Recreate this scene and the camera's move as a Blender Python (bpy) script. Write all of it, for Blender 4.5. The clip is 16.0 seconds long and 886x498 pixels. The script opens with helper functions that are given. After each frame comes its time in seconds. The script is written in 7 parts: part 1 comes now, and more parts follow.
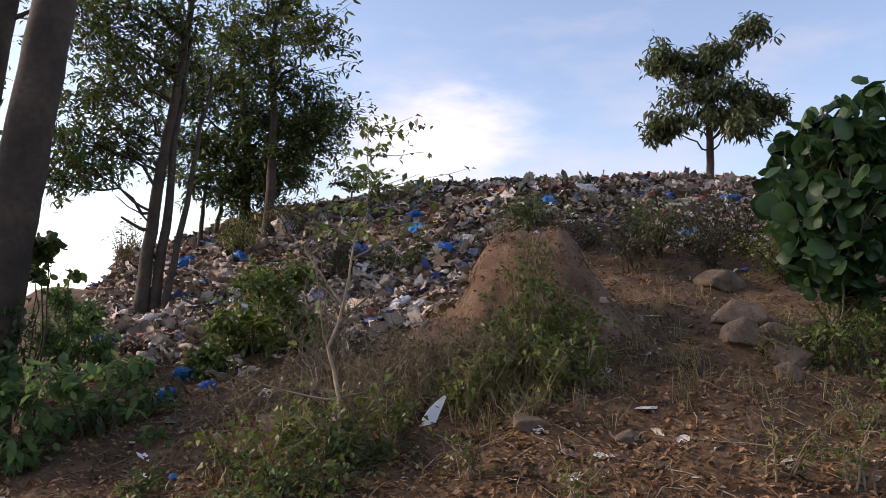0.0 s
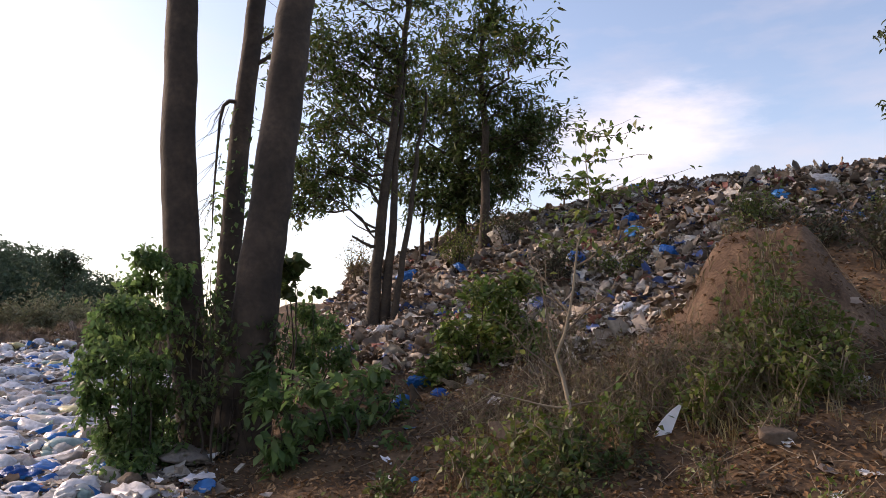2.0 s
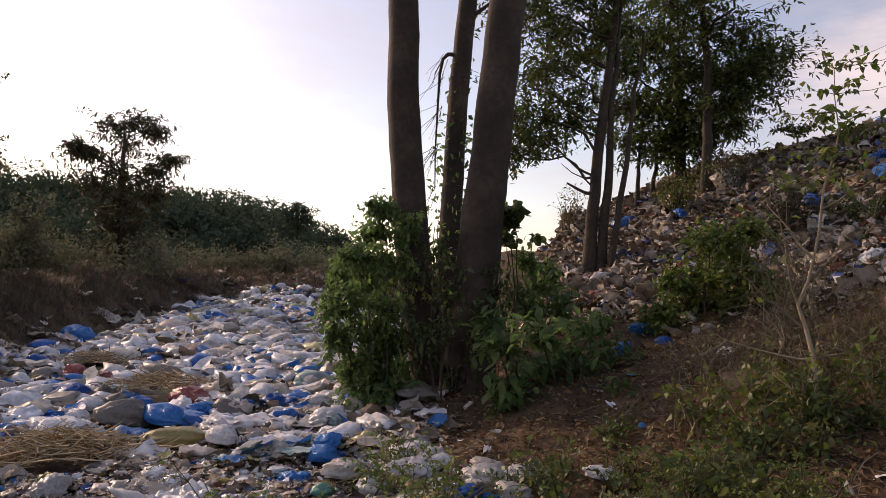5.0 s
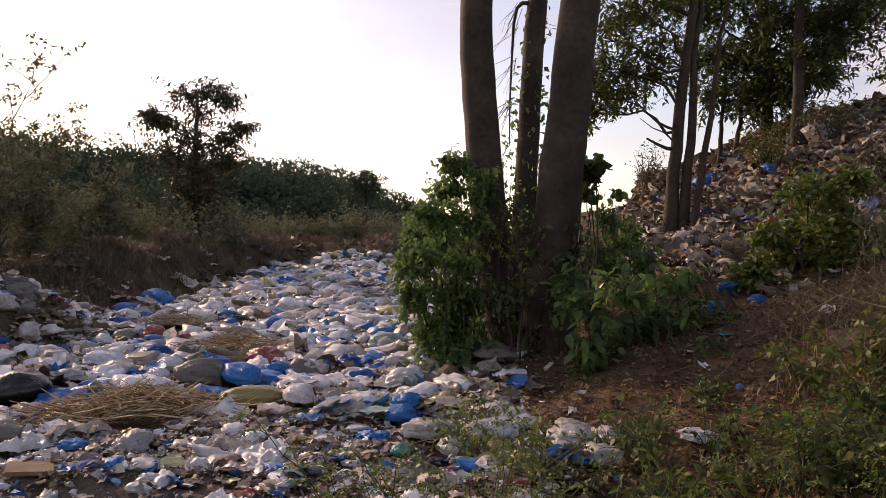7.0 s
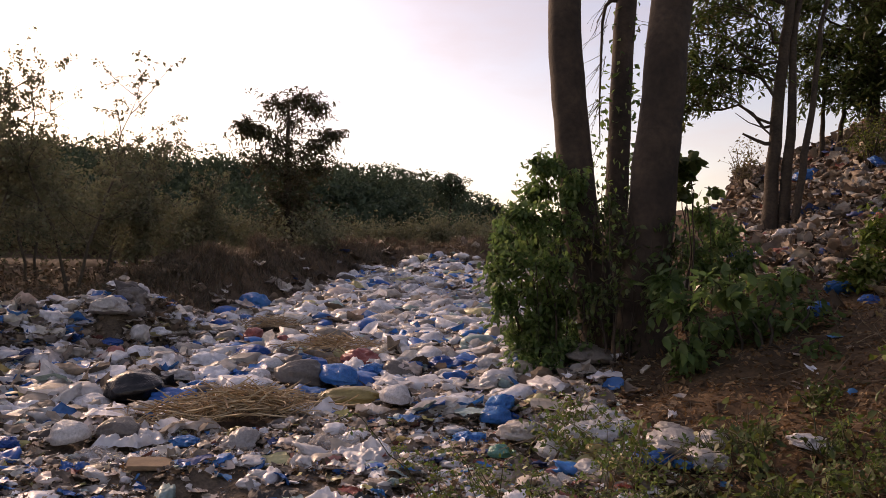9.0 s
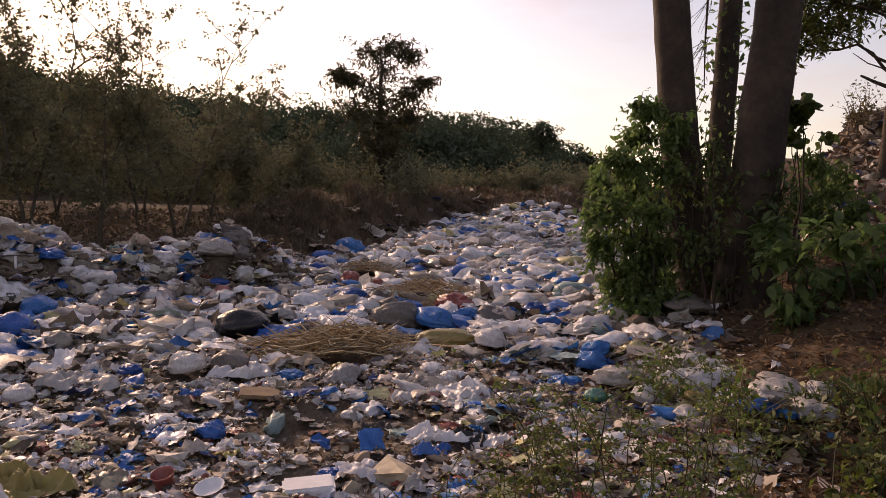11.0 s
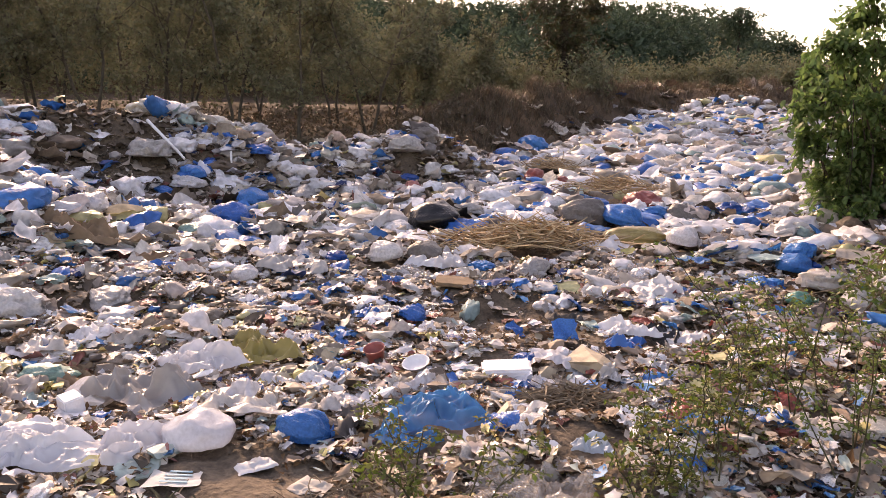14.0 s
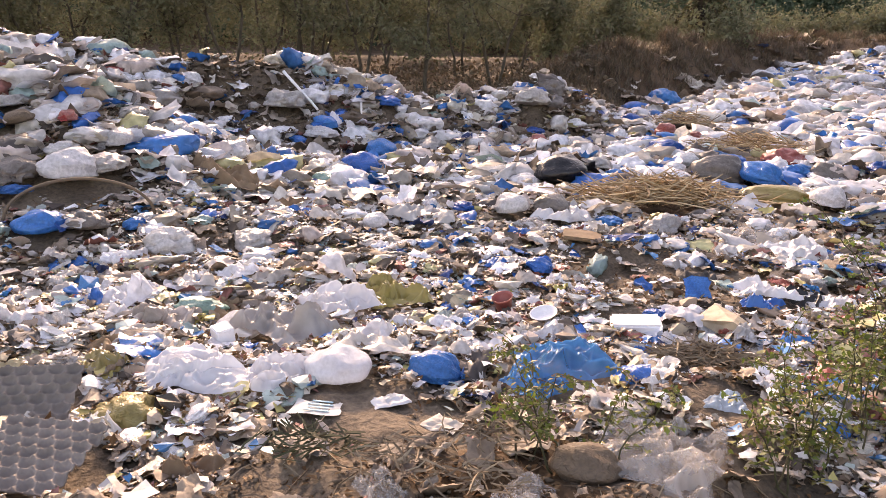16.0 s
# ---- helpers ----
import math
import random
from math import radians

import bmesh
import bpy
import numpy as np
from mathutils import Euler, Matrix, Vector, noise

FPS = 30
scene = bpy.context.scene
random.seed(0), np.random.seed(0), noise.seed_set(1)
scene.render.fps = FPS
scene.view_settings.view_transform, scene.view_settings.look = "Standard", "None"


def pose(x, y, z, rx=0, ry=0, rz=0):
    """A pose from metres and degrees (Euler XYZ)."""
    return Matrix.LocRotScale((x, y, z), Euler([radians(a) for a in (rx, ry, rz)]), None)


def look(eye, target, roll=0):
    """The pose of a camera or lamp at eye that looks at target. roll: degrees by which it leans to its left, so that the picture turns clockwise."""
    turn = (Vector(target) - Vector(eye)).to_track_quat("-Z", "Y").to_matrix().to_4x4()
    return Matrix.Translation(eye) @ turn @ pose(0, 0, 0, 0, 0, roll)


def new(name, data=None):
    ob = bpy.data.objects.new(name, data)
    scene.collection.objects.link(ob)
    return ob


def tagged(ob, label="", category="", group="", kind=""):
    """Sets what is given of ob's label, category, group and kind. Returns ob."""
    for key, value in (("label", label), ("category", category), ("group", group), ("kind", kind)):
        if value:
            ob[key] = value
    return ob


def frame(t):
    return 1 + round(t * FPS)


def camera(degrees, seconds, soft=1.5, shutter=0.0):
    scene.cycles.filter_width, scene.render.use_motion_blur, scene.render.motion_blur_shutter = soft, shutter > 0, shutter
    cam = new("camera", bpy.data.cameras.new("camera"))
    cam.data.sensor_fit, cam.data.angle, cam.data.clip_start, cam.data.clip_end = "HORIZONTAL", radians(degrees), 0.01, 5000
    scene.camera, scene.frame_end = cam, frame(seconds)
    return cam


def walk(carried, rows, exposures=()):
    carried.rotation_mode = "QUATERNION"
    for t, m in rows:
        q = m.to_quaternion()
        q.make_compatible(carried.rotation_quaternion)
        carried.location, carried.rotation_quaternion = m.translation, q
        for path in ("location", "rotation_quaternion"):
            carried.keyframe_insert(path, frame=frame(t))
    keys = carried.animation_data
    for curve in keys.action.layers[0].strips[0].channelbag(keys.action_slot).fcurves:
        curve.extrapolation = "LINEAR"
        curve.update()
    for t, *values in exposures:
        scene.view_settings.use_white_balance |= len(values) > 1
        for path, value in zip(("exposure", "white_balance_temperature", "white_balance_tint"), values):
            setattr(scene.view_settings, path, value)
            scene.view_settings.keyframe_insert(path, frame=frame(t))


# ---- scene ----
# camera: turned on the spot by hand, with a small sway; t, x, y, z, yaw, pitch, roll
cam = camera(60.3, 16.0, 0.7)
ROWS = [
    (0.0, 0.000, -0.000, 1.700, -0.08, 7.51, -1.49),
    (0.5, -0.025, 0.020, 1.696, 3.96, 7.55, -1.06),
    (1.0, -0.054, -0.023, 1.697, 7.44, 7.60, -0.96),
    (1.5, -0.077, 0.019, 1.696, 11.39, 7.86, -1.16),
    (2.0, -0.108, -0.042, 1.705, 15.81, 7.72, -0.96),
    (2.5, -0.132, -0.129, 1.721, 19.49, 7.46, -0.85),
    (3.0, -0.152, -0.089, 1.717, 21.88, 7.60, -0.97),
    (3.5, -0.181, -0.112, 1.717, 24.45, 7.56, -1.19),
    (4.0, -0.194, -0.163, 1.716, 27.84, 7.34, -1.38),
    (4.5, -0.203, -0.172, 1.693, 30.15, 5.41, -1.48),
    (4.7, -0.207, -0.179, 1.689, 30.61, 4.56, -1.66),
    (6.8, -0.486, 0.035, 1.560, 35.53, 0.67, -1.35),
    (7.0, -0.492, 0.038, 1.559, 36.26, 0.93, -1.47),
    (7.5, -0.502, 0.007, 1.563, 38.54, 1.56, -1.50),
    (8.0, -0.519, -0.003, 1.569, 40.74, 1.40, -1.41),
    (10.3, -0.565, -0.083, 1.532, 45.89, -0.61, -0.53),
    (10.5, -0.589, -0.071, 1.526, 47.09, -1.24, -0.70),
    (11.0, -0.565, -0.117, 1.507, 49.25, -2.94, -1.43),
    (11.5, -0.574, -0.141, 1.496, 51.50, -4.66, -1.23),
    (12.0, -0.611, -0.133, 1.486, 54.28, -6.45, -0.62),
    (12.5, -0.614, -0.155, 1.480, 56.01, -7.36, -0.38),
    (13.0, -0.593, -0.199, 1.480, 58.46, -8.18, -0.25),
    (13.5, -0.605, -0.211, 1.469, 60.22, -9.43, -0.82),
    (14.0, -0.599, -0.238, 1.464, 62.44, -10.70, -0.80),
    (14.5, -0.595, -0.264, 1.457, 65.12, -12.12, -0.81),
    (15.0, -0.587, -0.284, 1.446, 66.65, -12.73, -1.06),
    (15.5, -0.598, -0.315, 1.440, 70.29, -14.19, -0.82),
    (16.0, -0.593, -0.319, 1.440, 71.45, -14.17, -0.71),
]
EXPOSURES = [(0.0, 0.92, 7300, 22), (3.5, 0.7, 8000, 25), (4.5, 0.42, 8300, 27), (7.0, 0.52, 8900, 30), (8.0, 0.44, 9000, 31), (11.0, 0.25, 9700, 35), (12.5, 0.6, 9500, 34), (13.5, 0.95, 9550, 33), (14.5, 1.82, 9700, 29), (16.0, 1.82, 9500, 28)]
walk(cam, [(t, pose(x, y, z, 90 + pitch, roll, yaw)) for t, x, y, z, yaw, pitch, roll in ROWS], EXPOSURES)

# ---- sky and sun: evening, the low sun behind the woods ----
SUN_AZ, SUN_EL = 84.0, 26.0
world = bpy.data.worlds.new("world")
scene.world = world
world.use_nodes = True
wt = world.node_tree
wt.nodes.clear()
w_out = wt.nodes.new("ShaderNodeOutputWorld")
w_bg = wt.nodes.new("ShaderNodeBackground")
w_sky = wt.nodes.new("ShaderNodeTexSky")
w_sky.sky_type = "NISHITA"
w_sky.sun_disc = False
w_sky.sun_elevation = radians(SUN_EL)
w_sky.sun_rotation = radians(-SUN_AZ)
w_sky.air_density, w_sky.dust_density, w_sky.ozone_density = 1.0, 1.3, 1.8
w_bg.inputs["Strength"].default_value = 0.15
# thin evening clouds, lit by the sky
w_co = wt.nodes.new("ShaderNodeTexCoord")
w_mp = wt.nodes.new("ShaderNodeMapping")
w_mp.inputs["Scale"].default_value = (1.0, 1.0, 3.2)
w_nz = wt.nodes.new("ShaderNodeTexNoise")
w_nz.inputs["Scale"].default_value = 2.3
w_nz.inputs["Detail"].default_value = 6.0
w_nz.inputs["Roughness"].default_value = 0.55
w_rp = wt.nodes.new("ShaderNodeValToRGB")
w_rp.color_ramp.elements[0].position, w_rp.color_ramp.elements[0].color = 0.5, (0, 0, 0, 1)
w_rp.color_ramp.elements[1].position, w_rp.color_ramp.elements[1].color = 0.78, (0.6, 0.6, 0.6, 1)
w_mx = wt.nodes.new("ShaderNodeMixRGB")
w_mx.inputs["Color2"].default_value = (3.5, 3.32, 3.6, 1)
wt.links.new(w_co.outputs["Generated"], w_mp.inputs["Vector"])
wt.links.new(w_mp.outputs["Vector"], w_nz.inputs["Vector"])
wt.links.new(w_nz.outputs["Fac"], w_rp.inputs["Fac"])
wt.links.new(w_rp.outputs["Color"], w_mx.inputs["Fac"])
wt.links.new(w_sky.outputs["Color"], w_mx.inputs["Color1"])
# one larger bright cloud over the ridge, ragged by the same noise
w_dot = wt.nodes.new("ShaderNodeVectorMath")
w_dot.operation = "DISTANCE"
w_dot.inputs[1].default_value = (-0.02, 0.962, 0.27)
w_cm = wt.nodes.new("ShaderNodeMath")
w_cm.operation = "MULTIPLY_ADD"
w_cm.inputs[1].default_value = -0.25
w_n2 = wt.nodes.new("ShaderNodeTexNoise")
w_n2.inputs["Scale"].default_value, w_n2.inputs["Detail"].default_value, w_n2.inputs["Roughness"].default_value = 7.0, 8.0, 0.62
wt.links.new(w_mp.outputs["Vector"], w_n2.inputs["Vector"])
wt.links.new(w_n2.outputs["Fac"], w_cm.inputs[0])
wt.links.new(w_dot.outputs["Value"], w_cm.inputs[2])
w_cr = wt.nodes.new("ShaderNodeMapRange")
w_cr.interpolation_type = "SMOOTHSTEP"
w_cr.inputs["From Min"].default_value, w_cr.inputs["From Max"].default_value = 0.03, -0.13
w_cr.inputs["To Max"].default_value = 0.5
wt.links.new(w_cm.outputs["Value"], w_cr.inputs["Value"])
w_cs = wt.nodes.new("ShaderNodeMapping")
w_cs.inputs["Scale"].default_value = (1.0, 1.0, 1.9)
w_cs.inputs["Location"].default_value = (0.0, 0.0, -0.243)
wt.links.new(w_co.outputs["Generated"], w_cs.inputs["Vector"])
wt.links.new(w_cs.outputs["Vector"], w_dot.inputs[0])
w_cl = wt.nodes.new("ShaderNodeMixRGB")
w_cl.inputs["Color2"].default_value = (5.6, 5.4, 5.7, 1)
wt.links.new(w_cr.outputs["Result"], w_cl.inputs["Fac"])
wt.links.new(w_mx.outputs["Color"], w_cl.inputs["Color1"])
wt.links.new(w_cl.outputs["Color"], w_bg.inputs["Color"])
wt.links.new(w_bg.outputs["Background"], w_out.inputs["Surface"])

sun_data = bpy.data.lights.new("sun", "SUN")
sun_data.energy, sun_data.angle, sun_data.color = 1.8, radians(9), (1.0, 0.88, 0.74)
sun = new("sun", sun_data)
sun_to = Vector((-math.sin(radians(SUN_AZ)) * math.cos(radians(SUN_EL)), math.cos(radians(SUN_AZ)) * math.cos(radians(SUN_EL)), math.sin(radians(SUN_EL))))
sun.matrix_world = look(sun_to * 60, (0, 0, 0))

# ---- the lie of the land ----
def sig(v):
    return 1 / (1 + np.exp(-np.clip(v, -40, 40)))


def softplus(v, k):
    return np.where(v / k > 30, v, k * np.log1p(np.exp(np.clip(v / k, -40, 30))))


def rough(x, y, s, seed):
    """Cheap smooth unevenness of wavelength about s, between -1 and 1."""
    a = np.zeros_like(x)
    r = np.random.RandomState(seed)
    for i in range(6):
        k = 2 * np.pi / s * r.uniform(0.6, 1.6)
        th, ph = r.uniform(0, 6.28, 2)
        a = a + np.sin(k * (x * np.cos(th) + y * np.sin(th)) + ph)
    return a / 3.2


def bump(x, y, cx, cy, rx, ry, turn=0.0, power=1.0):
    c, s = math.cos(radians(turn)), math.sin(radians(turn))
    u, v = ((x - cx) * c + (y - cy) * s) / rx, (-(x - cx) * s + (y - cy) * c) / ry
    return np.exp(-((u * u + v * v) ** power))


def heap_line(az):
    return np.interp(az, [58, 62, 66, 72, 80, 88, 130], [15.5, 14.6, 13.6, 12.9, 12.6, 12.5, 12.5])


def tip_edge(az):
    """How far out the litter lies, by direction."""
    return np.interp(az, [34, 40, 46, 49, 51, 54, 57, 60, 64, 70, 130], [28.5, 29, 28, 26, 23.5, 19.4, 16.9, 16.0, 14.6, 13.7, 13.4])


def height(x, y):
    """The ground's height: the flat tip, the bank that climbs from it, the refuse hill on the bank, the berm and the wooded rise."""
    x, y = np.asarray(x, float), np.asarray(y, float)
    r = np.hypot(x, y)
    d = 0.5 * (2.0 - softplus(2.0 - x, 0.5)) + 0.87 * y
    bank = 0.37 * softplus(d - 3.1, 0.5) + 0.2 * softplus(d - 9.0, 0.6)
    cap = 1.0 + softplus(0.33 * (x + 16.2), 0.5)
    cap = 5.4 - softplus(5.4 - cap, 0.3)
    az = np.degrees(np.arctan2(-x, y))
    z = (cap - softplus(cap - bank, 0.25)) * (1 - sig((r - 12) / 0.8) * sig((az - 31.5) / 1.2))
    z = z * sig((70 - r) / 6)
    z = z + 0.42 * sig((d - 10) / 1.0) * sig((40 - r) / 3) * rough(x, y, 5.0, 3) * 0.5
    # earth mound on the bank
    mound = 0.82 * bump(x, y, 1.0, 8.8, 0.66, 0.75, 0, 1.8) + 0.48 * bump(x, y, 0.42, 8.95, 0.75, 0.7) + 0.48 * bump(x, y, 1.5, 8.45, 0.5, 0.55, 0, 1.4)
    z = z + mound * (1 + 0.05 * rough(x, y, 0.9, 61) + 0.05 * rough(x, y, 0.3, 62))
    # the tip climbs slowly towards its far end
    over = sig((az - 33) / 1.5) * sig((130 - az) / 4)
    climb = 0.085 * softplus(r - 13, 2.5)
    z = z + over * (1.35 - softplus(1.35 - climb, 0.2)) * sig((46 - r) / 3)
    # heaps of old litter along the tip's far side
    heap = np.exp(-((r - heap_line(az)) / np.where(r < heap_line(az), 1.25, 0.9)) ** 2) * sig((az - 61) / 1.4) * sig((128 - az) / 4)
    lift = np.interp(az, [58, 62, 66, 70, 73.5, 79, 84, 88, 100, 130], [0.25, 0.45, 0.88, 0.66, 0.52, 0.86, 1.12, 1.14, 1.0, 0.9])
    z = z + heap * (lift + 0.1 * rough(x, y, 1.3, 7))
    # overgrown earth berm that curves round behind the tip
    bl = np.interp(az, [36, 42, 47, 51, 55, 59, 63, 68], [32, 31.5, 30.5, 28, 23.5, 20.5, 18.6, 18])
    top = np.interp(az, [36, 42, 47, 51, 55, 59, 63, 68], [1.95, 2.15, 2.15, 2.05, 1.85, 1.75, 1.5, 1.15])
    back = np.exp(-((r - bl) / 1.9) ** 2) * sig((az - 34) / 1.5) * sig((67 - az) / 1.3)
    z = z + back * np.maximum(0, top + 0.26 * rough(x, y, 3.1, 63) + 0.14 * rough(x, y, 1.1, 64) - z)
    z = z + 0.55 * bump(x, y, -19.6, 21.4, 1.3, 1.1)
    z = z + 1.3 * bump(x, y, -10.0, -3.2, 2.0, 2.4) + 0.5 * bump(x, y, -8.6, -1.2, 1.4, 1.2)
    # the hill's flank drops towards the open side
    z = z - np.interp(az, [23.2, 24.0, 25.0, 26.6, 29.0], [0, 0.62, 0.58, 0.36, 0.0]) * sig((r - 13.5) / 0.6) * sig((40 - r) / 3)
    # wooded rise
    rise = np.interp(az, [20, 33, 38, 41, 44, 47, 51, 58, 70, 82, 120, 150], [0, 1.6, 3.1, 4.9, 6.9, 8.2, 9.0, 8.7, 9.2, 10.8, 10.8, 0])
    z = z + rise * sig((r - 62) / 6) * sig((200 - r) / 20)
    # small unevenness
    near = sig((30 - r) / 4)
    z = z + near * (0.05 * rough(x, y, 1.7, 11) + 0.025 * rough(x, y, 0.6, 12) + 0.012 * rough(x, y, 0.25, 13))
    return z


def ground_z(x, y):
    return float(height(np.array([x]), np.array([y]))[0])

# ---- materials ----
def material(name, stops, scale=8.0, rough_=0.8, per="noise", bump_=0.3, bump_scale=40.0, metal=0.0, leaf=0.0, detail=6.0, spread=0.25, constant=False, coat=0.0, clear=0.0, crinkle=0.0, depth=0.02):
    """A node material. per: what drives the colour stops (noise in space, Random of the object or of each loose island). A second, finer noise
    always varies the brightness a little, and a bump gives relief. leaf: share of light let through; clear: share of plain see-through."""
    m = bpy.data.materials.new(name)
    m.use_nodes = True
    nt = m.node_tree
    nt.nodes.clear()
    out = nt.nodes.new("ShaderNodeOutputMaterial")
    bs = nt.nodes.new("ShaderNodeBsdfPrincipled")
    co = nt.nodes.new("ShaderNodeTexCoord")
    n1 = nt.nodes.new("ShaderNodeTexNoise")
    n1.inputs["Scale"].default_value, n1.inputs["Detail"].default_value = scale, detail
    ramp = nt.nodes.new("ShaderNodeValToRGB")
    ramp.color_ramp.interpolation = "CONSTANT" if constant else "LINEAR"
    el = ramp.color_ramp.elements
    while len(el) < len(stops):
        el.new(0.5)
    while len(el) > max(1, len(stops)):
        el.remove(el[-1])
    for e, (p, c) in zip(el, stops):
        e.position, e.color = p, (*c, 1)
    nt.links.new(co.outputs["Object"], n1.inputs["Vector"])
    if per == "noise":
        nt.links.new(n1.outputs["Fac"], ramp.inputs["Fac"])
    elif per == "island":
        ge = nt.nodes.new("ShaderNodeNewGeometry")
        nt.links.new(ge.outputs["Random Per Island"], ramp.inputs["Fac"])
    else:
        oi = nt.nodes.new("ShaderNodeObjectInfo")
        nt.links.new(oi.outputs["Random"], ramp.inputs["Fac"])
    n2 = nt.nodes.new("ShaderNodeTexNoise")
    n2.inputs["Scale"].default_value, n2.inputs["Detail"].default_value = bump_scale, 4.0
    nt.links.new(co.outputs["Object"], n2.inputs["Vector"])
    mr = nt.nodes.new("ShaderNodeMapRange")
    mr.inputs["From Min"].default_value, mr.inputs["From Max"].default_value = 0.3, 0.7
    mr.inputs["To Min"].default_value, mr.inputs["To Max"].default_value = 1 - spread, 1 + spread
    nt.links.new((n1 if per != "noise" else n2).outputs["Fac"], mr.inputs["Value"])
    mul = nt.nodes.new("ShaderNodeMixRGB")
    mul.blend_type = "MULTIPLY"
    mul.inputs["Fac"].default_value = 1.0
    nt.links.new(ramp.outputs["Color"], mul.inputs["Color1"])
    nt.links.new(mr.outputs["Result"], mul.inputs["Color2"])
    nt.links.new(mul.outputs["Color"], bs.inputs["Base Color"])
    n2.inputs["Distortion"].default_value = crinkle
    if crinkle:
        n2.noise_type = "RIDGED_MULTIFRACTAL"
    bs.inputs["Roughness"].default_value = rough_
    bs.inputs["Metallic"].default_value = metal
    if coat:
        bs.inputs["Coat Weight"].default_value = coat
    if bump_:
        bp = nt.nodes.new("ShaderNodeBump")
        bp.inputs["Strength"].default_value, bp.inputs["Distance"].default_value = bump_, depth
        nt.links.new(n2.outputs["Fac"], bp.inputs["Height"])
        nt.links.new(bp.outputs["Normal"], bs.inputs["Normal"])
    last = bs.outputs["BSDF"]
    if leaf:
        tr = nt.nodes.new("ShaderNodeBsdfTranslucent")
        nt.links.new(mul.outputs["Color"], tr.inputs["Color"])
        mx = nt.nodes.new("ShaderNodeMixShader")
        mx.inputs["Fac"].default_value = leaf
        nt.links.new(last, mx.inputs[1])
        nt.links.new(tr.outputs["BSDF"], mx.inputs[2])
        last = mx.outputs["Shader"]
    if clear:
        tp = nt.nodes.new("ShaderNodeBsdfTransparent")
        mx = nt.nodes.new("ShaderNodeMixShader")
        mx.inputs["Fac"].default_value = clear
        nt.links.new(last, mx.inputs[1])
        nt.links.new(tp.outputs["BSDF"], mx.inputs[2])
        last = mx.outputs["Shader"]
    nt.links.new(last, out.inputs["Surface"])
    return m


def ramp_of(*cols):
    return [(i / len(cols), c) for i, c in enumerate(cols)]


M_EARTH = material("earth", [(0.3, (0.038, 0.02, 0.009)), (0.5, (0.078, 0.043, 0.02)), (0.7, (0.13, 0.077, 0.039))], 2.3, 0.95, bump_=0.8, bump_scale=22, spread=0.35)
M_TIP = material("tip_earth", [(0.3, (0.065, 0.047, 0.032)), (0.5, (0.125, 0.09, 0.062)), (0.7, (0.2, 0.148, 0.104))], 3.1, 0.95, bump_=0.9, bump_scale=34, spread=0.35)
M_MOUND = material("red_earth", [(0.3, (0.068, 0.037, 0.022)), (0.52, (0.135, 0.078, 0.046)), (0.72, (0.205, 0.128, 0.08))], 2.6, 0.95, bump_=0.9, bump_scale=30, spread=0.3)
M_ROCK = material("grey_stone", [(0.3, (0.07, 0.047, 0.032)), (0.55, (0.135, 0.094, 0.065)), (0.75, (0.21, 0.15, 0.107))], 3.0, 0.9, bump_=0.7, bump_scale=26)
# grey-brown bark darkened all over: the trunks' backlit shade is in the colour
M_BARK = material("smooth_backlit_bark", [(0.3, (0.021, 0.0135, 0.0085)), (0.5, (0.042, 0.027, 0.0175)), (0.72, (0.074, 0.049, 0.033))], 2.2, 0.85, bump_=0.5, bump_scale=14, spread=0.3)
M_BARK2 = material("dark_bark", [(0.3, (0.028, 0.02, 0.014)), (0.6, (0.062, 0.045, 0.031))], 4.0, 0.9, bump_=0.7, bump_scale=25)
# scrub bark paled so that it blends in: haze put into the colour
M_SCRUB = material("hazed_scrub_bark", [(0.3, (0.05, 0.042, 0.03)), (0.6, (0.095, 0.08, 0.058))], 4.0, 0.9, bump_=0.7, bump_scale=25)
M_TWIG = material("dry_twig", ramp_of((0.2, 0.145, 0.095), (0.13, 0.09, 0.06), (0.26, 0.2, 0.135)), 6, 0.9, "island", 0)
M_STRAW = material("dry_straw", ramp_of((0.46, 0.31, 0.165), (0.35, 0.22, 0.11), (0.58, 0.43, 0.26), (0.22, 0.13, 0.07), (0.48, 0.35, 0.2)), 9, 0.8, "island", 0)
M_DRYLEAF = material("dry_leaves", ramp_of((0.19, 0.097, 0.04), (0.12, 0.058, 0.025), (0.28, 0.165, 0.08), (0.07, 0.036, 0.018), (0.34, 0.225, 0.125), (0.155, 0.08, 0.034)), 9, 0.85, "island", 0, leaf=0.15)


def leafy(name, *cols, through_=0.3, gloss=0.5):
    return material(name, ramp_of(*cols), 5, gloss, "island", 0, leaf=through_, spread=0.3)


L_TREE = leafy("dark_green_leaves", (0.055, 0.1, 0.024), (0.085, 0.135, 0.032), (0.035, 0.066, 0.018), (0.11, 0.15, 0.04), (0.048, 0.09, 0.022), (0.12, 0.105, 0.04), (0.09, 0.12, 0.03), through_=0.45)
# darker copy of the creeper leaves, with shade put into the colour
L_SHADE = leafy("shade_toned_leaves", (0.064, 0.11, 0.032), (0.086, 0.138, 0.04), (0.046, 0.08, 0.025), (0.1, 0.125, 0.044), through_=0.5)
L_DULL = leafy("dull_green_leaves", (0.05, 0.062, 0.024), (0.065, 0.072, 0.03), (0.04, 0.05, 0.02), (0.085, 0.066, 0.036), through_=0.25)
L_RIDGE = leafy("grey_green_leaves", (0.075, 0.11, 0.045), (0.095, 0.128, 0.055), (0.055, 0.085, 0.035), (0.1, 0.11, 0.05), through_=0.3)
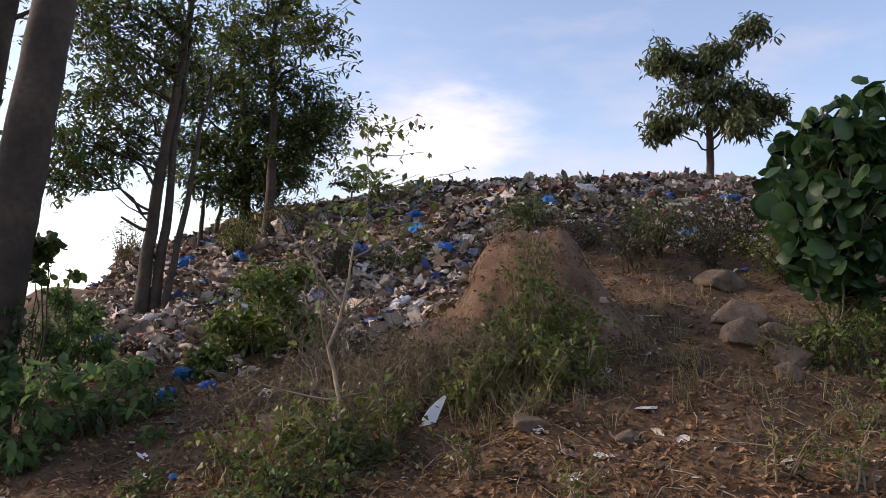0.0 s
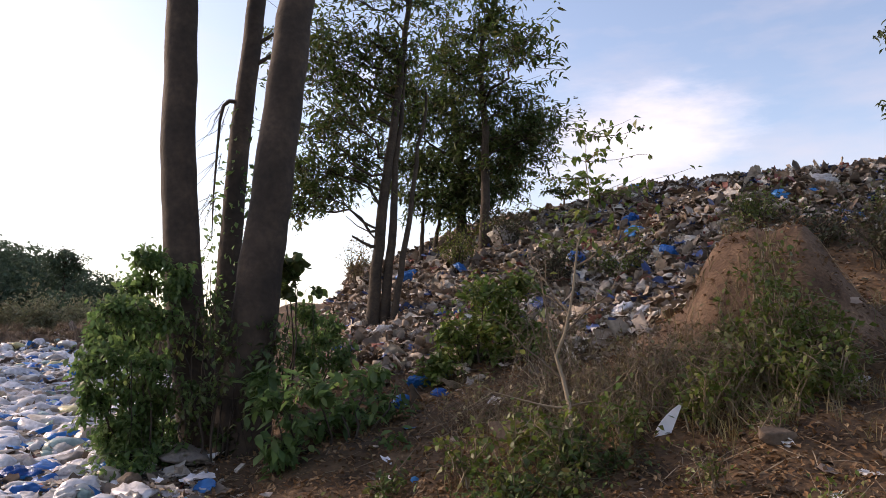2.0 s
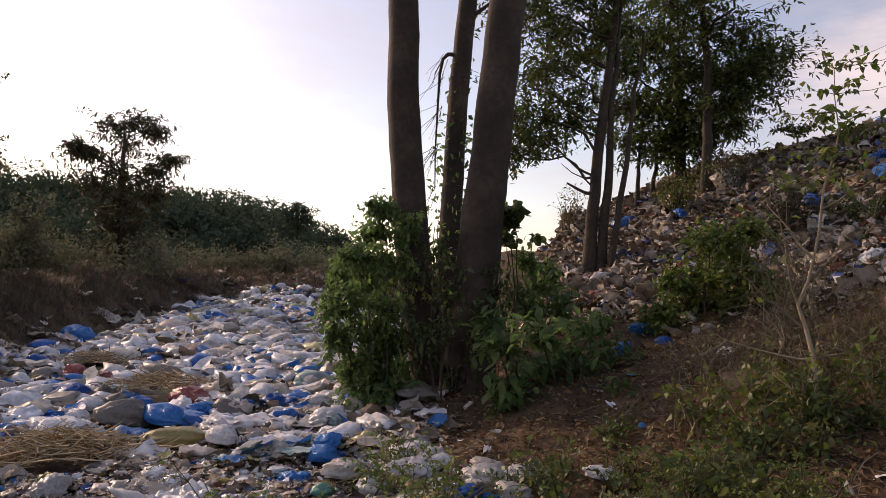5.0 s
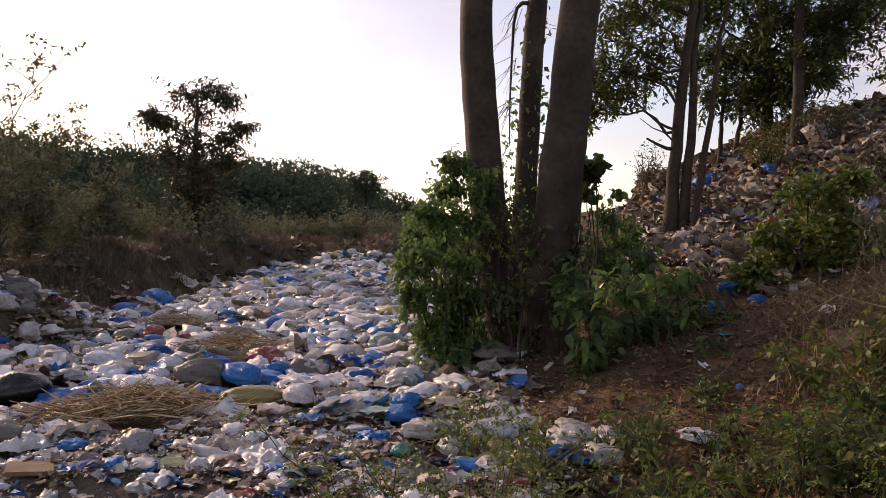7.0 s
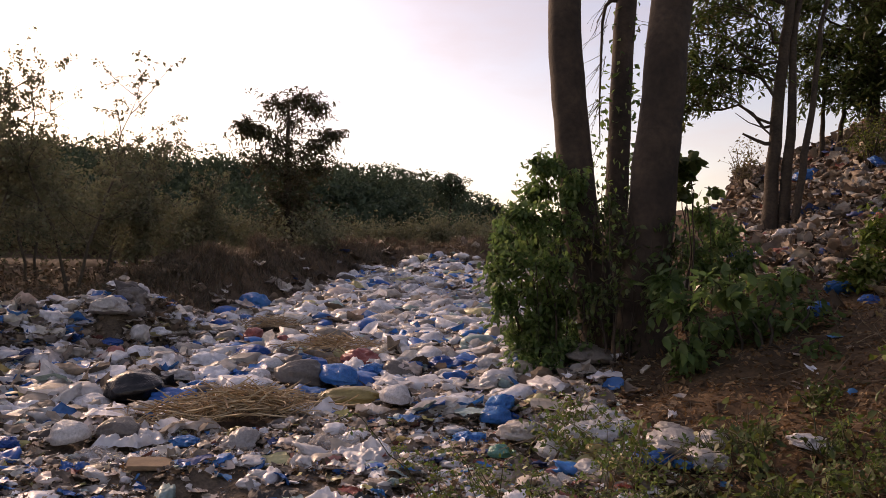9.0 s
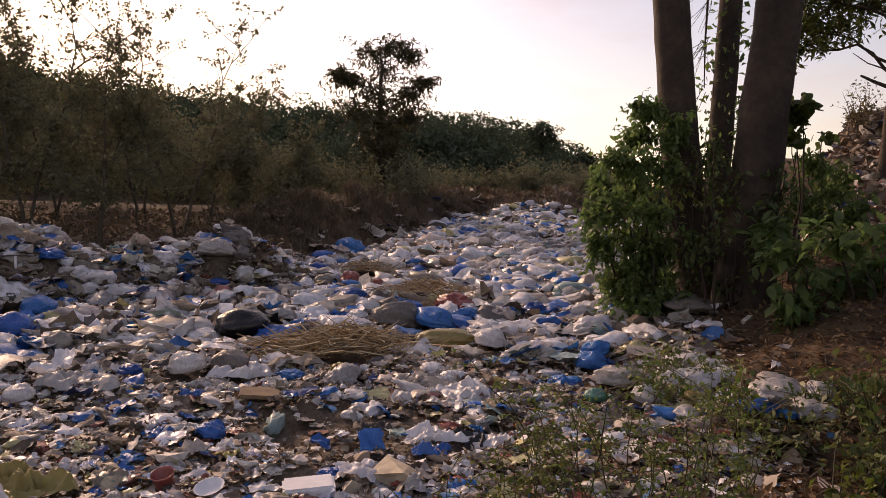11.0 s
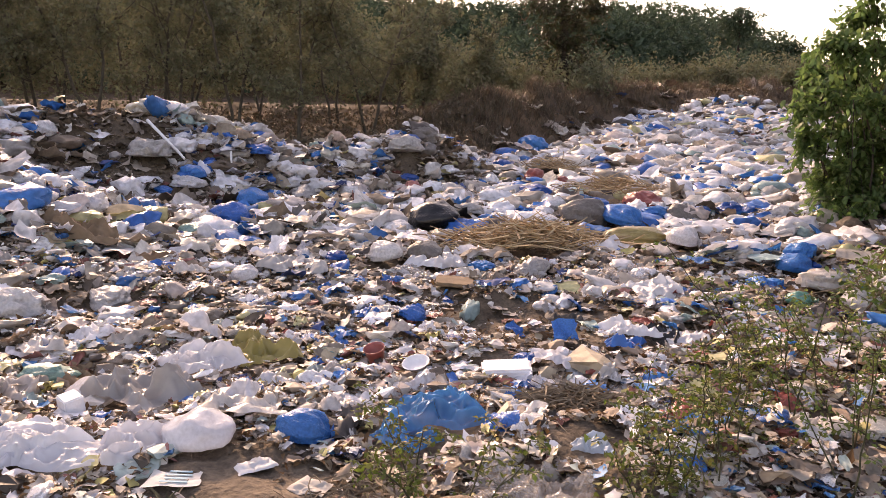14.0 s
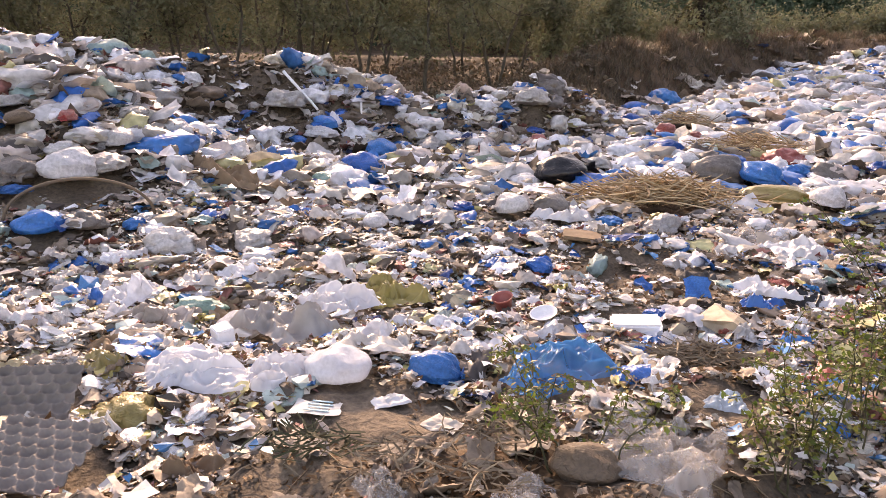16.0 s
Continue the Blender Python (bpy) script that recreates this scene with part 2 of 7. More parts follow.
L_CREEP = leafy("creeper_leaves", (0.115, 0.205, 0.06), (0.155, 0.25, 0.078), (0.078, 0.14, 0.045), (0.2, 0.28, 0.105), (0.095, 0.175, 0.06), through_=0.6)
L_BIG = leafy("broad_green_leaves", (0.034, 0.085, 0.026), (0.052, 0.112, 0.035), (0.024, 0.062, 0.02))
L_BUSH = leafy("bush_leaves", (0.1, 0.17, 0.034), (0.14, 0.21, 0.045), (0.075, 0.13, 0.03), (0.17, 0.2, 0.055), through_=0.4)
# scrub and far wood leaves are lightened: haze and sun glare in their colour
L_SCRUB = leafy("hazed_scrub_leaves", through_=0.3, gloss=0.9, *((0.152, 0.166, 0.096), (0.168, 0.178, 0.103), (0.14, 0.15, 0.087), (0.172, 0.163, 0.104)))
L_WOOD = leafy("hazed_wood_leaves", (0.052, 0.084, 0.05), (0.06, 0.094, 0.056), (0.046, 0.074, 0.045), (0.068, 0.1, 0.06), through_=0.25, gloss=0.9)
L_WEED = leafy("weed_leaves", (0.092, 0.14, 0.023), (0.13, 0.176, 0.032), (0.066, 0.1, 0.018), (0.16, 0.165, 0.044), through_=0.4)
L_GRASS = leafy("dry_grass", (0.2, 0.15, 0.07), (0.15, 0.115, 0.055), (0.25, 0.2, 0.1), (0.12, 0.12, 0.045))

M_STEM = material("green_stem", ramp_of((0.06, 0.055, 0.025), (0.09, 0.07, 0.035), (0.045, 0.05, 0.02)), 6, 0.8, "island", 0)
L_DEAD = leafy("dead_brush", (0.14, 0.095, 0.062), (0.1, 0.07, 0.046), (0.19, 0.135, 0.09), (0.09, 0.075, 0.045))

# lightest and darkest tones widened to paint highlights and shaded gaps
WHITES = ((0.82, 0.81, 0.83), (0.64, 0.62, 0.63), (0.85, 0.84, 0.86), (0.4, 0.37, 0.35), (0.76, 0.74, 0.74), (0.2, 0.17, 0.15))
# the near-black tones stand in for shaded gaps between scraps
M_LITTER = material("mixed_litter", ramp_of(
    (0.66, 0.62, 0.59), (0.38, 0.32, 0.28), (0.82, 0.8, 0.81), (0.15, 0.11, 0.085), (0.3, 0.21, 0.15), (0.36, 0.3, 0.26), (0.46, 0.4, 0.34), (0.03, 0.2, 0.42),
    (0.4, 0.32, 0.25), (0.06, 0.045, 0.035), (0.66, 0.58, 0.5), (0.3, 0.22, 0.165), (0.5, 0.46, 0.44), (0.45, 0.36, 0.25), (0.62, 0.57, 0.52), (0.07, 0.05, 0.04),
    (0.26, 0.18, 0.125), (0.46, 0.37, 0.32), (0.4, 0.48, 0.45), (0.34, 0.14, 0.12), (0.22, 0.175, 0.145), (0.84, 0.82, 0.83), (0.5, 0.42, 0.16), (0.38, 0.34, 0.32)),
    14, 0.6, "island", 0.25, 30, constant=True, spread=0.28)
M_OLD = material("weathered_litter", ramp_of(
    (0.38, 0.32, 0.26), (0.21, 0.155, 0.115), (0.52, 0.46, 0.39), (0.12, 0.085, 0.062), (0.28, 0.21, 0.155), (0.6, 0.55, 0.49), (0.15, 0.108, 0.08), (0.36, 0.29, 0.23),
    (0.05, 0.085, 0.22), (0.25, 0.19, 0.14), (0.11, 0.08, 0.058), (0.39, 0.33, 0.27), (0.3, 0.22, 0.155), (0.22, 0.075, 0.058), (0.16, 0.118, 0.088), (0.34, 0.28, 0.225),
    (0.27, 0.2, 0.145), (0.2, 0.148, 0.11), (0.56, 0.51, 0.45), (0.17, 0.15, 0.14), (0.31, 0.25, 0.2), (0.13, 0.095, 0.07)),
    14, 0.7, "island", 0.3, 30, constant=True, spread=0.3)
# bag colours, with a near-black tone for the shade between bags
M_BAGS = material("mixed_bag_plastic", ramp_of(
    (0.8, 0.79, 0.82), (0.64, 0.62, 0.63), (0.84, 0.83, 0.86), (0.4, 0.36, 0.33), (0.76, 0.74, 0.76), (0.22, 0.18, 0.15), (0.01, 0.145, 0.48), (0.7, 0.68, 0.7), (0.56, 0.53, 0.52), (0.3, 0.25, 0.2), (0.78, 0.77, 0.8), (0.48, 0.42, 0.36), (0.62, 0.56, 0.48),
    (0.56, 0.53, 0.5), (0.74, 0.73, 0.76), (0.34, 0.3, 0.26), (0.55, 0.5, 0.26), (0.68, 0.66, 0.69), (0.1, 0.08, 0.07), (0.82, 0.81, 0.84), (0.015, 0.2, 0.55), (0.66, 0.63, 0.62), (0.8, 0.79, 0.82), (0.3, 0.42, 0.4), (0.44, 0.38, 0.32), (0.58, 0.48, 0.44), (0.72, 0.7, 0.72), (0.02, 0.16, 0.42)),
    10, 0.38, "island", 0.5, 11, constant=True, leaf=0.2, spread=0.3, crinkle=1.2)


def plastic(name, *cols, gloss=0.34, clear=0.0, through_=0.25):
    return material(name, ramp_of(*cols), 7, gloss, "object", 0.45, 5.0, leaf=through_, spread=0.2, clear=clear, crinkle=1.2, depth=0.024)


P_WHITE = plastic("white_bag_plastic", *WHITES)
P_PURE = material("clean_white_plastic", ramp_of((0.82, 0.81, 0.84), (0.76, 0.76, 0.8)), 7, 0.25, "object", 0.15, 4, leaf=0.35, spread=0.1, clear=0.1, crinkle=1.2, depth=0.02)
P_BLUE = plastic("blue_bag_plastic", (0.008, 0.125, 0.45), (0.01, 0.165, 0.52), (0.02, 0.24, 0.58), (0.005, 0.09, 0.35))
P_RED = plastic("red_bag_plastic", (0.38, 0.06, 0.06), (0.45, 0.15, 0.13))
P_YELLOW = plastic("yellow_bag_plastic", (0.38, 0.3, 0.07), (0.36, 0.28, 0.11))
P_GREEN = plastic("green_bag_plastic", (0.05, 0.3, 0.24), (0.25, 0.42, 0.36))
P_BLACK = plastic("black_bag_plastic", (0.012, 0.011, 0.012), gloss=0.34, through_=0.0)
P_BROWN = plastic("brown_sack_cloth", (0.16, 0.11, 0.075), (0.13, 0.09, 0.06), gloss=0.75, through_=0.0)
P_GREY = plastic("grey_sack_plastic", (0.4, 0.37, 0.35), (0.5, 0.47, 0.45), gloss=0.35)
P_SKY = plastic("sky_blue_film", (0.03, 0.25, 0.56), gloss=0.16, clear=0.32)
P_FILM = plastic("clear_dusty_film", (0.56, 0.53, 0.51), gloss=0.12, through_=0.2, clear=0.62)
P_PALE = plastic("pale_blue_film", (0.5, 0.6, 0.7), gloss=0.25, clear=0.1)
P_CARRIER = material("carrier_bag_film", ramp_of((0.8, 0.79, 0.82), (0.7, 0.68, 0.7), (0.84, 0.83, 0.86), (0.5, 0.46, 0.43), (0.76, 0.75, 0.78), (0.62, 0.58, 0.55), (0.82, 0.8, 0.82), (0.36, 0.31, 0.27), (0.02, 0.17, 0.5), (0.8, 0.79, 0.83), (0.66, 0.62, 0.58), (0.55, 0.47, 0.3), (0.72, 0.7, 0.73), (0.78, 0.74, 0.74), (0.58, 0.52, 0.48), (0.45, 0.52, 0.5)), 7, 0.3, "object", 0.3, 6, leaf=0.32, spread=0.22, crinkle=1.2, depth=0.012, constant=True)
P_FOAM = material("white_foam", ramp_of((0.8, 0.79, 0.8)), 9, 0.7, "object", 0.2, 60, spread=0.08)
P_MIX = material("mixed_scrap_plastic", ramp_of(*WHITES, (0.01, 0.145, 0.48), (0.58, 0.55, 0.52), (0.33, 0.25, 0.19), (0.7, 0.68, 0.68), (0.45, 0.38, 0.3), (0.5, 0.42, 0.14), (0.62, 0.6, 0.6), (0.36, 0.09, 0.07), (0.4, 0.28, 0.18), (0.6, 0.56, 0.5)), 7, 0.3, "object", 0.35, 4, leaf=0.15, spread=0.25, crinkle=1.2, depth=0.03, constant=True)
P_PAPER = material("paper", ramp_of((0.72, 0.7, 0.69), (0.6, 0.57, 0.53), (0.55, 0.5, 0.44)), 9, 0.8, "object", 0.15, 30, spread=0.12)
P_CARD = material("brown_cardboard", ramp_of((0.26, 0.17, 0.1), (0.2, 0.13, 0.08)), 9, 0.85, "object", 0.25, 30)
P_SOLE = material("dark_rubber", ramp_of((0.07, 0.06, 0.055)), 9, 0.7, "object", 0.2, 30)
P_PULP = material("grey_pulp", ramp_of((0.24, 0.205, 0.185), (0.2, 0.17, 0.15)), 9, 0.9, "object", 0.2, 60)
P_INK = material("printed_ink", ramp_of((0.25, 0.45, 0.55)), 9, 0.7, "object", 0.0)

# ---- mesh tools ----
def mesh_of(name, v, f, mats, smooth=False, mat_index=None):
    """A mesh from vertex and face arrays; all faces have the same number of corners."""
    v, f = np.asarray(v, np.float32), np.asarray(f, np.int32)
    me = bpy.data.meshes.new(name)
    me.vertices.add(len(v))
    me.vertices.foreach_set("co", v.ravel())
    me.loops.add(f.size)
    me.loops.foreach_set("vertex_index", f.ravel())
    me.polygons.add(len(f))
    me.polygons.foreach_set("loop_start", np.arange(0, f.size, f.shape[1], dtype=np.int32))
    me.polygons.foreach_set("use_smooth", np.full(len(f), smooth))
    for m in mats if isinstance(mats, (list, tuple)) else [mats]:
        me.materials.append(m)
    if mat_index is not None:
        me.polygons.foreach_set("material_index", np.asarray(mat_index, np.int32))
    me.update()
    me.validate()
    return me


def thing(name, me, label, category, group="", kind="", at=None):
    ob = new(name, me)
    if at is not None:
        ob.matrix_world = at
    return tagged(ob, label, category, group, kind)


def part(name, me, parent, label="", kind=""):
    ob = new(name, me)
    ob.parent = parent
    return tagged(ob, label, kind=kind)


def rotations(n, r, tilt):
    """n turns about z, then tipped by up to tilt radians."""
    a, t, p = r.uniform(0, 6.283, n), np.clip(r.normal(0, tilt, n), -1.7 * tilt, 1.7 * tilt), r.uniform(0, 6.283, n)
    ax = np.stack([np.cos(p), np.sin(p), np.zeros(n)], 1)
    k = np.zeros((n, 3, 3))
    k[:, 0, 2], k[:, 1, 2], k[:, 2, 0], k[:, 2, 1] = ax[:, 1], -ax[:, 0], -ax[:, 1], ax[:, 0]
    tip = np.eye(3) + np.sin(t)[:, None, None] * k + (1 - np.cos(t))[:, None, None] * (k @ k)
    turn = np.zeros((n, 3, 3))
    turn[:, 0, 0], turn[:, 0, 1], turn[:, 1, 0], turn[:, 1, 1], turn[:, 2, 2] = np.cos(a), -np.sin(a), np.sin(a), np.cos(a), 1
    return tip @ turn


def strew(tv, tf, pos, scale, rot, jitter, r):
    """Many copies of a small shape in one array, each with its own crumple."""
    n, k = len(pos), len(tv)
    v = tv[None] + r.normal(0, 1, (n, k, 3)) * np.asarray(jitter)
    v = v * scale[:, None, :]
    v = np.einsum("nij,nkj->nki", rot, v) + pos[:, None, :]
    f = tf[None] + (np.arange(n) * k)[:, None, None]
    return v.reshape(-1, 3), f.reshape(-1, tf.shape[1])


def ico(sub):
    bm = bmesh.new()
    bmesh.ops.create_icosphere(bm, subdivisions=sub, radius=1)
    bm.verts.index_update()
    v = np.array([x.co[:] for x in bm.verts])
    f = np.array([[x.index for x in q.verts] for q in bm.faces])
    bm.free()
    return v, f


def sheet(n):
    g = np.linspace(-1, 1, n)
    v = np.array([(a, b, 0) for b in g for a in g], float)
    f = np.array([(j * n + i, j * n + i + 1, (j + 1) * n + i + 1, (j + 1) * n + i) for j in range(n - 1) for i in range(n - 1)])
    return v, f


ICO1, ICO2, ICO3 = ico(1), ico(2), ico(3)
ICO4, ICO5 = ico(4), ico(5)
SHEET3 = sheet(3)
LEAF = np.array([(0, 0, 0), (0.25, 0.2, 0.06), (0.6, 0.23, 0.05), (1, 0, -0.1), (0.6, -0.23, 0.05), (0.25, -0.2, 0.06), (0.27, 0, 0), (0.62, 0, -0.02)]), np.array([(0, 6, 1), (6, 7, 2), (6, 2, 1), (7, 3, 2), (0, 5, 6), (6, 5, 4), (6, 4, 7), (7, 4, 3)])
LEAF_LONG = LEAF[0] * (1, 0.62, 1), LEAF[1]
CARD = np.array([(0, 0, 0), (0.45, 0.27, 0.08), (1, 0, -0.1), (0.45, -0.27, 0.08)]), np.array([(0, 3, 2, 1)])

a_ = np.linspace(0, 2 * np.pi, 11)[:-1]
LEAF_BROAD = (np.concatenate([[(0.42, 0, 0.05)], np.stack([0.5 - 0.5 * np.cos(a_) * (1 + 0.1 * np.cos(a_)), 0.46 * np.sin(a_) * (1 + 0.18 * np.cos(a_)), -0.1 * np.cos(a_) ** 2 - 0.05 * np.abs(np.sin(a_))], 1)]),
              np.array([(0, 1 + (i + 1) % 10, 1 + i) for i in range(10)]))


def tubes(lines, sides=6):
    """Tapered tubes along poly-lines of (points, radii)."""
    vs, fs, o = [], [], 0
    ang = np.arange(sides) * 2 * np.pi / sides
    for pts, rad in lines:
        pts, rad = np.asarray(pts, float), np.asarray(rad, float)
        d = np.gradient(pts, axis=0)
        d /= np.linalg.norm(d, axis=1)[:, None] + 1e-9
        ref = np.array([0, 0, 1.0]) if abs(d[0, 2]) < 0.8 else np.array([1.0, 0, 0])
        a = np.cross(d, ref)
        a /= np.linalg.norm(a, axis=1)[:, None] + 1e-9
        b = np.cross(d, a)
        ring = pts[:, None] + rad[:, None, None] * (a[:, None] * np.cos(ang)[None, :, None] + b[:, None] * np.sin(ang)[None, :, None])
        n = len(pts)
        vs.append(ring.reshape(-1, 3))
        i, j = np.meshgrid(np.arange(n - 1), np.arange(sides), indexing="ij")
        j2 = (j + 1) % sides
        fs.append(np.stack([o + i * sides + j, o + i * sides + j2, o + (i + 1) * sides + j2, o + (i + 1) * sides + j], -1).reshape(-1, 4))
        o += n * sides
    return np.concatenate(vs), np.concatenate(fs)


def bent(p, q, n, wob, r, sag=0.0):
    """A wavering line from p to q."""
    p, q = np.asarray(p, float), np.asarray(q, float)
    t = np.linspace(0, 1, n)[:, None]
    w = np.cumsum(r.normal(0, wob, (n, 3)), 0)
    w -= t * w[-1]
    w[0] = 0
    line = p + (q - p) * t + w
    line[:, 2] -= sag * 4 * (t[:, 0] * (1 - t[:, 0]))
    return line


def leaves(pos, size, r, droop=0.5, shape=None, spread=0.9):
    """Leaf blades at the points given."""
    shape = shape or CARD
    n = len(pos)
    s = size * r.uniform(0.6, 1.3, n)
    rot = rotations(n, r, spread)
    dr = r.normal(droop, 0.4, n)
    c, q = np.cos(dr), np.sin(dr)
    tip = np.zeros((n, 3, 3))
    tip[:, 1, 1] = 1
    tip[:, 0, 0], tip[:, 0, 2], tip[:, 2, 0], tip[:, 2, 2] = c, q, -q, c
    return strew(shape[0], shape[1], np.asarray(pos), np.repeat(s[:, None], 3, 1), rot @ tip, (0.02, 0.02, 0.04), r)


def on_ground(x, y, up=0.0):
    x, y = np.asarray(x, float), np.asarray(y, float)
    return np.stack([x, y, height(x, y) + up], -1)


def polar(az, r):
    az = np.radians(az)
    return -r * np.sin(az), r * np.cos(az)

# ---- ground: one sheet from underfoot to the horizon ----
def build_ground():
    az = np.concatenate([np.arange(-42, 118, 0.42), np.arange(118, 318, 1.0)])
    rr = np.concatenate([[0.02, 0.5, 1.0], np.geomspace(1.5, 26, 165), np.geomspace(27, 260, 46), np.geomspace(300, 4000, 10)])
    a, q = np.meshgrid(az, rr)
    x, y = polar(a, q)
    z = height(x, y)
    v = np.stack([x, y, z], -1).reshape(-1, 3)
    n, m = len(az), len(rr)
    i, j = np.meshgrid(np.arange(m - 1), np.arange(n), indexing="ij")
    j2 = (j + 1) % n
    f = np.stack([i * n + j, (i + 1) * n + j, (i + 1) * n + j2, i * n + j2], -1).reshape(-1, 4)
    c = v[f].mean(1)
    mound = bump(c[:, 0], c[:, 1], 0.9, 8.75, 1.5, 1.15) > 0.42
    me = mesh_of("ground", v, f, [M_EARTH, M_MOUND, M_TIP], True, np.where(mound, 1, np.where(c[:, 0] < -2.2 - 0.5 * np.maximum(c[:, 1] - 2, 0) + 0.5 * rough(c[:, 0], c[:, 1], 2.0, 51) + 0.25 * rough(c[:, 0], c[:, 1], 0.6, 52), np.where(np.hypot(c[:, 0], c[:, 1]) < tip_edge(np.degrees(np.arctan2(-c[:, 0], c[:, 1]))) - 0.3, 2, 0), 0)))
    thing("ground", me, "brown uneven bare earth with litter, rising to a bank", "ground", kind="structure")


build_ground()

# ---- plants ----
def clumps(cent, rad, n, r):
    """n points in a ragged shell of an ellipsoid."""
    d = r.normal(0, 1, (n, 3))
    d /= np.linalg.norm(d, axis=1)[:, None]
    return np.asarray(cent) + d * (r.uniform(0.15, 1, n) ** 0.45)[:, None] * np.asarray(rad)


def grown(trunk, rad, limbs, r, twigs=5, leaf_n=18, leaf_s=0.16, wide=1.0, fan=0.35, lift=0.35):
    """Limbs out of a trunk line, twigs out of the limbs, and leaf points round the twigs.
    limbs: (share of the trunk's height, way in degrees, length)."""
    trunk = np.asarray(trunk, float)
    lines, pts = [(trunk, rad)], []
    cum = np.linspace(0, 1, len(trunk))
    for at_, way, ln in limbs:
        p = np.array([np.interp(at_, cum, trunk[:, k]) for k in range(3)])
        rr = np.interp(at_, cum, rad)
        w = radians(way)
        q = p + np.array([math.cos(w) * ln, math.sin(w) * ln, ln * r.uniform(0.2, 0.2 + 2 * lift)])
        limb = bent(p, q, 7, 0.05 * ln, r, -0.06 * ln)
        lines.append((limb, np.linspace(min(rr * 0.55, 0.035 * ln + 0.01), 0.012, 7)))
        for _ in range(twigs):
            k = r.randint(2, 7)
            e = limb[k] + r.normal(0, fan * ln, 3) * (1, 1, 0.6)
            lines.append((bent(limb[k], e, 4, 0.02 * ln, r), np.linspace(0.012, 0.004, 4)))
            c = limb[k] + (e - limb[k]) * r.uniform(0.5, 1.1, (leaf_n, 1)) + r.normal(0, leaf_s * 1.1 * wide, (leaf_n, 3))
            pts.append(c)
    return lines, np.concatenate(pts)


def plant(name, label, category, lines, leaf_pts, bark, leaf_mat, leaf_s, r, sides=6, stem="trunk", crown="crown", group="", droop=0.5, shape=None, kind="", spread=0.9):
    o = np.asarray(lines[0][0][0], float)
    v, f = tubes([(np.asarray(p) - o, q) for p, q in lines], sides)
    ob = thing(name, None, label, category, group, kind, Matrix.Translation(o))
    part(stem, mesh_of(stem, v, f, bark, True), ob, kind="" if stem in ("trunk", "stem") else "stuff")
    if len(leaf_pts):
        v, f = leaves(np.asarray(leaf_pts) - o, leaf_s, r, droop, shape, spread)
        part(crown, mesh_of(crown, v, f, leaf_mat, True), ob, kind="" if crown == "crown" else "stuff")
    return ob


def lobed(name, label, category, trunk, rad, lobes, across, r, bark, leaf_mat, leaf_s, twigs=24, per=3, fan=8, deep=0.8, group="", shape=None, droop=0.35, extra=(), sides=9, crown="crown", loose=0.85):
    """A tree with a crown in ragged lobes. trunk: key points; lobes: (to the right, height, half width, half height) as seen along the way across (degrees); twigs carry whorls of leaves."""
    keys = np.asarray(trunk, float)
    q, ks = np.linspace(0, len(keys) - 1, 22), np.arange(len(keys))
    line = np.stack([np.interp(q, ks, keys[:, i]) for i in range(3)], 1)
    for _ in range(2):
        line[1:-1] = (line[:-2] + 2 * line[1:-1] + line[2:]) / 4
    line[1:-1] += r.normal(0, 0.012, (20, 3))
    rr = np.linspace(rad[0], rad[1], 22)
    rr[:3] *= (1.3, 1.12, 1.04)
    a = radians(across)
    right, away = np.array([math.cos(a), math.sin(a), 0]), np.array([-math.sin(a), math.cos(a), 0])
    lines, ends = [(line, rr)] + list(extra), []
    for u, z, ru, rz in lobes:
        c = line[0] * (1, 1, 0) + right * u + away * r.normal(0, 0.55 * deep) + (0, 0, z)
        off = np.hypot(*(c[:2] - line[0, :2]))
        k = int(np.argmin(np.abs(line[:, 2] - (z - 0.35 * off - 0.2))))
        k = min(max(k, 5), 20)
        limb = bent(line[k], c, 8, 0.035 * np.linalg.norm(c - line[k]), r, -0.05 * off)
        lines.append((limb, np.linspace(min(rr[k] * 0.55, 0.014 + 0.011 * off), 0.008, 8)))
        for d in np.clip(r.normal(0, loose, (twigs, 3)), -1.9, 1.9):
            e = c + right * d[0] * ru * 1.1 + away * d[1] * max(ru * 0.8, 0.25) + np.array([0, 0, d[2] * rz * 1.1])
            t = bent(limb[r.randint(4, 8)], e, 5, 0.025, r, -0.03)
            lines.append((t, np.linspace(0.007, 0.003, 5)))
            ends.append(t[[-1, -2, -3, -1][:per]] + r.normal(0, 0.06, (per, 3)))
    ends = np.concatenate(ends).repeat(fan, 0)
    ends = ends + r.normal(0, leaf_s * 0.34, ends.shape)
    return plant(name, label, category, lines, ends, bark, leaf_mat, leaf_s, r, sides, group=group, droop=droop, shape=shape or LEAF_LONG, spread=0.45, crown=crown)


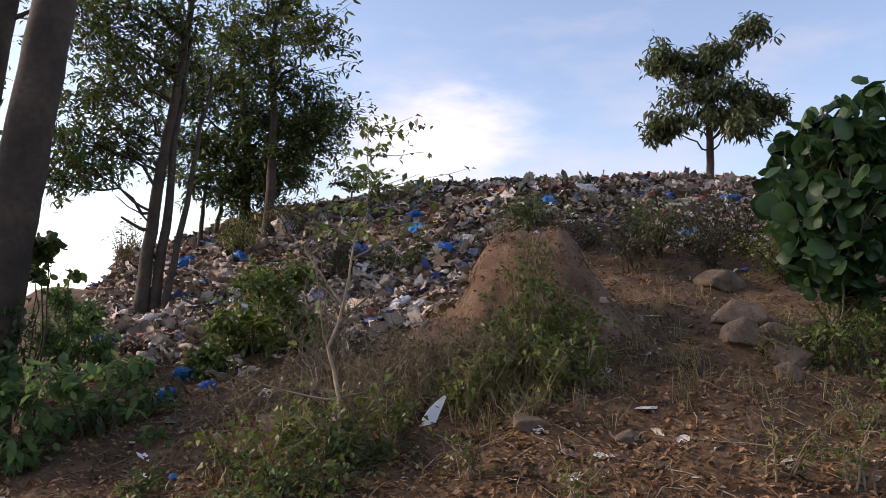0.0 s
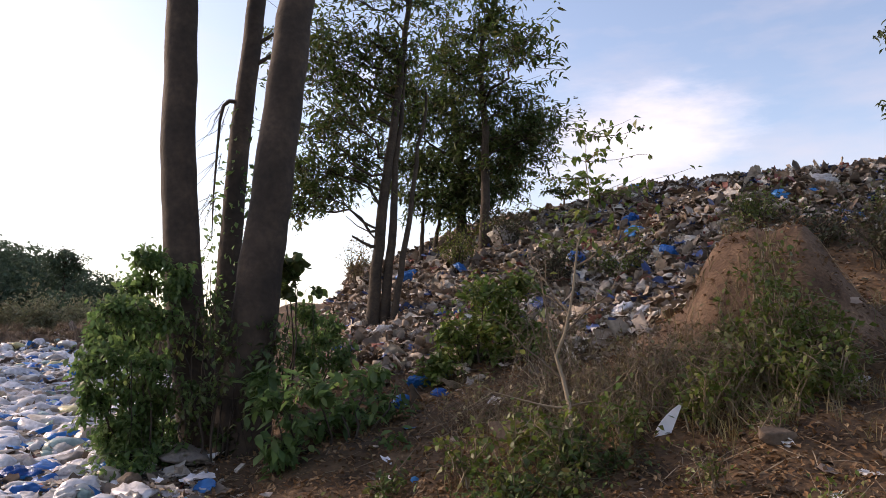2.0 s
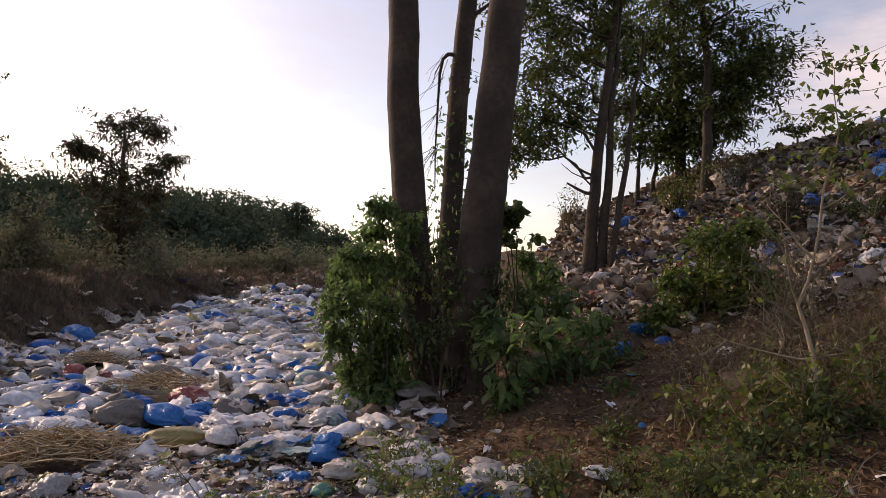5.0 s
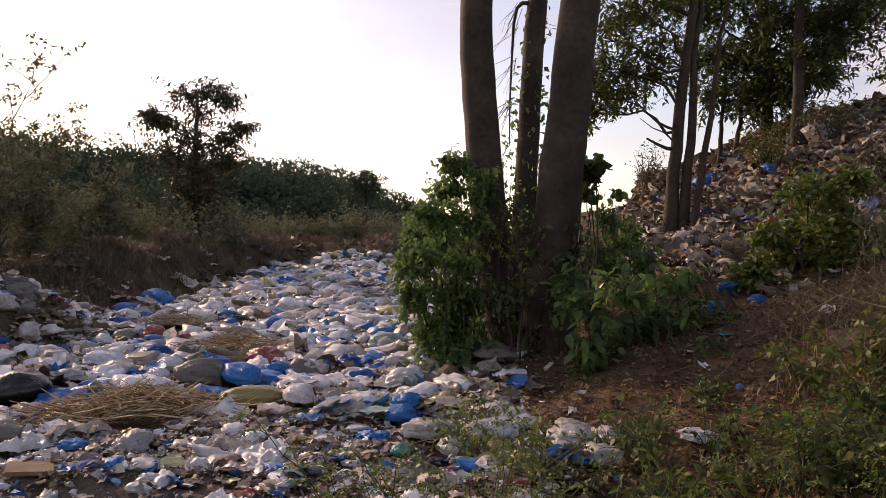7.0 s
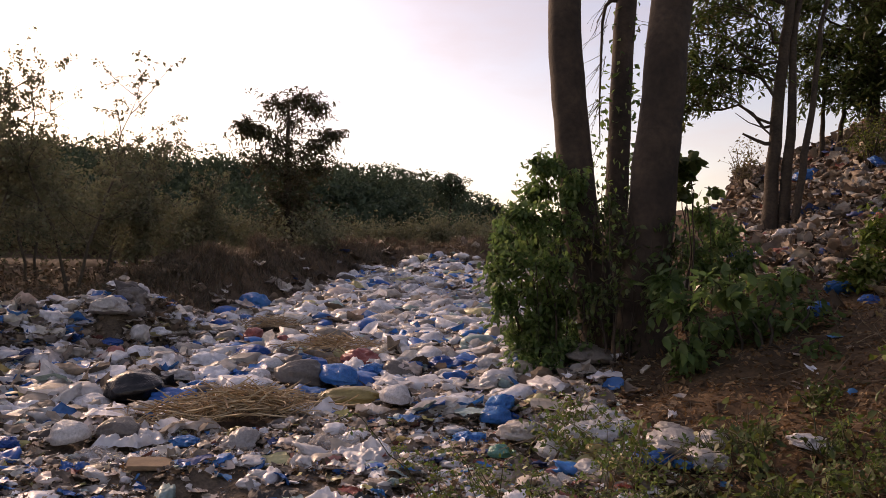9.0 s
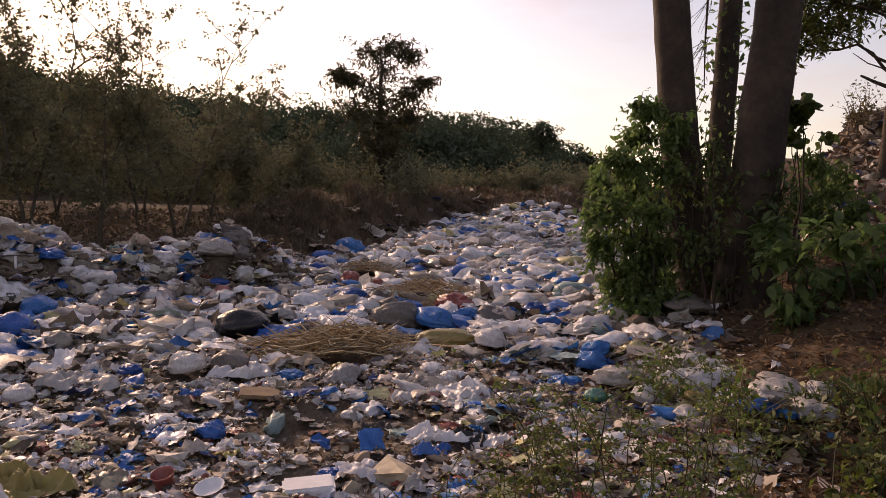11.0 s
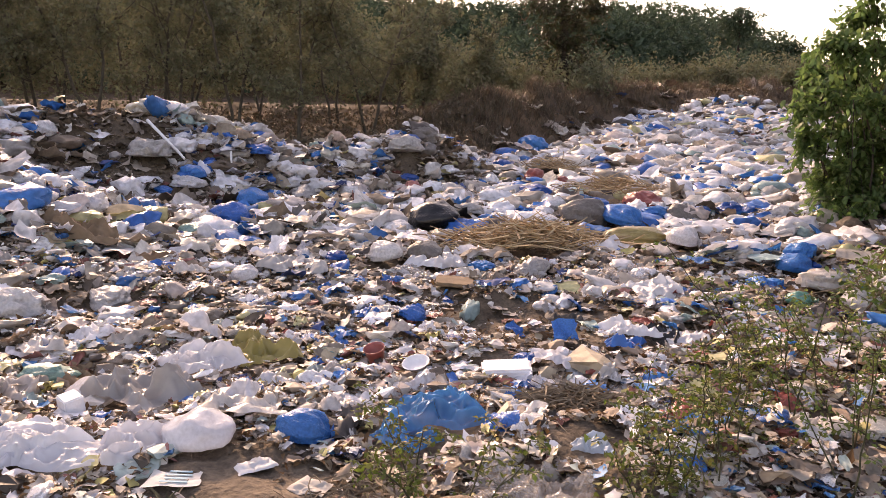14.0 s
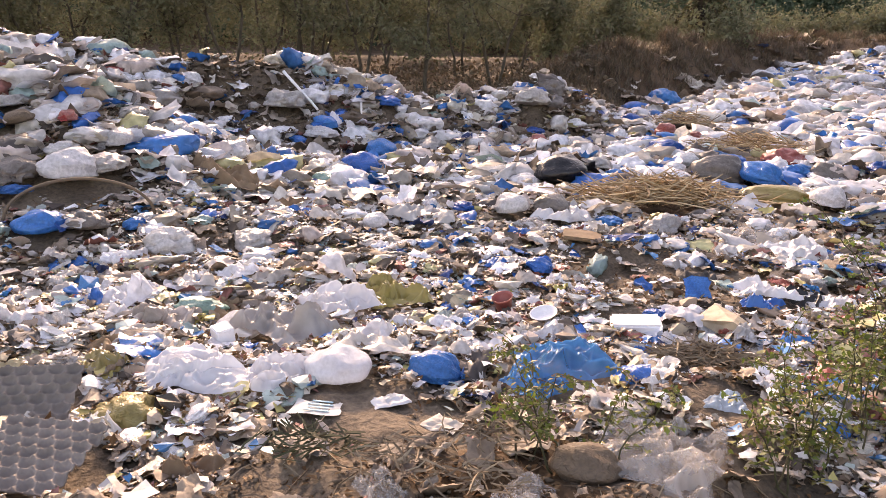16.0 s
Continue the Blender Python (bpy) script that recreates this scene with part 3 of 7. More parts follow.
def leafy_mass(name, label, category, base, lobes, across, r, leaf_mat, leaf_s, sprays=16, fan=9, deep=0.35, group="", droop=0.75, shape=None, vines=0, bark=None):
    """A bush or creeper mass: stems from the ground into each lobe, and sprays of leaves that arch out and hang."""
    bx, by = base
    a = radians(across)
    right, away = np.array([math.cos(a), math.sin(a), 0]), np.array([-math.sin(a), math.cos(a), 0])
    lines, pts = [], []
    for u, z, ru, rz in lobes:
        c = np.array([bx, by, 0]) + right * u + away * r.normal(0, deep) + (0, 0, z)
        f = np.array([bx, by, 0]) + right * u * 0.55 + away * r.normal(0, 0.3 * deep)
        f[2] = ground_z(f[0], f[1]) - 0.03
        st = bent(f, c, 8, 0.04, r, -0.12)
        lines.append((st, np.linspace(0.016, 0.005, 8)))
        for _ in range(sprays):
            d = r.normal(0, 1, 3)
            d /= np.linalg.norm(d)
            d *= r.uniform(0.4, 1.0) + (0.85 * r.rand() if r.rand() < 0.32 else 0)
            p0 = c + (right * d[0] * ru + away * d[1] * max(0.8 * ru, 0.12)) * 0.25
            p1 = c + right * d[0] * ru + away * (d[1] * max(0.8 * ru, 0.12) - 0.06) + np.array([0, 0, d[2] * rz])
            t = bent(p0, p1, 7, 0.012, r, -0.1 * ru - 0.02)
            lines.append((t, np.linspace(0.005, 0.0018, 7)))
            k = r.randint(2, 7, fan)
            pts.append(t[k] + r.normal(0, leaf_s * 0.4, (fan, 3)))
        for _ in range(vines):
            p0 = c + right * r.normal(0, 0.7 * ru) + away * r.normal(0, 0.2) + np.array([0, 0, rz])
            g = p0 + right * r.normal(0, 0.12)
            g = g - (0, 0, r.uniform(0.5, 1.3))
            lines.append((bent(p0, g, 6, 0.02, r), np.linspace(0.006, 0.003, 6)))
    pts = np.concatenate(pts)
    pts = pts[pts[:, 2] > height(pts[:, 0], pts[:, 1]) + 0.03]
    return plant(name, label, category, lines, pts, bark or M_BARK2, leaf_mat, leaf_s, r, 4, "branchwork", "foliage", group, droop, shape or LEAF, spread=0.6)


def build_tall_trees():
    r = np.random.RandomState(5)
    label = "tall straight tree with smooth grey-brown bare trunk"
    spec = [((-5.46, 8.36), (-5.76, 8.18, 2.1), (-5.93, 8.07, 4.05), (-5.99, 8.02, 6.5), 0.215), ((-5.93, 9.27), (-5.9, 9.28, 1.85), (-5.84, 9.32, 4.32), (-5.7, 9.4, 7.0), 0.15),
            ((-4.88, 8.14), (-4.82, 8.18, 1.84), (-4.66, 8.26, 3.98), (-4.5, 8.36, 6.3), 0.25)]
    for k, ((bx, by), p1, p2, p3, rad) in enumerate(spec):
        b = np.array([bx, by, ground_z(bx, by) - 0.1])
        p3 = np.array(p3)
        top = p3 + (p3 - np.array(p2)) * 2.0
        keys = np.array([b, p1, p2, p3, p3 + (top - p3) * 0.5, top])
        s, ks = np.linspace(0, 5, 40), np.arange(6)
        line = np.stack([np.interp(s, ks, keys[:, i]) for i in range(3)], 1)
        line[1:-1] = (line[:-2] + line[1:-1] * 2 + line[2:]) / 4
        line += r.normal(0, 0.006, line.shape)
        rr = np.interp(s, ks, [rad * 1.45, rad * 1.1, rad * 0.98, rad * 0.88, rad * 0.66, rad * 0.3]) * (1 + r.normal(0, 0.012, 40))
        limbs = [(r.uniform(0.86, 0.99), r.uniform(0, 360), r.uniform(1.0, 2.2)) for _ in range(7)]
        lines, pts = grown(line, rr, limbs, r, 5, 16, 0.14)
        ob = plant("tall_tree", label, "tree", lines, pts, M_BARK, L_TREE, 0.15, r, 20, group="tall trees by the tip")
        if k == 1:
            o = np.array(line[0])
            # broken, hanging dead limb with fine twigs
            pts_ = np.array([(-5.83, 9.25, 5.19), (-5.95, 9.2, 5.2), (-6.02, 9.17, 5.13), (-6.06, 9.16, 4.9), (-6.07, 9.15, 4.4), (-6.08, 9.14, 3.8), (-6.06, 9.13, 3.2)]) - o
            dl = [(pts_, np.linspace(0.035, 0.008, 7))]
            for _ in range(34):
                p = pts_[r.randint(2, 7)] + r.normal(0, 0.03, 3)
                q = p + np.array([-abs(r.normal(0, 0.2)) - 0.06, r.normal(0, 0.1), -r.uniform(0.1, 0.6)])
                dl.append((bent(p, q, 4, 0.02, r), np.linspace(0.005, 0.002, 4)))
            v, f = tubes(dl[:1], 6)
            limb = part("dead_limb", mesh_of("dead_limb", v, f, M_BARK2, True), ob, "broken hanging dead limb")
            v, f = tubes(dl[1:], 4)
            part("twigs", mesh_of("twigs", v, f, M_BARK2, True), limb, "fine dry hanging twigs", "stuff")
            for hz, dx in ((6.05, 0.35), (5.72, 0.42), (6.4, -0.12)):
                p = np.array([np.interp(hz, line[:, 2], line[:, 0]), np.interp(hz, line[:, 2], line[:, 1]), hz]) - o
                v, f = tubes([(bent(p, p + np.array([dx, 0.05, abs(dx) * 0.6]), 5, 0.012, r), np.linspace(0.04, 0.02, 5))], 7)
                part("limb_stub", mesh_of("limb_stub", v, f, M_BARK2, True), ob)
            # creeper climbing the trunk
            h = 1.6 + 3.5 * r.uniform(0, 1, 760) ** 1.25
            c = np.stack([np.interp(h, line[:, 2], line[:, i]) for i in range(3)], 1) - o + r.normal(0, 1, (760, 3)) * np.stack([0.07 + 0.15 * np.maximum(4.6 - h, 0) / 2, 0.06 + 0.12 * np.maximum(4.6 - h, 0) / 2, 0 * h + 0.1], 1)
            v, f = leaves(c, 0.11, r, 0.7)
            part("creeper", mesh_of("creeper", v, f, L_CREEP), ob, "green creeper leaves on the trunk")


def build_creeper_thicket():
    """Creeper and bushes round the tall trees' feet."""
    r = np.random.RandomState(8)
    leafy_mass("creeper_thicket", "green hanging creeper thicket at the foot of the trees", "thicket", (-5.73, 7.68), ((-0.18, 2.72, 0.23, 0.17), (-0.21, 2.43, 0.30, 0.21), (0.14, 2.48, 0.23, 0.21), (-0.45, 2.07, 0.32, 0.27), (-0.72, 1.85, 0.17, 0.23), (-0.05, 2.01, 0.39, 0.32), (-0.52, 1.51, 0.34, 0.32), (-0.10, 1.45, 0.41, 0.36), (-0.62, 1.09, 0.23, 0.28), (-0.22, 0.89, 0.39, 0.34), (-0.33, 0.61, 0.28, 0.22), (0.03, 0.52, 0.34, 0.20), (-0.33, 1.80, 0.28, 0.28), (0.31, 0.63, 0.32, 0.20), (-0.72, 1.5, 0.2, 0.22), (-0.42, 0.72, 0.24, 0.24), (-0.30, 1.15, 0.34, 0.3), (0.0, 1.05, 0.34, 0.3), (-0.3, 0.34, 0.28, 0.16), (-0.2, 0.36, 0.34, 0.18), (0.2, 0.34, 0.32, 0.16), (-0.15, 0.65, 0.36, 0.24)), 35.1, r, L_CREEP, 0.088, 34, 15, 0.36)
    # deep shade at the trunk bases is painted by these darker leaves
    leafy_mass("creeper_thicket", "matted creeper and dead vines round the trunk bases, coloured dark for shade", "thicket", (-4.85, 7.71), ((-0.50, 1.80, 0.31, 0.37), (-0.21, 2.22, 0.19, 0.31), (-0.20, 1.75, 0.28, 0.41), (0.07, 1.75, 0.24, 0.41), (-0.08, 1.21, 0.37, 0.34), (0.19, 1.15, 0.33, 0.31), (0.38, 1.43, 0.23, 0.41), (-0.49, 1.20, 0.33, 0.37), (0.13, 0.69, 0.41, 0.20), (-0.27, 0.81, 0.37, 0.27), (0.51, 1.76, 0.16, 0.47)), 30.6, r, L_SHADE, 0.095, 11, 9, 0.2, vines=3, bark=M_BARK)
    leafy_mass("bush", "green bush behind the tree trunks", "bush", (-4.77, 9.61), ((-0.05, 2.14, 0.34, 0.24), (0.19, 1.79, 0.29, 0.32), (-0.16, 1.66, 0.29, 0.32), (0.34, 1.99, 0.18, 0.30), (0.04, 1.47, 0.32, 0.28), (0.47, 1.56, 0.16, 0.32)), 25.0, r, L_CREEP, 0.09, 26, 13, 0.25)
    leafy_mass("creeper", "broad dark creeper leaves beside a tree trunk", "creeper", (-4.55, 8.72), ((-0.04, 2.65, 0.15, 0.12), (-0.11, 2.43, 0.16, 0.13), (0.00, 2.77, 0.10, 0.07), (-0.16, 2.76, 0.09, 0.07)), 26.1, r, L_SHADE, 0.12, 7, 5, 0.06, shape=LEAF_BROAD)
    top = np.array([-4.60, 9.37, 2.52])
    foot = np.array([top[0] + 0.03, top[1], ground_z(top[0], top[1]) - 0.03])
    plant("tall_weed", "single tall stalk with a tuft of broad dark leaves", "weed", [(bent(foot, top, 8, 0.02, r), np.linspace(0.009, 0.005, 8))], top + r.normal(0, 1, (14, 3)) * (0.07, 0.07, 0.035), M_STEM, L_SHADE, 0.1, r, 5, "stem", "foliage", droop=0.9, shape=LEAF_BROAD)
    leafy_mass("shrub", "leafy green shrub with broad drooping leaves on the bank", "shrub", (-3.42, 7.67), ((-0.61, 1.13, 0.29, 0.19), (-0.19, 1.32, 0.32, 0.18), (0.28, 1.39, 0.26, 0.16), (-0.34, 0.82, 0.38, 0.24), (0.10, 0.99, 0.43, 0.26), (0.52, 1.04, 0.26, 0.26), (-0.09, 0.46, 0.33, 0.22), (0.61, 0.68, 0.22, 0.22), (0.24, 0.59, 0.30, 0.24), (-0.57, 0.66, 0.21, 0.21), (-0.87, 1.36, 0.13, 0.10)), 20.9, r, L_CREEP, 0.15, 16, 8, 0.3, droop=0.6)
    leafy_mass("bush", "bright green bush with small leaves below the refuse", "bush", (-2.37, 9.59), ((-0.34, 1.86, 0.34, 0.36), (0.07, 2.41, 0.43, 0.25), (0.40, 2.08, 0.37, 0.34), (-0.03, 1.59, 0.44, 0.36), (0.52, 2.57, 0.25, 0.19), (-0.23, 1.27, 0.31, 0.19), (0.20, 1.28, 0.34, 0.21), (-0.51, 1.47, 0.24, 0.25), (0.07, 2.04, 0.37, 0.33), (0.69, 1.85, 0.27, 0.27), (0.37, 1.63, 0.33, 0.30)), 12.5, r, L_BUSH, 0.098, 32, 15, 0.32, droop=0.4)


def build_undergrowth():
    """Low growth on the bank between the shrub and the bush, shade put into its dark leaf colour."""
    r = np.random.RandomState(9)
    leafy_mass("undergrowth", "low leafy undergrowth on the bank, its leaves coloured dark for shade", "undergrowth", (-2.37, 8.4), ((-0.43, 0.88, 0.23, 0.15), (-0.11, 0.79, 0.29, 0.13), (0.25, 0.87, 0.29, 0.14), (-0.21, 0.49, 0.29, 0.10), (0.15, 0.52, 0.25, 0.10), (0.49, 0.77, 0.19, 0.14), (-0.58, 0.40, 0.23, 0.11), (0.59, 1.00, 0.19, 0.13)), 12.5, r, L_SHADE, 0.1, 16, 9, 0.3)


def build_mid_trees():
    r = np.random.RandomState(21)
    label = "slender dark-barked tree with a dense green crown"
    g = "slender trees on the bank"
    def foot(x, y):
        return (x, y, ground_z(x, y) - 0.1)
    lean = [(bent(foot(-4.93, 13.05), (-4.72, 13.3, 7.2), 14, 0.02, r), np.linspace(0.1, 0.03, 14)), (bent(foot(-4.72, 12.9), (-4.3, 13.3, 6.6), 14, 0.02, r), np.linspace(0.07, 0.025, 14))]
    tree = lobed("slender_tree", label, "tree", (foot(-5.17, 13.01), (-5.11, 13.03, 3.39), (-5.00, 13.08, 4.70), (-4.89, 13.12, 5.74), (-4.78, 13.16, 6.81), (-4.71, 13.18, 7.89), (-4.5, 13.3, 9.8)), (0.12, 0.04), ((-1.53, 4.38, 0.41, 0.25), (-1.03, 4.65, 0.48, 0.27), (-0.61, 4.99, 0.46, 0.31), (-1.28, 5.65, 0.54, 0.41), (-1.05, 6.59, 0.60, 0.41), (-0.48, 7.07, 0.54, 0.44), (-0.77, 5.89, 0.54, 0.37), (-0.35, 6.37, 0.44, 0.41), (-0.21, 7.54, 0.73, 0.37), (-1.23, 7.22, 0.56, 0.35), (-0.42, 5.41, 0.46, 0.33), (0.42, 7.45, 0.52, 0.41), (-1.54, 7.86, 0.62, 0.41), (-0.69, 8.39, 0.73, 0.47), (0.44, 8.65, 0.62, 0.47), (-1.40, 5.04, 0.37, 0.27), (0.19, 6.66, 0.37, 0.41)), 21.7, r, M_BARK2, L_TREE, 0.15, 29, 3, 6, 0.9, g, extra=lean)
    # bare snag low on the trunk
    p = np.array([-5.02, 13.0, 3.6]) - np.array(tree.location)
    v, f = tubes([(np.array([(0.0, 0, 0), (-0.2, -0.02, 0.02), (-0.36, -0.03, 0.1), (-0.56, -0.04, 0.22)]), np.array([0.045, 0.035, 0.03, 0.02])), (np.array([(-0.05, 0, 0.1), (-0.25, 0, 0.3), (-0.5, 0.05, 0.42), (-0.75, 0.1, 0.62)]), np.array([0.02, 0.015, 0.01, 0.006]))], 6)
    part("dead_snag", mesh_of("dead_snag", v + p, f, M_BARK2, True), tree, "broken dark dead branch")
    lobed("slender_tree", label, "tree", (foot(-3.68, 15.57), (-3.66, 15.57, 4.97), (-3.65, 15.58, 6.56), (-3.84, 15.53, 8.28), (-3.4, 15.6, 9.6)), (0.12, 0.035), ((-0.20, 7.27, 0.76, 0.47), (0.63, 7.24, 0.59, 0.40), (1.05, 6.46, 0.62, 0.31), (1.26, 6.98, 0.43, 0.28), (0.11, 8.12, 0.62, 0.47), (0.84, 7.78, 0.52, 0.28), (-0.04, 6.49, 0.71, 0.38), (-0.69, 7.77, 0.57, 0.52), (0.75, 6.00, 0.52, 0.24), (-0.51, 8.67, 0.64, 0.47), (0.19, 8.90, 0.36, 0.47), (-1.02, 8.41, 0.52, 0.52), (-0.57, 9.75, 0.71, 0.53), (0.46, 5.80, 0.43, 0.21)), 13.3, r, M_BARK2, L_TREE, 0.16, 32, 3, 6, 1.0, g)
    poles = [(bent(foot(x, y), (x + 0.15, y, 6.0), 12, 0.02, r), np.linspace(0.06, 0.02, 12)) for x, y in ((-5.5, 16.8), (-5.15, 17.0), (-4.55, 16.6))]
    lobed("slender_tree", "slender tree with a dense dull green crown behind others", "tree", (foot(-4.51, 16.91), (-4.49, 16.91, 5.64), (-4.66, 16.87, 6.94), (-4.80, 16.83, 8.00)), (0.13, 0.05), ((-0.51, 6.37, 0.62, 0.52), (0.14, 5.84, 0.73, 0.44), (-0.71, 5.57, 0.62, 0.41), (0.69, 5.43, 0.65, 0.31), (-0.18, 4.97, 0.65, 0.36), (-1.11, 6.24, 0.41, 0.52), (1.16, 5.73, 0.36, 0.26), (-1.18, 7.21, 0.41, 0.44), (0.25, 5.00, 0.52, 0.34), (-0.62, 7.15, 0.52, 0.44), (-1.66, 7.02, 0.5, 0.4), (-1.53, 6.08, 0.5, 0.42), (-0.67, 6.15, 0.5, 0.4), (0.0, 6.57, 0.55, 0.42), (-1.22, 5.21, 0.45, 0.36), (-0.37, 5.2, 0.5, 0.36), (0.41, 7.0, 0.55, 0.42), (-1.39, 7.86, 0.55, 0.42), (-0.48, 7.82, 0.6, 0.42), (0.33, 5.71, 0.5, 0.36), (0.95, 6.5, 0.45, 0.34), (1.5, 6.85, 0.4, 0.28)), 14.9, r, M_BARK2, L_SHADE, 0.16, 30, 3, 6, 0.9, g, extra=poles)


def build_ridge_tree():
    r = np.random.RandomState(31)
    foot = (7.23, 20.46, ground_z(7.23, 20.46) - 0.1)
    lobed("umbrella_tree", "lone tree with spreading tiers of drooping leaves on the ridge", "tree", (foot, (7.25, 20.45, 7.43), (7.20, 20.47, 8.56), (7.27, 20.45, 9.37), (7.54, 20.35, 10.08)), (0.12, 0.04), ((0.71, 10.44, 0.71, 0.29), (1.23, 10.70, 0.26, 0.19), (0.15, 10.10, 0.48, 0.32), (-0.95, 9.96, 0.71, 0.29), (-1.41, 10.08, 0.32, 0.19), (-0.19, 9.64, 0.71, 0.32), (-0.43, 8.92, 0.90, 0.29), (0.46, 8.92, 0.71, 0.26), (1.32, 8.67, 0.71, 0.29), (1.73, 8.47, 0.26, 0.26), (-1.05, 8.15, 0.55, 0.26), (-1.35, 7.84, 0.29, 0.26), (0.66, 8.10, 0.71, 0.32), (-0.06, 8.40, 0.71, 0.26), (0.94, 7.76, 0.42, 0.23)), -19.5, r, M_BARK2, L_RIDGE, 0.22, 24, 3, 8, 0.7, droop=0.7, loose=0.55)


def build_solo_tree():
    r = np.random.RandomState(33)
    foot = (-22.42, 15.82, ground_z(-22.42, 15.82) - 0.1)
    lobed("field_tree", "dark uneven-crowned tree standing behind the earth berm", "tree", (foot, (-22.44, 15.80, 3.31), (-22.48, 15.74, 4.88), (-22.47, 15.75, 6.66)), (0.2, 0.05), ((-0.38, 7.04, 0.56, 0.36), (0.30, 7.17, 0.52, 0.32), (0.86, 6.85, 0.36, 0.24), (-0.04, 6.37, 0.80, 0.48), (-1.25, 5.93, 0.44, 0.22), (-1.54, 6.05, 0.24, 0.16), (1.40, 5.87, 0.40, 0.20), (1.01, 5.61, 0.48, 0.28), (-0.47, 5.56, 0.80, 0.48), (0.33, 5.00, 0.92, 0.52), (-0.36, 4.58, 0.92, 0.56), (0.53, 4.21, 0.72, 0.48), (-0.45, 3.79, 0.72, 0.44), (0.34, 3.51, 0.68, 0.36), (0.0, 3.0, 0.85, 0.45), (-0.65, 2.7, 0.6, 0.4), (0.6, 2.6, 0.65, 0.4), (-0.95, 4.9, 0.5, 0.35), (0.95, 4.7, 0.5, 0.35)), 53.9, r, M_BARK2, L_DULL, 0.19, 26, 3, 6, 0.8, loose=0.65)
    for x, y, top, lobes in ((-40.75, 44.51, 8.2, ((-0.04, 8.29, 0.40, 0.22), (-0.57, 7.94, 0.53, 0.22), (0.53, 7.94, 0.53, 0.22), (-0.91, 7.50, 0.44, 0.22), (0.80, 7.41, 0.44, 0.22), (-0.12, 7.28, 0.89, 0.31), (-0.33, 6.75, 0.80, 0.31), (0.29, 6.53, 0.71, 0.36))), (-38.15, 46.72, 6.0, ((-0.01, 5.97, 0.31, 0.18), (-0.31, 5.70, 0.36, 0.18), (0.30, 5.66, 0.36, 0.18)))):
        lobed("far_tree", "small far tree with a layered dark crown on the slope", "tree", ((x, y, ground_z(x, y) - 0.2), (x, y, top - 1.2), (x, y, top)), (0.16, 0.05), lobes, 42.0, r, M_BARK2, L_WOOD, 0.36, 12, 3, 5, 0.8, "far trees on the slope")


def build_scrub():
    """Thin, half-bare scrub trees beyond the heaps, forking near the ground, and the thicket behind them."""
    r = np.random.RandomState(44)
    label = "thin half-bare scrub tree with olive leaves"
    spots = [(74, 18.6, 5.0), (69, 19.6, 5.0), (64.8, 20.5, 3.6), (78.6, 19.2, 5.2), (82.5, 20.4, 6.2), (87, 18.8, 5.6), (90.6, 20.2, 5.8), (94.5, 18.6, 5.4), (99, 20, 5.6), (104, 18.6, 5.2), (109, 20, 5.4),
             (71.5, 23.5, 5.6), (76.5, 24, 5.8), (67, 24.5, 4.2), (61, 26, 3.4), (81, 25, 6.0), (85, 24, 6.0), (89, 25.5, 5.8), (97, 24.5, 5.6)]
    for az, rr, h in spots:
        x, y = polar(az, rr)
        z = ground_z(x, y)
        lines, pts = [], []
        for i in range(r.randint(2, 4) if rr < 22 else 2):
            w = r.uniform(0, 6.28)
            out = h * r.uniform(0.12, 0.36)
            e = np.array([x + math.cos(w) * out, y + math.sin(w) * out, z + h * r.uniform(0.72, 1.0)])
            main = bent((x + r.normal(0, 0.08), y + r.normal(0, 0.08), z - 0.05), e, 10, 0.06, r, -0.3)
            lines.append((main, np.linspace(0.042, 0.007, 10)))
            for _ in range(13):
                j = r.randint(2, 10)
                q = main[j] + r.normal(0, 0.13 * h, 3) * (1, 1, 0.45) + (0, 0, 0.1 * h)
                q[2] = min(q[2], z + 1.08 * h)
                tw = bent(main[j], q, 7, 0.035, r)
                lines.append((tw, np.linspace(0.014, 0.005, 7)))
                for _ in range(4):
                    k = r.randint(2, 7)
                    e2 = tw[k] + r.normal(0, 0.05 * h, 3) + (0, 0, 0.02 * h)
                    t2 = bent(tw[k], e2, 5, 0.02, r)
                    lines.append((t2, np.linspace(0.006, 0.0035, 5)))
                    low = t2[-1, 2] < z + 0.68 * h
                    m = 74 if low else 22
                    pts.append(t2[r.randint(1, 5, m)] + r.normal(0, 0.12 if low else 0.04, (m, 3)))
        plant("scrub_tree", label, "tree", lines, np.concatenate(pts), M_SCRUB, L_SCRUB, 0.1, r, 5, group="scrub beyond the berm")
    # dry undergrowth at their feet
    xy = np.stack(polar(r.uniform(62, 114, 15000), 14.6 * 1.75 ** r.uniform(0, 1, 15000)), 1)
    v, f = leaves(on_ground(xy[:, 0], xy[:, 1], 0.0) + np.c_[np.zeros((15000, 2)), 0.4 * r.uniform(0, 1, 15000) ** 1.6], 0.13, r, 0.6)
    thing("dry_undergrowth", mesh_of("dry_undergrowth", v, f, L_DEAD), "low dry brown undergrowth below the scrub trees", "undergrowth", kind="stuff")
    # thicket behind
    n = 420
    az, q = r.uniform(52, 116, n), r.uniform(25, 40, n)
    x, y = polar(az, q)
    s = r.uniform(0.7, 1.5, n)
    top = np.interp(az, [52, 58, 63, 70, 80, 116], [0.3, 0.9, 1.7, 2.6, 3.2, 3.4]) * r.uniform(0, 1, n) ** 0.8
    c = np.stack([x, y, height(x, y) + 0.5 + top], 1)
    d = r.normal(0, 1, (n, 260, 3))
    d /= np.linalg.norm(d, axis=2)[..., None]
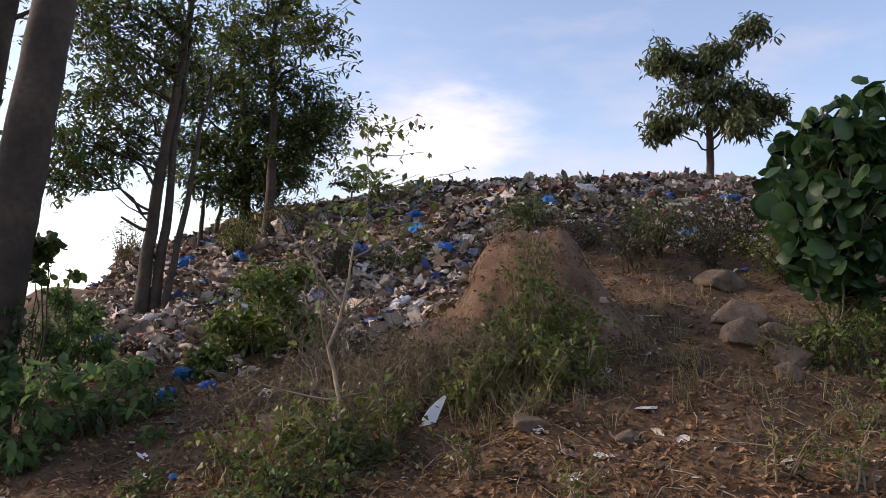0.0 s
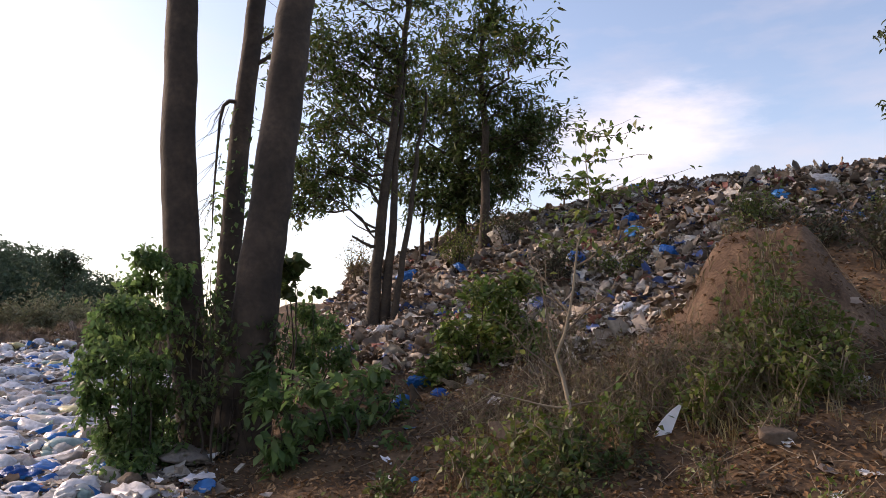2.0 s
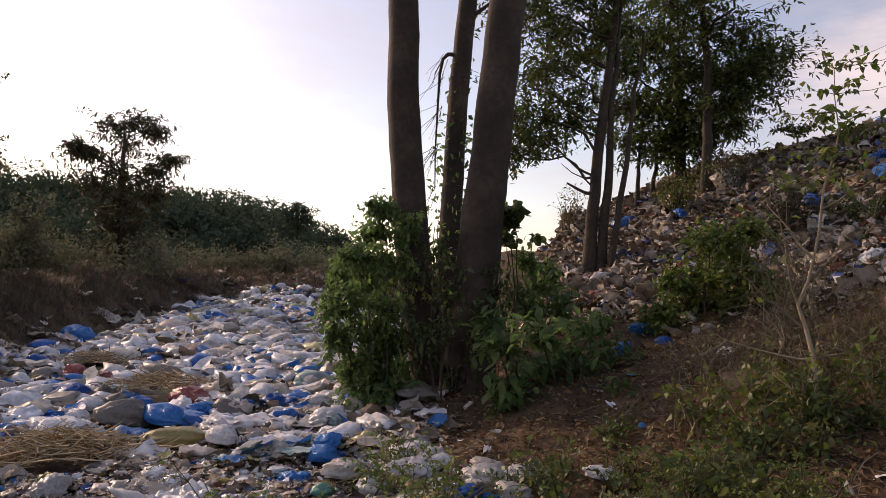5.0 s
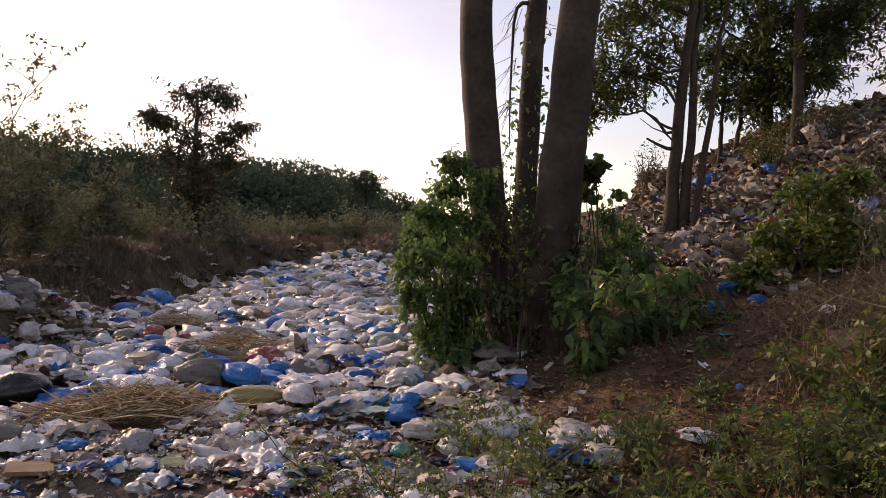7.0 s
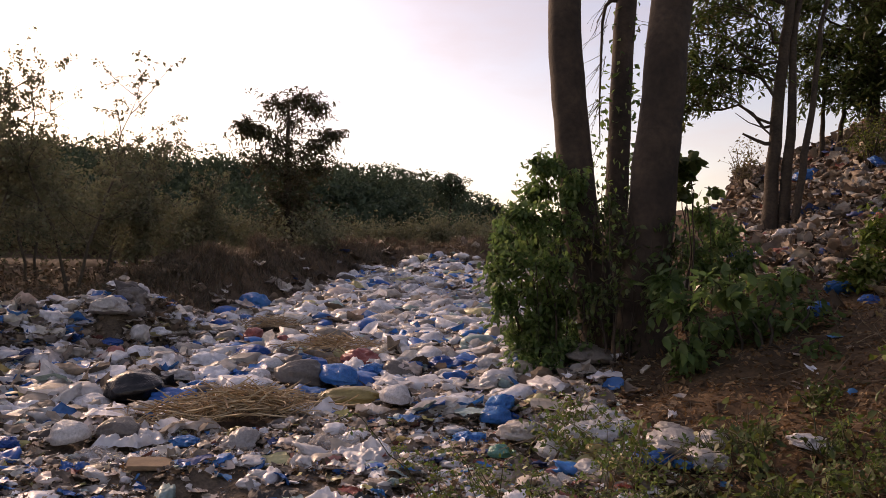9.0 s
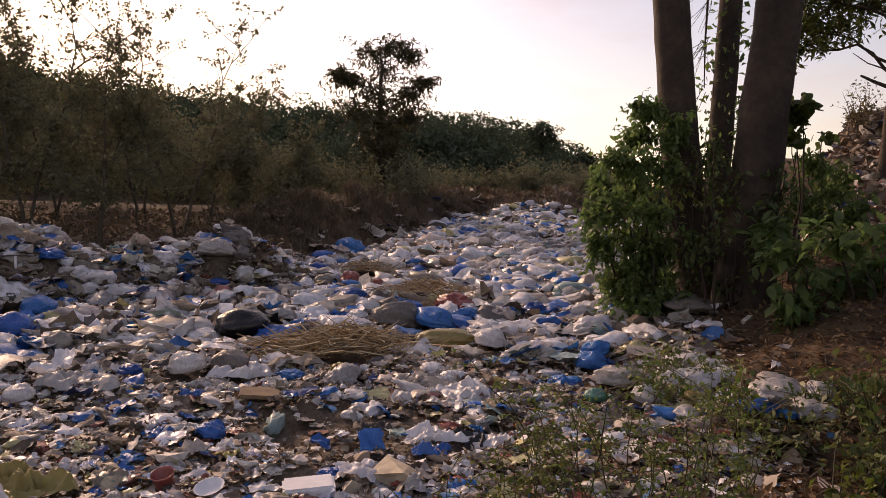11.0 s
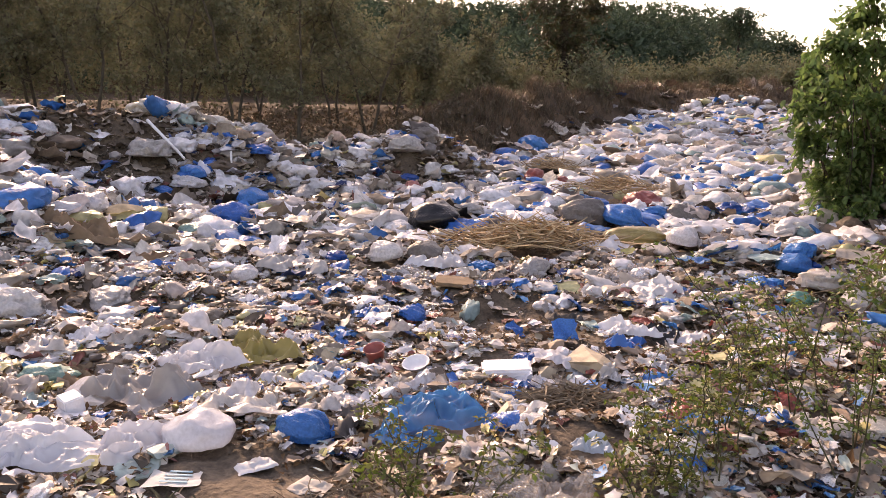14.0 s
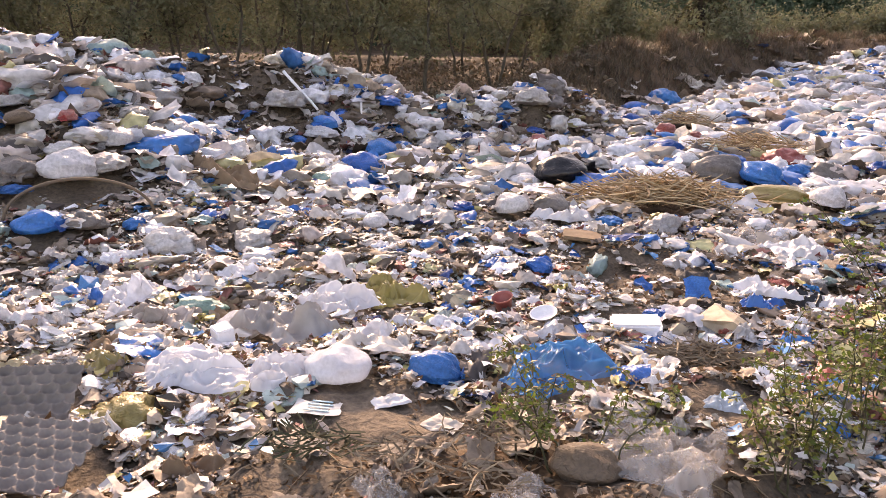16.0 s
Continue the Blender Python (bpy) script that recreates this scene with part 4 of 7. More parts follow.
    p = c[:, None] + d * (s[:, None] * r.uniform(0.35, 1, (n, 260)))[..., None] * (1, 1, 0.85)
    v, f = leaves(p.reshape(-1, 3), 0.15, r, 0.3)
    thing("scrub_thicket", mesh_of("scrub_thicket", v, f, L_SCRUB), "dense olive scrub thicket behind the thin trees", "thicket", kind="stuff")


def build_woods():
    """The far woods on the rise."""
    r = np.random.RandomState(55)
    n = 1300
    az = np.concatenate([r.uniform(14, 128, 900), r.uniform(38, 100, 400)])
    rr = np.concatenate([r.uniform(58, 130, 900), r.uniform(52, 80, 400)])
    x, y = polar(az, rr)
    z = height(x, y)
    s = r.uniform(1.4, 2.6, n)
    low = az < 38
    s[low] *= 0.8
    k = 160
    d = r.normal(0, 1, (n, k, 3))
    d /= np.linalg.norm(d, axis=2)[..., None]
    d[..., 2] = np.abs(d[..., 2]) * 1.2 - 0.35
    p = np.stack([x, y, z + s * 0.9], 1)[:, None] + d * (s[:, None] * r.uniform(0.8, 1.0, (n, k)))[..., None]
    v, f = leaves(p.reshape(-1, 3), 0.36, r, 0.3)
    q = np.stack([x, y, z + s * 0.6], 1)[:, None] + d[:, :34] * (s[:, None] * r.uniform(0.2, 0.72, (n, 34)))[..., None]
    v2, f2 = leaves(q.reshape(-1, 3), 1.1, r, 0.3)
    v, f = np.concatenate([v, v2]), np.concatenate([f, f2 + len(v)])
    thing("far_woods", mesh_of("far_woods", v, f, L_WOOD), "dark green dense far woods on the rise", "woods", kind="stuff")


def shrub(x, y, h, rad, n_leaf, leaf_s, mat, label, r, name="shrub", stems=9, bark=None, group="", droop=0.4, low=0.15, shape=None):
    z = ground_z(x, y)
    lines, pts = [], []
    for _ in range(stems):
        a, q = r.uniform(0, 6.28), rad * r.uniform(0.2, 1)
        e = np.array([x + math.cos(a) * q, y + math.sin(a) * q, z + h * r.uniform(0.55, 1.05)])
        st = bent((x + r.normal(0, 0.05), y + r.normal(0, 0.05), z - 0.03), e, 7, 0.02 * h, r, -0.1 * h)
        lines.append((st, np.linspace(0.008 + 0.006 * h, 0.003, 7)))
        for _ in range(4):
            j = r.randint(2, 7)
            t = bent(st[j], st[j] + r.normal(0, 0.2 * rad + 0.05, 3) + (0, 0, 0.06 * h), 4, 0.01, r)
            lines.append((t, np.linspace(0.004, 0.002, 4)))
            m = max(1, n_leaf // (stems * 4))
            pts.append(t[r.randint(0, 4, m)] + r.normal(0, 0.07 * rad + 0.02, (m, 3)))
    pts = np.concatenate(pts)
    pts = pts[pts[:, 2] > z + low * h]
    return plant(name, label, name.replace("_", " "), lines, pts, bark or M_BARK2, mat, leaf_s, r, 4, "branchwork", "foliage", group, droop, shape)


def build_bank_plants():
    r = np.random.RandomState(66)
    for x, y, h in ((2.6, 10.7, 0.8), (3.2, 11.3, 0.75), (2.1, 11.6, 0.5), (3.9, 11.0, 0.8), (4.5, 11.4, 0.9), (4.6, 10.2, 0.8), (1.4, 12.6, 0.4), (-1.9, 13.0, 0.7), (-3.0, 15.0, 0.8), (-0.7, 12.6, 0.5), (-4.0, 14.6, 1.0)):
        shrub(x, y, h, 0.7, 1000, 0.06, L_DULL if r.rand() < 0.45 else L_WEED, "low green and yellowing bush on the slope", r, "bush", 12, group="low bushes on the slope")
    for az, rr, h in ((37.5, 38, 2.4), (40, 36.5, 2.2), (42.5, 37.5, 2.6), (45, 37, 2.4), (47.5, 38.5, 2.0), (39, 41, 2.8), (50, 37, 1.8)):
        x, y = polar(az, rr)
        shrub(x, y, h * 0.85, 2.2, 4200, 0.16, L_SCRUB, "rounded olive bush behind the far end of the tip", r, "bush", 16, group="bushes behind the tip", low=0.02)
    # small plant with feathered fronds on the refuse hill
    px, py = -2.22, 17.65
    b = np.array([px, py, ground_z(px, py)])
    lines, pts = [(np.array([b - (0, 0, 0.05), b + (0, 0, 0.15), b + (0, 0, 0.3)]), np.array([0.03, 0.025, 0.02]))], []
    for i in range(11):
        w = r.uniform(0, 6.28)
        fr = bent(b + (0, 0, 0.25), b + np.array([math.cos(w) * 0.6, math.sin(w) * 0.6, r.uniform(0.3, 0.75)]), 12, 0.008, r, -0.12)
        lines.append((fr, np.linspace(0.01, 0.003, 12)))
        side = np.array([-math.sin(w), math.cos(w), 0])
        for k in (0.05, 0.1, -0.05, -0.1):
            pts.append(fr[2:] + side * k)
    plant("fern", "small plant with feathered fronds on the refuse hill", "fern", lines, np.concatenate(pts), M_TWIG, L_TREE, 0.1, r, 4, "stem", "foliage", droop=0.1)
    # thin forked sapling above the bank, its lower half bare
    b = np.array([-0.76, 6.2, ground_z(-0.76, 6.2) - 0.05])
    fork = np.array([-0.97, 6.53, 1.69])
    top = np.array([-0.74, 6.96, 3.7])
    stem = np.concatenate([bent(b, fork, 6, 0.03, r)[:-1], bent(fork, top, 12, 0.025, r)])
    lines, pts = [(stem, np.concatenate([np.linspace(0.024, 0.018, 5), np.linspace(0.015, 0.003, 12)]))], []
    for p, q in ((fork, (-1.13, 6.5, 2.5)), (stem[4], (-1.5, 6.45, 2.0)), (stem[3], (-1.6, 6.35, 1.45)), (stem[7], (-1.25, 6.7, 2.6)), (stem[3], (-0.35, 6.4, 1.6)), (stem[6], (-0.4, 6.7, 2.35)), (stem[2], (-1.25, 6.2, 1.1)), (stem[9], (-0.3, 6.8, 2.8))):
        t = bent(p, np.array(q), 7, 0.02, r)
        lines.append((t, np.linspace(0.011, 0.0025, 7)))
        for _ in range(5):
            s = t[r.randint(2, 7)]
            lines.append((bent(s, s + r.normal(0, 0.16, 3) + (0, 0, 0.06), 4, 0.012, r), np.linspace(0.004, 0.0015, 4)))
        pts.append(t[3:] + r.normal(0, 0.04, (4, 3)))
    for i in range(34):
        k = r.randint(10, 17)
        q = stem[k] + np.array([r.normal(0.08, 0.34), r.normal(0, 0.22), r.uniform(0.0, 0.16)])
        t = bent(stem[k], q, 6, 0.012, r)
        lines.append((t, np.linspace(0.004, 0.0015, 6)))
        pts.append(t[1:].repeat(2, 0) + r.normal(0, 0.025, (10, 3)))
    pts.append(stem[11:].repeat(6, 0) + r.normal(0, 0.06, (36, 3)))
    plant("sapling", "thin forked sapling with bare lower twigs and sparse leaves", "sapling", lines, np.concatenate(pts), M_TWIG, L_BUSH, 0.085, r, 5, "stem", "foliage")
    for x, y, h in ((3.9, 7.3, 0.6), (4.3, 7.4, 0.7), (3.6, 7.5, 0.5), (4.6, 7.2, 0.6), (4.0, 6.8, 0.4), (4.1, 7.8, 0.8)):
        shrub(x, y, h, 0.4, 360, 0.06, L_BUSH, "low green bush below the broad-leaved shrub", r, "bush", 9, group="low bushes on the slope", low=0.05)
    shrub(-6.91, 16.43, 0.95, 0.42, 420, 0.07, L_GRASS, "pale feathery dry bush on the edge of the hill", r, "bush", 14, M_TWIG)
    # dry brush
    for x, y, h, rad in ((-0.75, 7.05, 0.75, 0.55), (-1.35, 7.4, 0.6, 0.5), (-0.25, 7.3, 0.9, 0.55), (0.2, 7.7, 0.9, 0.6), (-1.2, 8.0, 1.5, 0.5), (-1.0, 7.7, 1.2, 0.6), (-0.2, 8.1, 0.7, 0.6), (0.45, 7.3, 0.7, 0.45), (-1.9, 7.6, 0.6, 0.5)):
        z = ground_z(x, y)
        lines, pts = [], []
        for _ in range(70):
            a, q = r.uniform(0, 6.28), rad * r.uniform(0, 1)
            e = np.array([x + math.cos(a) * q * 1.3, y + math.sin(a) * q * 1.3, z + h * r.uniform(0.1, 0.9)])
            st = bent((x + r.normal(0, 0.45 * rad), y + r.normal(0, 0.45 * rad), z - 0.03), e, 7, 0.05, r, -0.16 * h)
            lines.append((st, np.linspace(0.004, 0.0014, 7)))
            pts.append(st[2:] + r.normal(0, 0.03, (5, 3)))
        plant("dry_brush", "tangled dry brown brush with few leaves", "brush", lines, np.concatenate(pts)[::2], M_TWIG, L_GRASS, 0.055, r, 3, "branchwork", "foliage", group="dry brush below the mound")
    # green weeds up the mound's face
    for x, y, h in ((0.95, 7.6, 0.95), (1.15, 7.5, 0.8), (0.75, 7.4, 0.7), (0.9, 7.2, 0.6), (1.3, 7.2, 0.5), (0.6, 7.6, 0.7), (0.9, 7.85, 1.1), (1.2, 7.8, 0.7), (1.45, 7.5, 0.6), (1.0, 6.9, 0.45), (0.45, 7.1, 0.5), (0.2, 6.9, 0.45), (-0.4, 6.6, 0.45), (-1.3, 6.7, 0.5), (-1.7, 6.4, 0.5), (-0.9, 6.2, 0.4)):
        shrub(x, y, h, 0.3, 260, 0.07, L_WEED, "yellow-green weed with ragged leaves on the mound", r, "weed", 7, M_TWIG, "weeds on the mound", low=0.05)
    # broad-leaved plant
    z = ground_z(3.95, 7.75)
    lines = [(bent((3.95, 7.75, z - 0.05), (3.9, 7.7, 4.3), 8, 0.04, r), np.linspace(0.05, 0.02, 8))]
    pts = np.concatenate([clumps((4.1, 7.7, 3.4), (0.85, 0.75, 0.95), 560, r), clumps((4.3, 7.6, 3.95), (0.6, 0.6, 0.65), 230, r), clumps((3.85, 7.6, 2.75), (0.45, 0.4, 0.4), 120, r), clumps((4.4, 7.6, 2.65), (0.6, 0.5, 0.45), 150, r)])
    for p in pts[::14]:
        lines.append((bent(lines[0][0][r.randint(1, 7)], p, 5, 0.03, r), np.linspace(0.012, 0.004, 5)))
    plant("broad_leaf_shrub", "tall shrub with large heart-shaped hanging leaves", "shrub", lines, pts, M_TWIG, L_BIG, 0.2, r, 6, "branchwork", "foliage", droop=1.0, shape=LEAF_BROAD)


def build_weeds():
    """Feathery seedlings near the walker's feet, and low weeds on the bank."""
    r = np.random.RandomState(77)
    spots = [(75.2, 2.95, 0.34), (72.8, 2.9, 0.4), (69.8, 2.86, 0.3), (57.5, 2.95, 0.42), (54.6, 3.04, 0.5), (51, 3.27, 0.55), (52, 3.5, 0.45), (55.9, 3.28, 0.4), (49.9, 3.47, 0.6), (45.2, 3.92, 0.85), (42.1, 3.69, 0.75), (37.8, 4.14, 0.8), (42.2, 4.6, 0.5), (47, 4.2, 0.75), (39.5, 3.5, 0.7), (44, 3.3, 0.65), (35.5, 3.9, 0.6), (34, 4.6, 0.5), (21, 4.5, 0.5), (19, 4.8, 0.55), (16.5, 4.4, 0.5), (14, 4.7, 0.45), (11.5, 4.4, 0.5), (9, 4.9, 0.45), (17.5, 5.2, 0.6), (12.5, 5.4, 0.5), (6.5, 4.6, 0.45)]
    for az, rr, h in spots:
        x, y = polar(az, rr)
        z = ground_z(x, y)
        lines, pts = [], []
        for _ in range(2 if az > 68 else r.randint(1, 4) if az > 48 else r.randint(2, 4)):
            e = np.array([x + r.normal(0, 0.16), y + r.normal(0, 0.16), z + h * r.uniform(0.7, 1.1)])
            st = bent((x + r.normal(0, 0.03), y + r.normal(0, 0.03), z - 0.02), e, 9, 0.012, r)
            lines.append((st, np.linspace(0.005, 0.002, 9)))
            for j in range(3, 9):
                for _ in range(r.randint(1, 3)):
                    w = r.uniform(0, 6.28)
                    ln = r.uniform(0.08, 0.17)
                    t = bent(st[j], st[j] + np.array([math.cos(w) * ln, math.sin(w) * ln, r.normal(0.0, 0.03)]), 8, 0.003, r, -0.02)
                    lines.append((t[::2], np.full(4, 0.0017)))
                    side = np.array([-math.sin(w), math.cos(w), 0]) * 0.014
                    pts += [t[1:] + side, t[1:] - side]
        plant("feathery_weed", "slender weed with feathery yellow-green leaflets", "weed", lines, np.concatenate(pts), M_STEM, L_WEED if az > 48 else L_BUSH, 0.026, r, 4, "branchwork", "foliage", "feathery weeds by the tip", droop=0.1)
    for i in range(22):
        az, rr = r.uniform(4, 26), r.uniform(4.4, 6.9)
        x, y = polar(az, rr)
        # every third weed has shade-darkened leaf colour
        shrub(x, y, r.uniform(0.15, 0.42), 0.34, 190, 0.068, (L_WEED, L_SHADE, L_TREE)[i % 3], "low yellow-green weed on the bank", r, "weed", 7, M_STEM, "low weeds on the bank", low=0.02, shape=LEAF)
    for i in range(16):
        az, rr = r.uniform(-29, 2), r.uniform(5.0, 9.5)
        x, y = polar(az, rr)
        shrub(x, y, r.uniform(0.15, 0.4), 0.28, 160, 0.045, L_WEED, "low yellow-green weed on the bank", r, "weed", 6, M_TWIG, "low weeds on the bank", low=0.02)
    for i in range(9):
        x, y = polar(r.uniform(20, 30), r.uniform(4.2, 6.2))
        shrub(x, y, r.uniform(0.14, 0.36), 0.26, 84, 0.065, (L_WEED, L_BUSH, L_TREE)[i % 3], "dark green weed on bare soil by the litter", r, "weed", 5, M_STEM, "weeds among the litter", low=0.02)
    # flat weeds at the tip's edge
    for az, rr in ((36.5, 6.8), (38, 6.2), (33, 5.4)):
        x, y = polar(az, rr)
        shrub(x, y, 0.28, 0.35, 320, 0.055, L_BUSH, "low green weed among the litter", r, "weed", 8, M_TWIG, "weeds among the litter", low=0.02)


def build_ground_litter():
    r = np.random.RandomState(88)
    n = 44000
    az = r.normal(0, 1, n) * 6 * (r.rand(n) < 0.3) + r.uniform(-36, 34, n)
    rr = np.where(r.rand(n) < 0.1, 3.6 * r.uniform(0.1, 1, n) ** 0.6, 3.0 * (16 / 3.0) ** r.uniform(0, 1, n))
    x, y = polar(az, rr)
    v, f = leaves(on_ground(x, y, 0.03), 0.064, r, 0.0, spread=0.45)
    thing("leaf_litter", mesh_of("leaf_litter", v, f, M_DRYLEAF), "brown dry fallen leaves on the bank", "leaf litter", kind="stuff")
    lines = []
    for _ in range(1100):
        az, q = r.uniform(-36, 34), 3.2 * 4 ** r.rand()
        x, y = polar(az, q)
        a, ln = r.uniform(0, 6.28), r.uniform(0.08, 0.4)
        p, e = on_ground(x, y, 0.012), on_ground(x + math.cos(a) * ln, y + math.sin(a) * ln, 0.02 + abs(r.normal(0, 0.03)))
        lines.append((np.array([p, (p + e) / 2 + r.normal(0, 0.01, 3) + (0, 0, 0.012), e]), np.array([0.005, 0.004, 0.002])))
    v, f = tubes(lines, 3)
    thing("twig_litter", mesh_of("twig_litter", v, f, M_TWIG), "fine dry twigs strewn on the bank", "twigs", kind="stuff")
    # dry grass tufts on bank, mound and berm
    base = []
    for _ in range(90):
        az, q = r.uniform(-30, 16), r.uniform(6.5, 11)
        base.append(polar(az, q))
    for _ in range(150):
        base.append((r.normal(0.1, 0.8), r.normal(7.7, 0.5)))
    tufts(base, r, 0.1, 0.32, 0.004, L_GRASS, "dry_grass", "dry yellow-brown grass on the bank")
    base = []
    for _ in range(1500):
        az = r.uniform(35, 67)
        base.append(polar(az, np.interp(az, [36, 42, 47, 51, 55, 59, 63, 68], [32, 31.5, 30.5, 28, 23.5, 20.5, 18.6, 18]) + r.normal(-0.4, 1.3)))
    base += [polar(r.uniform(62, 112), r.uniform(13.9, 19)) for _ in range(1300)]
    tufts(base, r, 0.06, 0.3, 0.008, L_DEAD, "dead_brush", "dark dead grass and brush on and behind the berm")


def tufts(base, r, h0, h1, w, mat, name, label):
    base = np.array(base)
    m = 16
    p = np.repeat(base, m, 0) + r.normal(0, 0.07, (len(base) * m, 2))
    g = on_ground(p[:, 0], p[:, 1])
    h = r.uniform(h0, h1, len(g))
    lean = r.normal(0, 0.55, (len(g), 2)) * h[:, None]
    side = r.normal(0, 1, (len(g), 2))
    side = np.c_[side / np.linalg.norm(side, axis=1)[:, None] * w, np.zeros(len(g))]
    tip = g + np.c_[lean, h]
    mid = g + np.c_[lean * 0.35, h * 0.6]
    v = np.stack([g - side, g + side, mid + side * 0.8, mid - side * 0.8, tip], 1).reshape(-1, 3)
    o = np.arange(len(g))[:, None] * 5
    f = np.concatenate([o + [0, 1, 2], o + [0, 2, 3], o + [3, 2, 4]])
    thing(name, mesh_of(name, v, f, mat), label, name.replace("_", " "), kind="stuff")


build_tall_trees()
build_creeper_thicket()
build_undergrowth()
build_mid_trees()
build_ridge_tree()
build_solo_tree()
build_scrub()
build_woods()
build_bank_plants()
build_weeds()
build_ground_litter()

# ---- refuse ----
def tip_share(x, y):
    """How thickly the flat tip is strewn, 0 to 1."""
    r, az = np.hypot(x, y), np.degrees(np.arctan2(-x, y))
    d = 0.5 * x + 0.87 * y
    s = sig((r - 3.15 - 0.1 * np.sin(az * 0.7) - 0.62 * np.exp(-((az - 81) / 15) ** 2) + 0.4 * np.exp(-((az - 54) / 7) ** 2)) / 0.13) * sig((tip_edge(az) + 0.5 * rough(x, y, 2.4, 54) - r) / 0.3)
    s = s * np.maximum(sig((3.9 - d + 3.2 * sig((-8.5 - x))) / 0.25), sig((r - 11.5) / 0.5) * sig((az - 34.5) / 0.5))
    s = s * (1 - 0.94 * np.minimum(1, 1.5 * bump(x, y, -4.6, 2.75, 1.0, 0.7, 30))) * sig((az - 29.5 - 4.5 * sig((r - 5.9) / 0.25)) / 1.0)
    s = s * (1 - 0.84 * sig((48 - az) / 3.0) * sig((5.5 - r) / 0.4)) * (1 - 0.15 * bump(x, y, -10.0, -2.5, 2.0, 2.2))
    s = s * sig((118 + 5 * rough(x, y, 2.0, 53) - az) / 2.5)
    # the heaps show bare earth between the scraps
    s = s * (1 - 0.85 * sig((r - heap_line(az) + 0.5) / 0.3) * sig((az - 61) / 1.5) * (rough(x, y, 1.5, 55) > 0.0))
    return s * (1 - 0.88 * (bump(x, y, -11.75, 0.55, 1.1, 0.95) + 0.2 * rough(x, y, 0.5, 56) > 0.5)) * (1 - 0.7 * (bump(x, y, -11.9, 5.9, 0.7, 0.6) > 0.6))


def hill_share(x, y):
    r, az = np.hypot(x, y), np.degrees(np.arctan2(-x, y))
    d = 0.5 * x + 0.87 * y
    foot = 8.3 + 4.4 * sig((x - 0.9) / 0.4) - 1.2 * sig((-2.2 - x) / 0.5)
    return sig((d - foot) / 0.25) * sig((24.2 - az + 3.5 * sig((12.5 - r) / 0.5)) / 0.4) * (r < 26)


